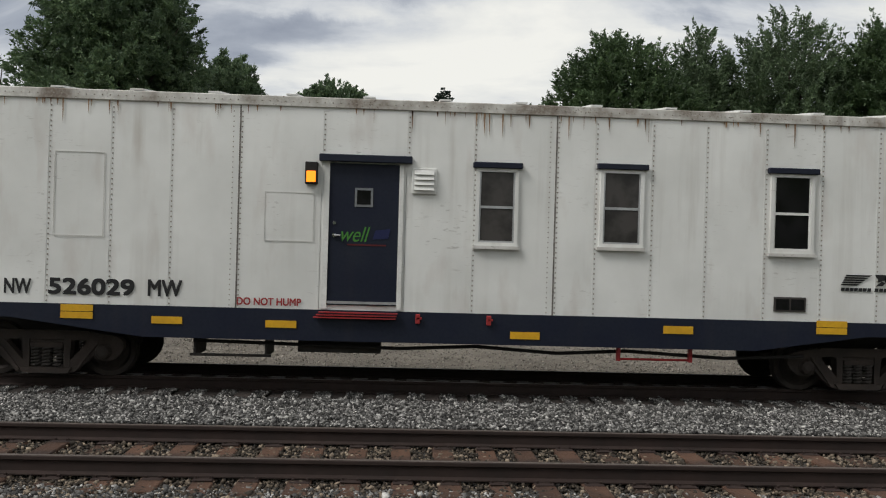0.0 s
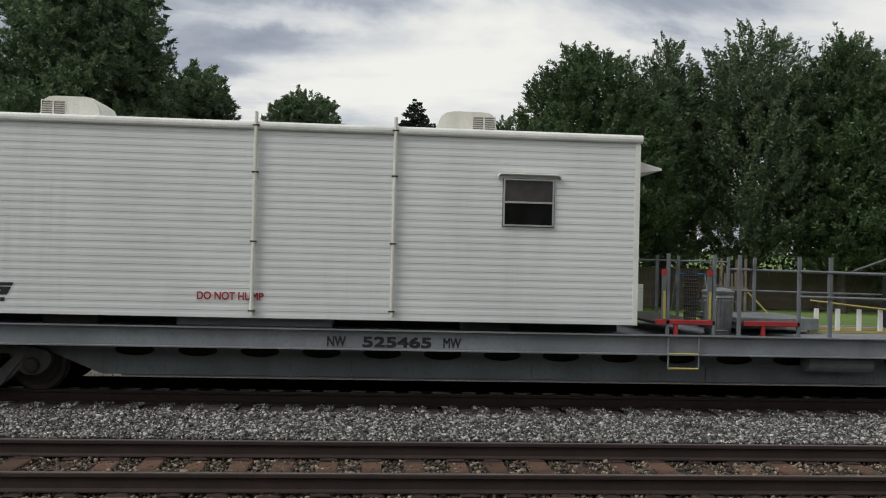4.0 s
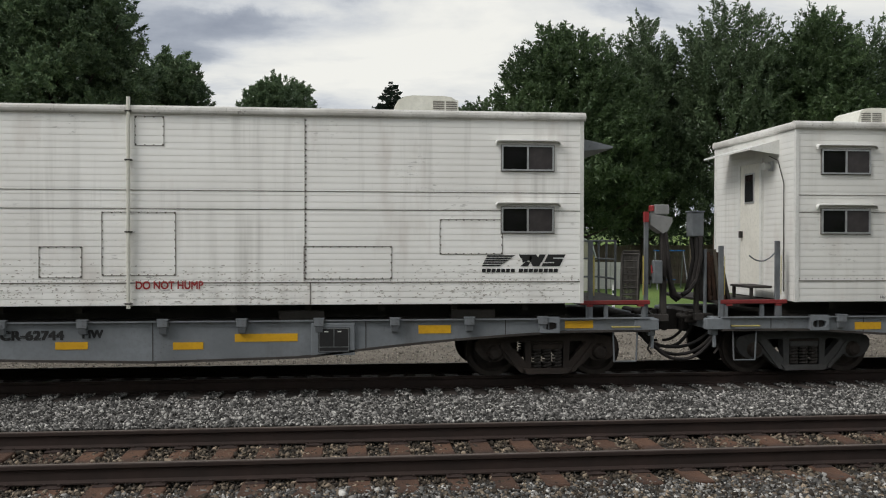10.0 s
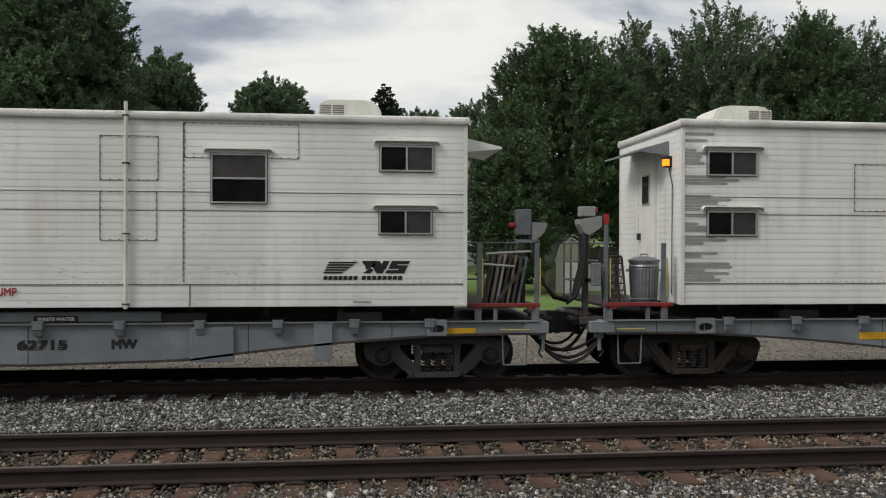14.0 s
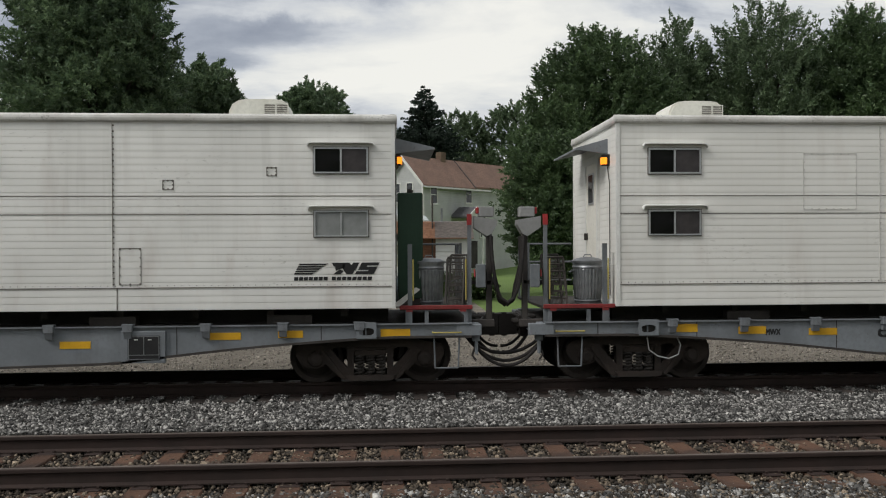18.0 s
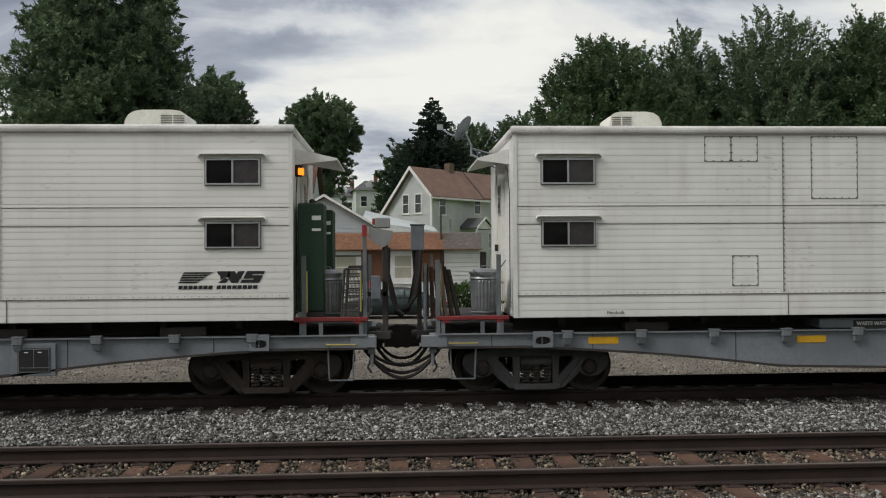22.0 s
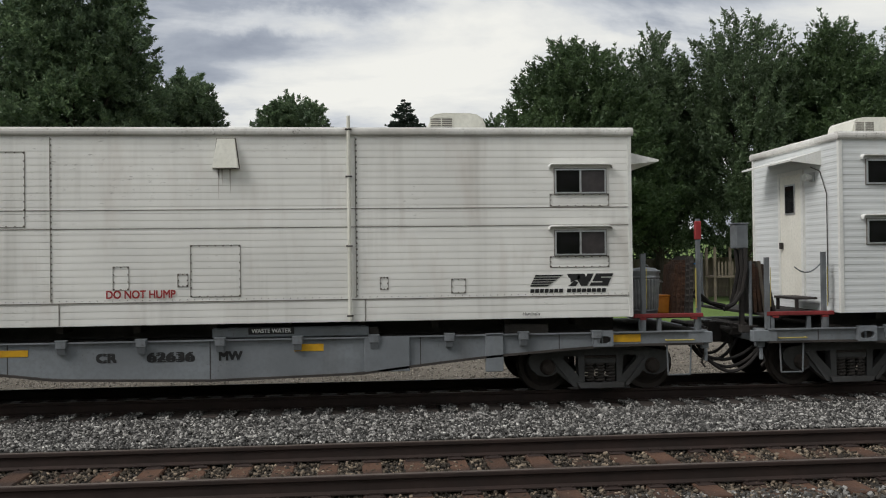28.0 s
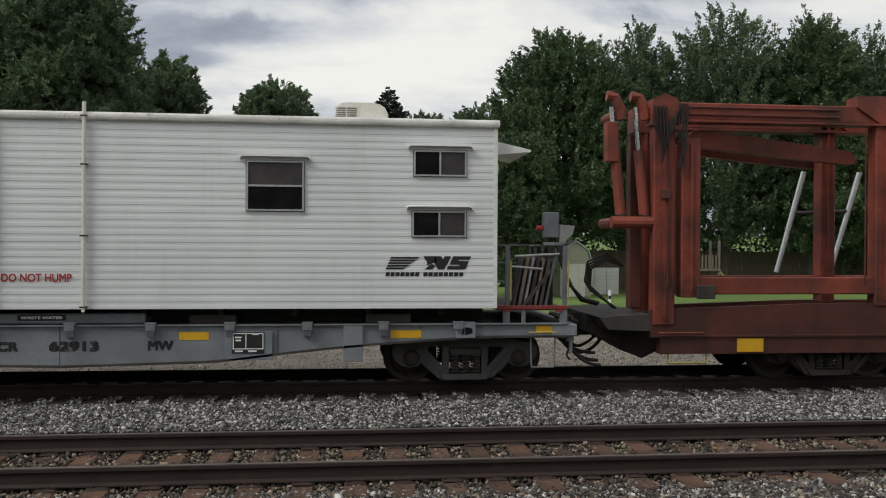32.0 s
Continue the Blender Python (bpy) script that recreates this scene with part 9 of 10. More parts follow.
    part("far_rail", Shape().tube([(0.61, 1.4, 2.3), (2.79, 1.4, 2.3)], 0.02, 6), RAIL_GREY, car)
    for x0, x1 in ((0.42, 1.39), (1.87, 2.81)):
        part("deck_edge", Shape().box(x0, x1, -1.42, -1.35, 1.26, 1.34, 0.008).box(x0 + 0.3, x0 + 0.36, -1.41, -1.36, 1.1, 1.26), RED_P, car, "red painted step edge")
        part("step_deck", Shape().box(x0, x1, -1.35, 1.3, 1.26, 1.3), DARK_STEEL, car)
    part("checker_plate", Shape().box(2.04, 3.49, -0.75, 0.9, 1.16, 1.36, 0.01), GALV, car, "grey-green checker plate")
    for x in (0.55, 1.3):
        p = part("step_post", Shape().box(x - 0.03, x + 0.03, -1.41, -1.35, 1.3, 2.05), RAIL_GREY, car)
        part("post_sleeve", Shape().box(x - 0.02, x + 0.02, -1.418, -1.411, 1.35, 1.8), YELLOW_P, p)
        part("post_tip", Shape().box(x - 0.034, x + 0.034, -1.414, -1.346, 2.05, 2.15), RED_P, p, "red tip")
    g = Shape()
    for k in range(7):
        g.rod((1.0 + 0.03 * k, -1.1, 1.3), (1.05 + 0.03 * k, -1.0, 2.15), 0.012, 5)
    for k in range(14):
        g.rod((0.98, -1.1 + 0.006 * k, 1.32 + k * 0.06), (1.24, -1.1 + 0.006 * k, 1.32 + k * 0.06), 0.01, 5)
    part("leaning_grating", g, DARK_STEEL, car, "dark steel grating leaning on the trailer")
    rk = part("ramp_rack", Shape().box(3.5, 6.05, -0.4, -0.34, 1.1, 1.14).box(3.5, 6.05, 0.4, 0.46, 1.1, 1.14), YELLOW_P, car, "yellow edged ramp lying on the deck")
    for k in range(7):
        x = 3.6 + k * 0.39
        part("rung", Shape().box(x, x + 0.07, -0.4, -0.36, 1.14, 1.52), TRIM_WHITE, rk)
    part("tape", Shape().tube([(3.5, -0.42, 1.66), (4.3, -0.42, 1.58), (5.2, -0.42, 1.5), (6.0, -0.42, 1.42)], 0.018, 5), YELLOW_P, rk)
    sb = part("step_bench", Shape().box(7.6, 9.52, -1.3, -1.0, 1.41, 1.45, 0.006).box(7.6, 7.66, -1.3, -1.0, 1.1, 1.41).box(9.46, 9.52, -1.3, -1.0, 1.1, 1.41), BOX_GREY, car, "grey metal step bench")
    part("tread", Shape().box(7.25, 7.6, -1.3, -1.0, 1.23, 1.27), BOX_GREY, sb)
    part("tread", Shape().box(9.52, 9.9, -1.3, -1.0, 1.18, 1.22), BOX_GREY, sb)
    part("deck_hose", Shape().tube([(4.6, -1.36, 1.13), (6.0, -1.34, 1.15), (7.0, -1.38, 1.12), (8.3, -1.4, 1.16), (9.4, -1.38, 1.11), (10.6, -1.4, 1.13), (11.5, -1.38, 1.12)], 0.035, 7), RUBBER, car, "black hose along the deck")
    cb = part("power_cabinet", Shape().box(10.93, 11.3, -0.85, -0.5, 2.1, 2.98, 0.012).box(11.0, 11.22, -0.75, -0.6, 1.1, 2.1), RAIL_GREY, car, "tall grey electrical cabinet")
    part("red_switch", Shape().rod((11.05, -0.87, 2.55), (11.12, -0.9, 2.58), 0.02, 6), RED_P, cb)
    part("small_box", Shape().box(11.38, 11.6, -0.8, -0.55, 2.1, 2.48, 0.01), GALV, cb)
    for y in (-1.1, -0.4, 0.5):
        part("end_post", Shape().rod((11.7, y, 1.08), (11.7, y, 2.1), 0.024, 8), RAIL_GREY, car)
    for z in (1.6, 2.08):
        part("end_rail", Shape().rod((11.7, -1.1, z), (11.7, 0.5, z), 0.022, 8), RAIL_GREY, car)
    for i in range(3):
        part("power_cable", Shape().tube(arc_points((11.1, -0.7 - 0.05 * i, 1.9), (12.43, -0.6 - 0.1 * i, 1.25), 0.3 + 0.06 * i), 0.028, 7), RUBBER, car, "black hanging power cable")
    part("jumper_hose", Shape().tube(arc_points((11.6, -1.2, 0.95), (12.43, -1.1, 0.4), 0.16), 0.035, 7), RUBBER, car)
    for x0, x1, c in ((6.6, 7.45, RED_P), (9.5, 10.4, YELLOW_P)):
        fwd = x0 < 8
        part("tie_chain", chain((x0, -1.1, 1.12 if fwd else 1.78), (x1, -0.95, 1.78 if fwd else 1.14), 0.04), RUST_CHAIN, car, "rusty tie-down chain")
        part("chain_binder", Shape().rod((x0 + 0.3, -1.1, 1.42), (x0 + 0.58, -1.05, 1.54), 0.032, 6), RED_P, car, "red chain binder")
        part("slack_chain", chain((x0 + 0.15, -1.15, 1.2), (x0 + 0.62, -1.1, 1.48), 0.12, 8), RED_CHAIN, car, "red-painted slack chain")
    part("chain", chain((10.4, -1.44, 0.68), (11.3, -1.44, 0.72), 0.05, 14), RUST_CHAIN, car)
    return car


RED_CHAIN = surface("red_chain_paint", (0.30, 0.04, 0.04), (0.18, 0.035, 0.03), 0.5, 0.2, 20, 4.0, 0.0)
RUST_CHAIN = surface("rusty_chain", (0.2, 0.12, 0.06), (0.1, 0.06, 0.04), 0.7, 0.4, 20, 4.0, 0.0)


def generator(xc):
    """Orange generator house on a black base."""
    g = rides(thing("generator_house", xc, YF, 0, "orange-red generator house on a black tank base, chained to the deck", "generator"), xc)
    x0, x1, y0, y1, zb, zt = 6.24, 10.16, -0.85, 1.25, 2.12, 4.27
    part("tank_base", Shape().box(5.84, 10.14, y0 - 0.02, y1, 1.1, 2.08, 0.015), BASE_BLACK, g, "black fuel tank base")
    part("base_rail", Shape().box(x0 - 0.04, x1 + 0.04, y0 - 0.06, y1 + 0.04, 2.08, 2.13), CREAM_TRIM, g)
    part("housing", Shape().box(x0, x1, y0, y1, zb, zt), ORANGE, g, "orange-red painted housing")
    part("roof_cap", Shape().box(x0 - 0.07, x1 + 0.07, y0 - 0.08, y1 + 0.08, zt, zt + 0.06, 0.015), CREAM_TRIM, g)
    for x in (x0, x1):
        part("corner_post", Shape().box(x - 0.03, x + 0.03, y0 - 0.025, y0 + 0.03, zb, zt), CREAM_TRIM, g)
    for a, b, c, d in ((7.61, 8.67, 2.16, 3.76), (8.78, 9.83, 2.18, 3.73)):
        s = Shape()
        outline(s, a, b, c, d, y0 - 0.02, 0.03)
        dr = part("access_door", Shape().box(a + 0.03, b - 0.03, y0 - 0.012, y0 - 0.001, c + 0.03, d - 0.03), ORANGE, g, "orange access door")
        part("door_trim", s, CREAM_TRIM, dr)
        for z in (c + 0.2, (c + d) / 2, d - 0.2):
            part("hinge", Shape().box(a - 0.04 if a < 8 else b - 0.02, a + 0.04 if a < 8 else b + 0.06, y0 - 0.04, y0 - 0.01, z, z + 0.05), CREAM_TRIM, dr)
        part("latch", Shape().box(b - 0.1 if a < 8 else a + 0.06, b - 0.06 if a < 8 else a + 0.1, y0 - 0.05, y0 - 0.01, c + 0.5, c + 0.75), DARK_STEEL, dr)
    lv = part("louvre_frame", Shape().box(8.92, 8.97, y0 - 0.04, y0, 2.33, 3.5).box(9.63, 9.68, y0 - 0.04, y0, 2.33, 3.5).box(8.97, 9.63, y0 - 0.04, y0, 3.45, 3.5).box(8.97, 9.63, y0 - 0.04, y0, 2.33, 2.38), CREAM_TRIM, g, "grey intake louvre")
    part("louvre_back", Shape().box(8.97, 9.63, y0 - 0.014, y0 - 0.013, 2.38, 3.45), BLACK_T, lv)
    for i in range(14):
        z = 2.4 + i * 0.075
        part("slat", Shape().prism([(y0 - 0.045, z), (y0 - 0.05, z + 0.008), (y0 - 0.018, z + 0.05), (y0 - 0.014, z + 0.042)], 8.97, 9.63, "x"), CREAM_TRIM, lv)
    lp = part("work_lamp", Shape().box(8.08, 8.32, y0 - 0.16, y0, 3.90, 4.20, 0.015), RUBBER, g, "dark work lamp")
    part("lens", Shape().box(8.11, 8.29, y0 - 0.17, y0 - 0.161, 3.92, 4.04), glow_free("unlit_amber_lens", (0.16, 0.10, 0.06)), lp)
    part("notice", Shape().box(9.84, 10.14, y0 - 0.006, y0 - 0.001, 2.3, 2.6), WHITE_T, g, "white notice plate")
    part("inlet_cover", Shape().box(6.66, 6.88, y0 - 0.1, y0, 2.5, 2.68, 0.03), WHITE_T, g, "white socket cover")
    part("rope", Shape().tube(arc_points((6.35, y0 - 0.03, 2.72), (8.7, y0 - 0.05, 2.24), 0.06) + arc_points((8.8, y0 - 0.05, 2.24), (10.2, y0 - 0.03, 2.42), 0.05), 0.008, 5), YELLOW_P, g, "thin yellow rope")
    lettering("door_lettering", "MASTER SWITCH", STENCIL, g, 7.83, 8.42, 2.27, y0 - 0.02, height=0.06)
    lettering("door_lettering", "12 VOLT", STENCIL, g, 7.98, 8.3, 2.18, y0 - 0.02, height=0.06)
    st = Shape()
    for a, b, z in ((7.98, 8.42, 3.80), (7.1, 7.38, 3.1), (7.14, 7.34, 3.04)):
        n = int((b - a) / 0.06)
        for i in range(n):
            st.box(a + (b - a) * i / n, a + (b - a) * (i + 0.7) / n, y0 - 0.006, y0 - 0.002, z, z + (0.07 if z > 3.5 else 0.035))
    part("stencil_bars", st, STENCIL, g, "small dark stencilled bars")
    al = part("amber_lamp", Shape().box(x0 - 0.07, x0, -0.33, -0.15, 3.89, 4.14, 0.02), RUBBER, g)
    part("lens", Shape().box(x0 - 0.095, x0 - 0.07, -0.34, -0.14, 3.91, 4.10, 0.01), AMBER, al, "lit amber lens")
    part("end_panel", Shape().box(x0 - 0.014, x0 - 0.002, -0.6, 1.0, 2.4, 3.9), ORANGE, g)
    ef = part("end_louvre", Shape().box(x1 + 0.001, x1 + 0.03, -0.45, -0.39, 2.7, 3.85).box(x1 + 0.001, x1 + 0.03, 0.34, 0.40, 2.7, 3.85).box(x1 + 0.001, x1 + 0.03, -0.39, 0.34, 3.79, 3.85).box(x1 + 0.001, x1 + 0.03, -0.39, 0.34, 2.7, 2.76), CREAM_TRIM, g, "cream framed end louvre")
    part("louvre_back", Shape().box(x1 + 0.001, x1 + 0.004, -0.39, 0.34, 2.76, 3.79), BLACK_T, ef)
    for i in range(13):
        z = 2.78 + i * 0.077
        part("slat", Shape().prism([(x1 + 0.035, z), (x1 + 0.04, z + 0.008), (x1 + 0.01, z + 0.05), (x1 + 0.006, z + 0.042)], -0.39, 0.34, "y"), CREAM_TRIM, ef)
    wl2 = part("end_work_lamp", Shape().box(x1, x1 + 0.16, -0.62, -0.38, 3.90, 4.18, 0.015), RUBBER, g, "dark end work lamp")
    part("lens", Shape().box(x1 + 0.161, x1 + 0.17, -0.6, -0.4, 3.92, 4.04), AC_WHITE, wl2)
    part("corner_post", Shape().box(x1 - 0.03, x1 + 0.025, y1 - 0.03, y1 + 0.025, zb, zt), CREAM_TRIM, g)
    for q in range(2):
        part("end_stencil", Shape().box(x1 + 0.001, x1 + 0.004, -0.7, -0.2 - 0.15 * q, 2.46 - 0.08 * q, 2.5 - 0.08 * q), STENCIL, g)
    part("gauge_box", Shape().box(6.72, 6.84, y0 - 0.05, y0 - 0.02, 1.6, 1.85), CREAM_TRIM, g)


def lift_rig(xc):
    """Red track machine: heavy underframe, box posts, top beams, hydraulic cylinders."""
    r = rides(thing("track_lifting_rig", xc, YF, 0, "oxidised red track machine with box posts and hydraulic arms", "track machine"), xc)
    for y in (-1.35, -0.42):
        part("lower_beam", Shape().prism([(1.15, 0.48), (1.15, 0.76), (9.6, 0.76), (9.6, 0.48)], y, y + 0.2), RIG_OILY, r, "dark red lower beam")
        part("upper_beam", Shape().prism([(1.0, 0.78), (1.0, 1.2), (2.2, 1.24), (4.0, 1.3), (9.6, 1.3), (9.6, 0.78)], y + 0.03, y + 0.17), RIG_OILY, r, "dark red frame beam")
        part("flange", Shape().box(1.0, 9.6, y - 0.03, y + 0.23, 0.755, 0.785), RIG_OILY, r)
        for x, w, z0, z1 in ((1.03, 0.36, 0.95, 4.5), (1.5, 0.32, 1.4, 4.0), (4.86 if y < -1 else 4.42, 0.36 if y < -1 else 0.28, 1.25, 4.6), (8.6, 0.36, 1.25, 4.5)):
            p = part("post", Shape().box(x, x + w, y, y + 0.24, z0, z1, 0.015), RIG, r, "red box-section post")
            part("post_rib", Shape().box(x + w * 0.42, x + w * 0.58, y - 0.03, y, z0 + 0.1, z1 - 0.1), RIG, p)
            bl = Shape()
            for i in range(10):
                bl.lathe([(0.018, 0), (0.014, -0.015)], 6, (x + 0.06, y, z0 + 0.3 + i * (z1 - z0 - 0.5) / 9), "y")
            tagged(part("bolts", bl, RIG, p), kind="stuff")
        part("top_beam", Shape().box(1.36, 9.0, y, y + 0.24, 4.3, 4.58, 0.015), RIG, r, "red top beam")
        part("beam_lip", Shape().box(1.36, 9.0, y - 0.05, y + 0.27, 4.26, 4.3), RIG, r)
        bm = Shape().prism([(1.75, 4.1), (1.9, 4.18), (3.4, 4.02), (4.62, 3.86), (4.7, 3.7), (4.62, 3.64), (3.4, 3.74), (1.85, 3.9)], y + 0.3, y + 0.48)
        part("lift_arm", bm, RIG, r, "red tapered lifting arm")
        part("arm_pin", Shape().rod((1.86, y + 0.26, 4.03), (1.86, y + 0.52, 4.03), 0.13, 12), RIG, r)
        part("inner_beam", Shape().box(1.6, 8.6, y + 0.02, y + 0.22, 1.45, 1.73, 0.015), RIG, r, "red inner beam")
        part("head_block", Shape().prism([(0.98, 4.2), (1.0, 4.62), (1.2, 4.72), (1.42, 4.62), (1.42, 4.2)], y - 0.04, y + 0.28), RIG, r)
        part("head_block", Shape().prism([(4.5, 4.56), (4.5, 4.74), (5.3, 4.76), (5.3, 4.3), (4.9, 4.3)], y - 0.04, y + 0.28), RIG, r)
    for x in (0.42, 0.82):
        for y in (-1.2,):
            part("crank", Shape().tube([(x - 0.14, y, 4.68), (x, y, 4.66), (x + 0.1, y, 4.45), (x + 0.12, y, 4.3)], 0.09, 8), RIG, r)
            part("ram_rod", Shape().rod((x - 0.06, y, 4.5), (x + 0.0, y, 3.75), 0.038, 10), CHROME, r, "bright hydraulic rod")
            part("ram_cylinder", Shape().rod((x + 0.0, y, 3.8), (x + 0.1, y, 2.75), 0.085, 12), RIG, r, "red hydraulic cylinder")
            part("ram_eye", Shape().rod((x + 0.1, y - 0.08, 2.68), (x + 0.1, y + 0.08, 2.68), 0.07, 10), DARK_STEEL, r)
    part("cross_tube", Shape().rod((0.35, -1.25, 2.62), (1.05, -1.25, 2.62), 0.1, 12), RIG, r, "red cross tube")
    part("cross_tube", Shape().rod((0.5, -1.2, 4.4), (0.5, -0.4, 4.4), 0.09, 12), RIG, r)
    part("end_plate", Shape().box(0.26, 0.46, -1.3, -1.1, 3.6, 4.25, 0.012), RIG, r)
    part("guide_post", Shape().box(0.78, 0.98, -0.9, -0.7, 1.2, 4.1, 0.012), RIG_OILY, r)
    for i in range(5):
        part("hose_loop", Shape().tube([(1.0 + 0.05 * i, -1.42, 4.5), (0.98 + 0.06 * i, -1.46, 4.2 - 0.05 * i), (1.12, -1.45, 3.9 - 0.08 * i), (1.3 - 0.03 * i, -1.44, 4.1), (1.42, -1.42, 4.45)], 0.016, 6), RUBBER, r, "black hose loop")
    part("cross_tube", Shape().rod((0.5, -0.9, 2.62), (0.5, -0.3, 2.62), 0.09, 10), RIG, r)
    for z in (4.38, 4.5):
        part("pipe_run", Shape().rod((1.6, -1.37, z), (4.2, -1.37, z), 0.014, 6), RIG_OILY, r)
    for x in (1.55, 4.95):
        part("pipe_run", Shape().rod((x - 0.3, -1.39, 1.6), (x - 0.3, -1.39, 4.2), 0.014, 6), RIG_OILY, r)
    part("valve_block", Shape().box(1.14, 1.3, -1.44, -1.36, 3.0, 3.15, 0.01), RIG_OILY, r)
    part("valve_block", Shape().box(1.75, 2.05, -1.42, -1.35, 1.38, 1.6, 0.01), DARK_STEEL, r)
    part("draft_end", Shape().prism([(0.15, 1.06), (1.3, 1.12), (1.5, 0.5), (1.1, 0.32), (0.75, 0.5), (0.1, 0.8)], -0.6, 0.6), DARK_STEEL, r, "grease-black draft end")
    part("draft_plate", Shape().prism([(0.15, 1.08), (1.0, 1.13), (1.05, 0.85), (0.3, 0.88)], -1.3, 1.3), DARK_STEEL, r)
    part("yellow_plate", Shape().box(2.45, 2.9, -1.362, -1.353, 0.51, 0.73), YELLOW, r, "amber plate")
    part("step_loop", Shape().tube([(1.3, -1.3, 0.48), (1.3, -1.3, 0.33), (1.95, -1.3, 0.33), (1.95, -1.3, 0.48)], 0.018, 6), YELLOW_P, r)
    part("grab_bar", Shape().rod((1.1, -1.42, 0.83), (1.85, -1.42, 0.83), 0.02, 6), RIG, r)
    for i in range(4):
        part("hydraulic_hose", Shape().tube([(0.55, -0.9 + 0.06 * i, 1.2), (0.1 - 0.03 * i, -0.9, 1.5 + 0.05 * i), (0.12 - 0.02 * i, -0.9, 1.85 + 0.04 * i), (0.4, -0.85, 2.0 + 0.04 * i), (0.7, -0.8, 1.9)], 0.02, 6), RUBBER, r, "black hydraulic hose")
        part("post_hose", Shape().tube([(1.45 + 0.04 * i, -1.4, 4.55), (1.4 + 0.05 * i, -1.43, 4.1), (1.5, -1.42, 3.8 - 0.1 * i), (1.4, -1.41, 3.5)], 0.015, 6), RUBBER, r)
    for a, b in (((4.9, 3.7), (4.35, 1.75)), ((6.05, 3.7), (5.45, 1.75))):
        part("stay_arm", Shape().rod((a[0], 1.0, a[1]), (b[0], 1.0, b[1]), 0.055, 8, 0.045), ALU, r, "pale aluminium stay")
    part("stay_cross", Shape().rod((4.7, 1.0, 2.9), (5.9, 1.0, 2.95), 0.035, 8), DARK_STEEL, r)
    part("deck_plate", Shape().box(1.6, 9.4, -1.15, 1.15, 0.9, 0.96), DARK_STEEL, r)
    coupler(r, -0.0 + 0.5, -1, 0.0)
    for x in (4.2, 8.2):
        bogie(r, x, 1.74)


def green_tank(x, y, marked=True):
    t = thing("fuel_tank", 0, 0, 0, "dark green fuel tank with white label" if marked else "dark green plain fuel tank on the end platform", "tank", "green tanks on the train")
    part("tank", Shape().box(-0.2, 0.2, -0.3, 0.3, 0.12, 1.82, 0.02), GREEN_P, t)
    part("saddle", Shape().box(-0.2, 0.2, -0.28, 0.28, 0.0, 0.12), DARK_STEEL, t)
    if marked:
        part("label_plate", Shape().box(0.02, 0.16, -0.306, -0.301, 1.55, 1.62).box(0.02, 0.16, -0.306, -0.301, 1.38, 1.42), WHITE_T, t, "white label bars")
    part("filler_cap", Shape().lathe([(0.05, 1.82), (0.05, 1.88), (0.02, 1.9)], 10), DARK_STEEL, t)
    return rides(t, x, YF + y, 1.245)


def dish(x, y, z, turn):
    d = thing("satellite_dish", 0, 0, 0, "grey satellite dish on a bent mast at the car's end", "satellite dish", "dishes on the train")
    w = radians(-turn)
    part("mast", Shape().tube([(0, 0, 0), (0, 0, 0.2), (0.12, 0, 0.45)], 0.02, 8), GALV, d)
    part("wall_arm", Shape().rod((0, 0, 0.03), (0.52 * math.cos(w), 0.52 * math.sin(w), -0.25), 0.02, 8).rod((0, 0, 0.15), (0.52 * math.cos(w), 0.52 * math.sin(w), 0.0), 0.014, 6), GALV, d)
    prof = [(0.0, 0.0), (0.1, 0.007), (0.19, 0.026), (0.26, 0.052)]
    s = Shape()
    n = 20
    rot = Euler((0, radians(58), 0)).to_matrix()
    vs, fs = [], []
    for r_, h in prof + [(r_, h - 0.012) for r_, h in prof[::-1]]:
        for k in range(n):
            p = rot @ Vector((r_ * math.cos(2 * math.pi * k / n), r_ * 1.1 * math.sin(2 * math.pi * k / n), h))
            vs.append((p.x + 0.12, p.y, p.z + 0.5))
    for i in range(len(prof) * 2 - 1):
        fs += [(i * n + k, i * n + (k + 1) % n, (i + 1) * n + (k + 1) % n, (i + 1) * n + k) for k in range(n)]
    part("reflector_dish", s.add(vs, fs), RAIL_GREY, d)
    part("feed_arm", Shape().tube([(0.1, 0, 0.32), (0.4, 0, 0.42), (0.58, 0, 0.55)], 0.018, 6), GALV, d)
    part("feed_horn", Shape().box(0.55, 0.65, -0.03, 0.03, 0.52, 0.62), GALV, d)
    return rides(d, x, YF + y, z, turn)


boxcar(1.03)
long_flat(22.37)
generator(22.37)
lift_rig(150.76)
for px_, py_ in ((42.84 - 7.0, -0.95), (76.12 - 6.95, -0.95), (76.12 + 7.1, -0.9), (92.77 - 6.95, -0.95), (92.77 + 7.1, -0.9), (109.37 - 6.95, -0.95), (126.02 - 6.95, -0.95), (126.02 + 6.95, -0.95)):
    trash_can(px_, py_, 1.245)
trash_can(22.37 + 1.6, -1.0, 1.09)
green_tank(76.12 + 6.80, -0.78, False)
green_tank(92.77 + 6.88, -1.02)
green_tank(92.77 + 6.88, 0.95)
dish(42.84 - 7.06, 1.0, 4.2, 150)
dish(109.37 - 6.99, 1.0, 4.07, 160)


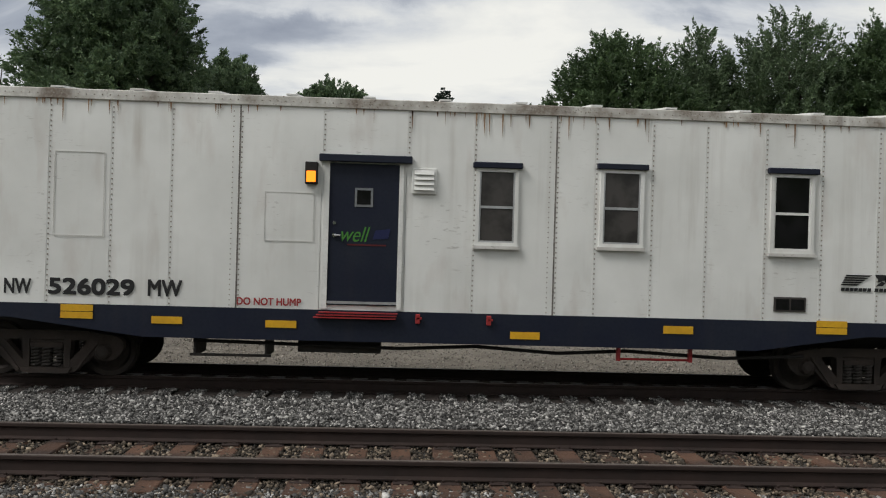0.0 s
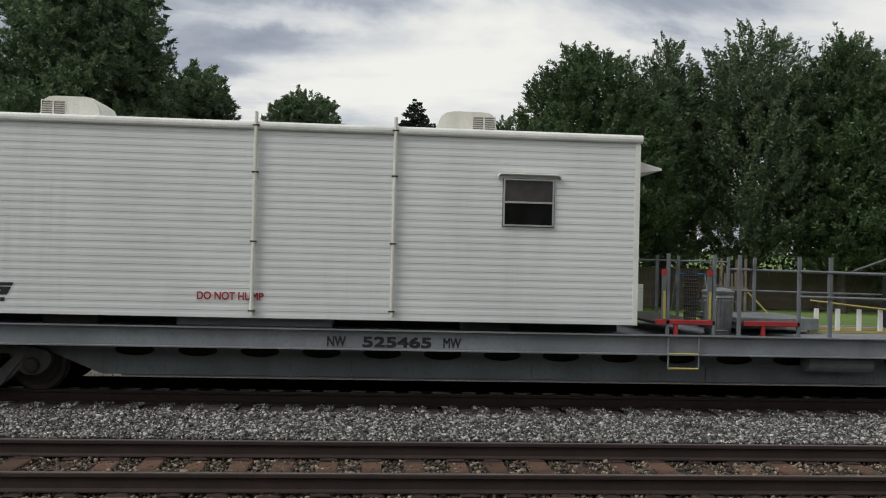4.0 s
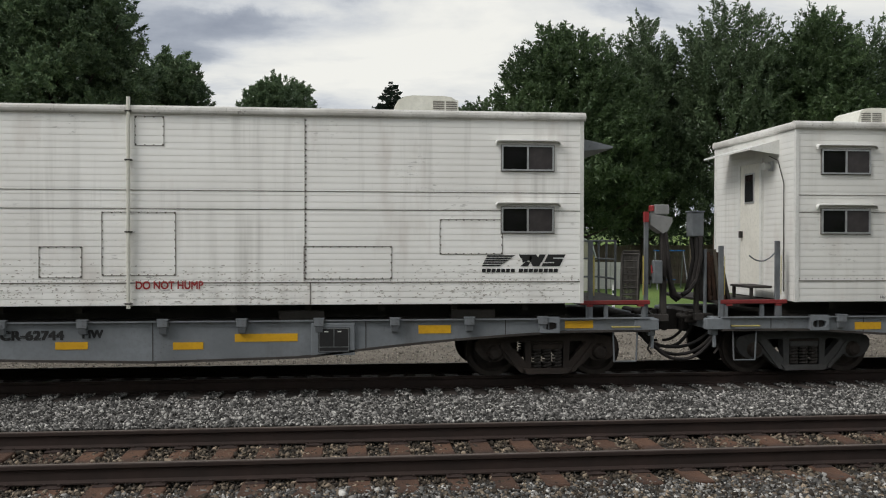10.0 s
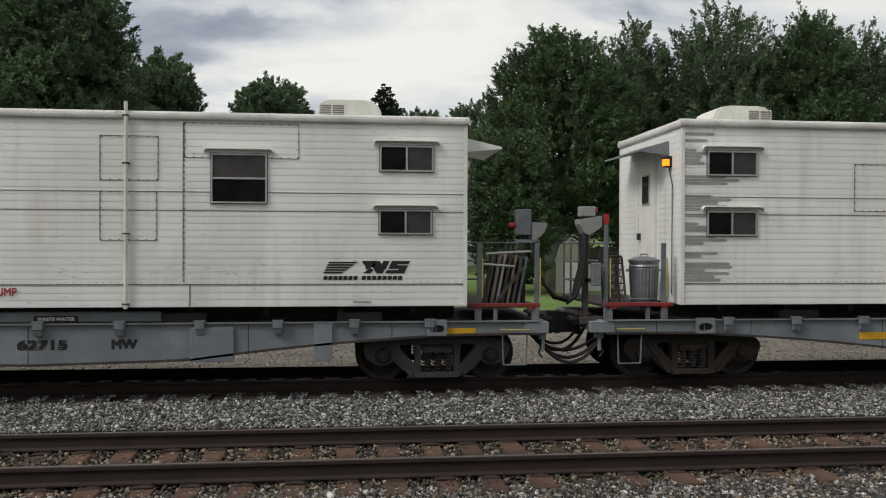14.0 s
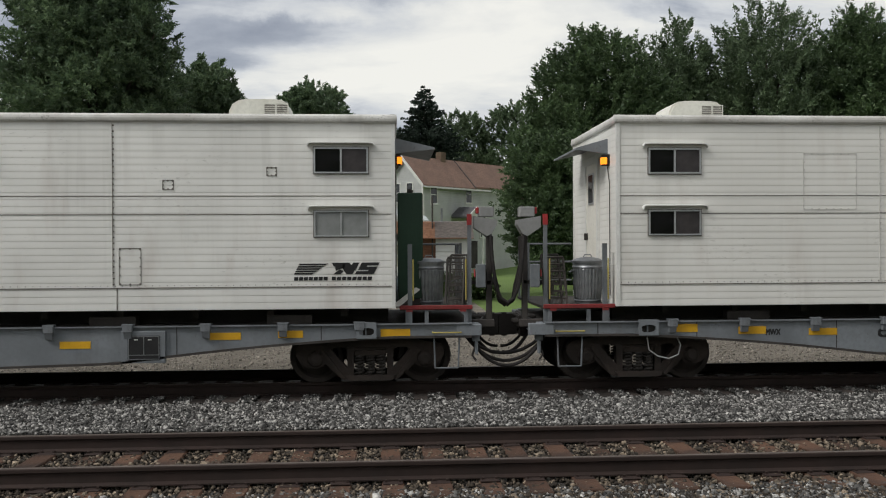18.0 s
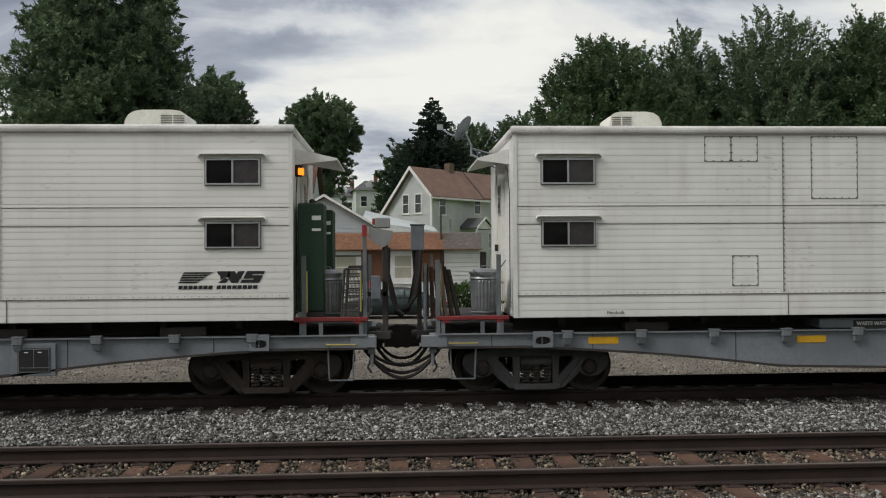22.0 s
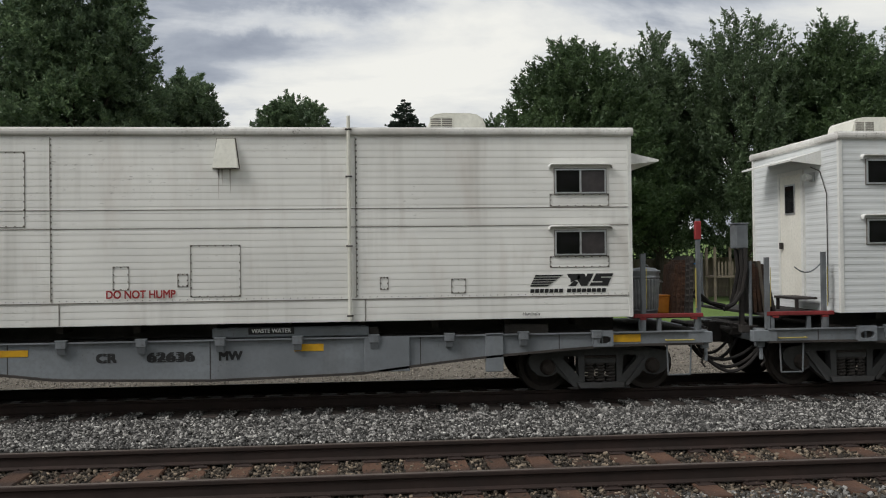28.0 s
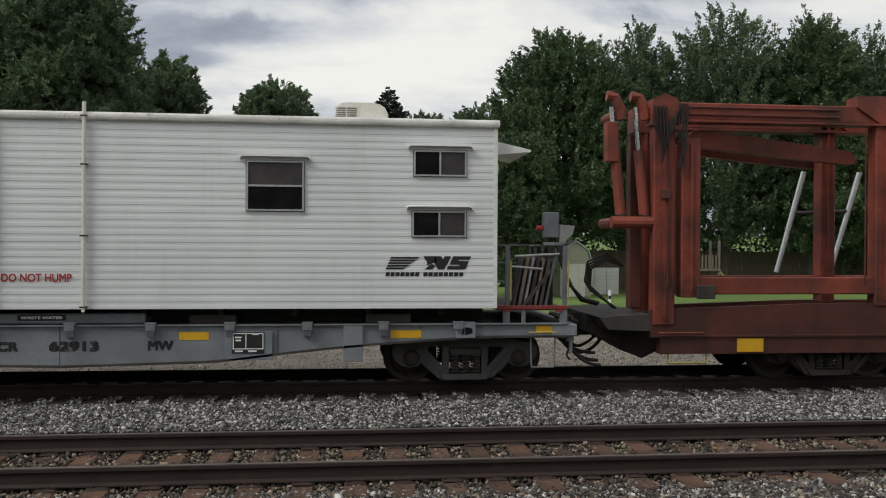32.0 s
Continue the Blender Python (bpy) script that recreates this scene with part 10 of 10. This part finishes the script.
def aed_sign(car_x):
    s = rides(thing("first_aid_sign", 0, 0, 0, "white rescue device sign with a red heart shape", "sign"), car_x, YF - SIDE - 0.012, 0)
    part("plate", Shape().box(6.2, 6.47, -0.004, 0.002, 2.33, 2.71), WHITE_T, s)
    h = [(6.335 + 0.1 * math.sin(a) ** 3, 2.47 + 0.007 * (13 * math.cos(a) - 5 * math.cos(2 * a) - 2 * math.cos(3 * a) - math.cos(4 * a))) for a in [2 * math.pi * i / 24 for i in range(24)]]
    part("heart", Shape().prism(h, -0.007, -0.0045), RED_T, s)
    part("flash", Shape().prism([(6.345, 2.54), (6.30, 2.455), (6.335, 2.46), (6.32, 2.39), (6.37, 2.48), (6.335, 2.475)], -0.0095, -0.0075), WHITE_T, s)
    lettering("sign_lettering", "AED", BLACK_T, s, 6.23, 6.44, 2.61, -0.006, height=0.075)


aed_sign(109.37)
crate = thing("crate", 0, 0, 0, "orange plastic crate on the car's end platform", "crate")
part("tub", Shape().box(-0.2, 0.2, -0.15, 0.15, 0.0, 0.28, 0.015).box(-0.22, 0.22, -0.17, 0.17, 0.28, 0.31, 0.01), glow_free("orange_plastic", (0.62, 0.22, 0.02)), crate)
rides(crate, 126.02 + 7.22, YF - 0.75, 1.245)


# loose stones, last of the setting
stones("ballast_stones", 86000, spread, lambda n: np.where(rng.random(n) < 0.74, rng.uniform(10.25, 13.37, n), rng.uniform(6.9, 8.4, n)), lambda x, y: np.where(y < 7.3, -0.27 - (7.3 - y) * 0.42, -0.222) + np.where((y > 11.2) & (y < 13.0), 0.035, 0), 0.0345, STONE, "grey broken limestone between and beside the tracks")
stones("tie_end_ballast", 7000, lambda n, y: (rng.integers(-22, 27, n) + 0.5) * 0.497 + rng.uniform(-0.125, 0.125, n), lambda n: rng.uniform(13.3, 13.84, n), lambda x, y: -0.195 + 0 * x, 0.0345, STONE, "grey broken limestone heaped between the tie ends")
stones("stained_ballast_stones", 26000, spread, lambda n: rng.uniform(7.6, 10.3, n), lambda x, y: -0.222 + 0 * x, 0.037, STONE_BROWN, "brown-stained broken stone between the rails")
stones("lane_gravel", 12000, lambda n, y: rng.uniform(-0.62, 0.75, n) * y, lambda n: rng.uniform(16.9, 24.0, n), lambda x, y: -0.44 + 0 * x, 0.04, STONE_TAN, "loose pale stones on the gravel lane")


def motions():
    for ob, x, y, z, turn in MOVERS:
        walk(ob, [(t, pose(x - s, y, z, 0, 0, turn)) for t, s in RUN])
    ts, ss = [t for t, _ in RUN], [s for _, s in RUN]
    grid = [(k / 10, float(np.interp(k / 10, ts, ss))) for k in range(321)]
    for w, x in WHEELS:
        walk(w, [(t, pose(x, 0, WHEEL_R, 0, -math.degrees(s / WHEEL_R), 0)) for t, s in grid])


motions()
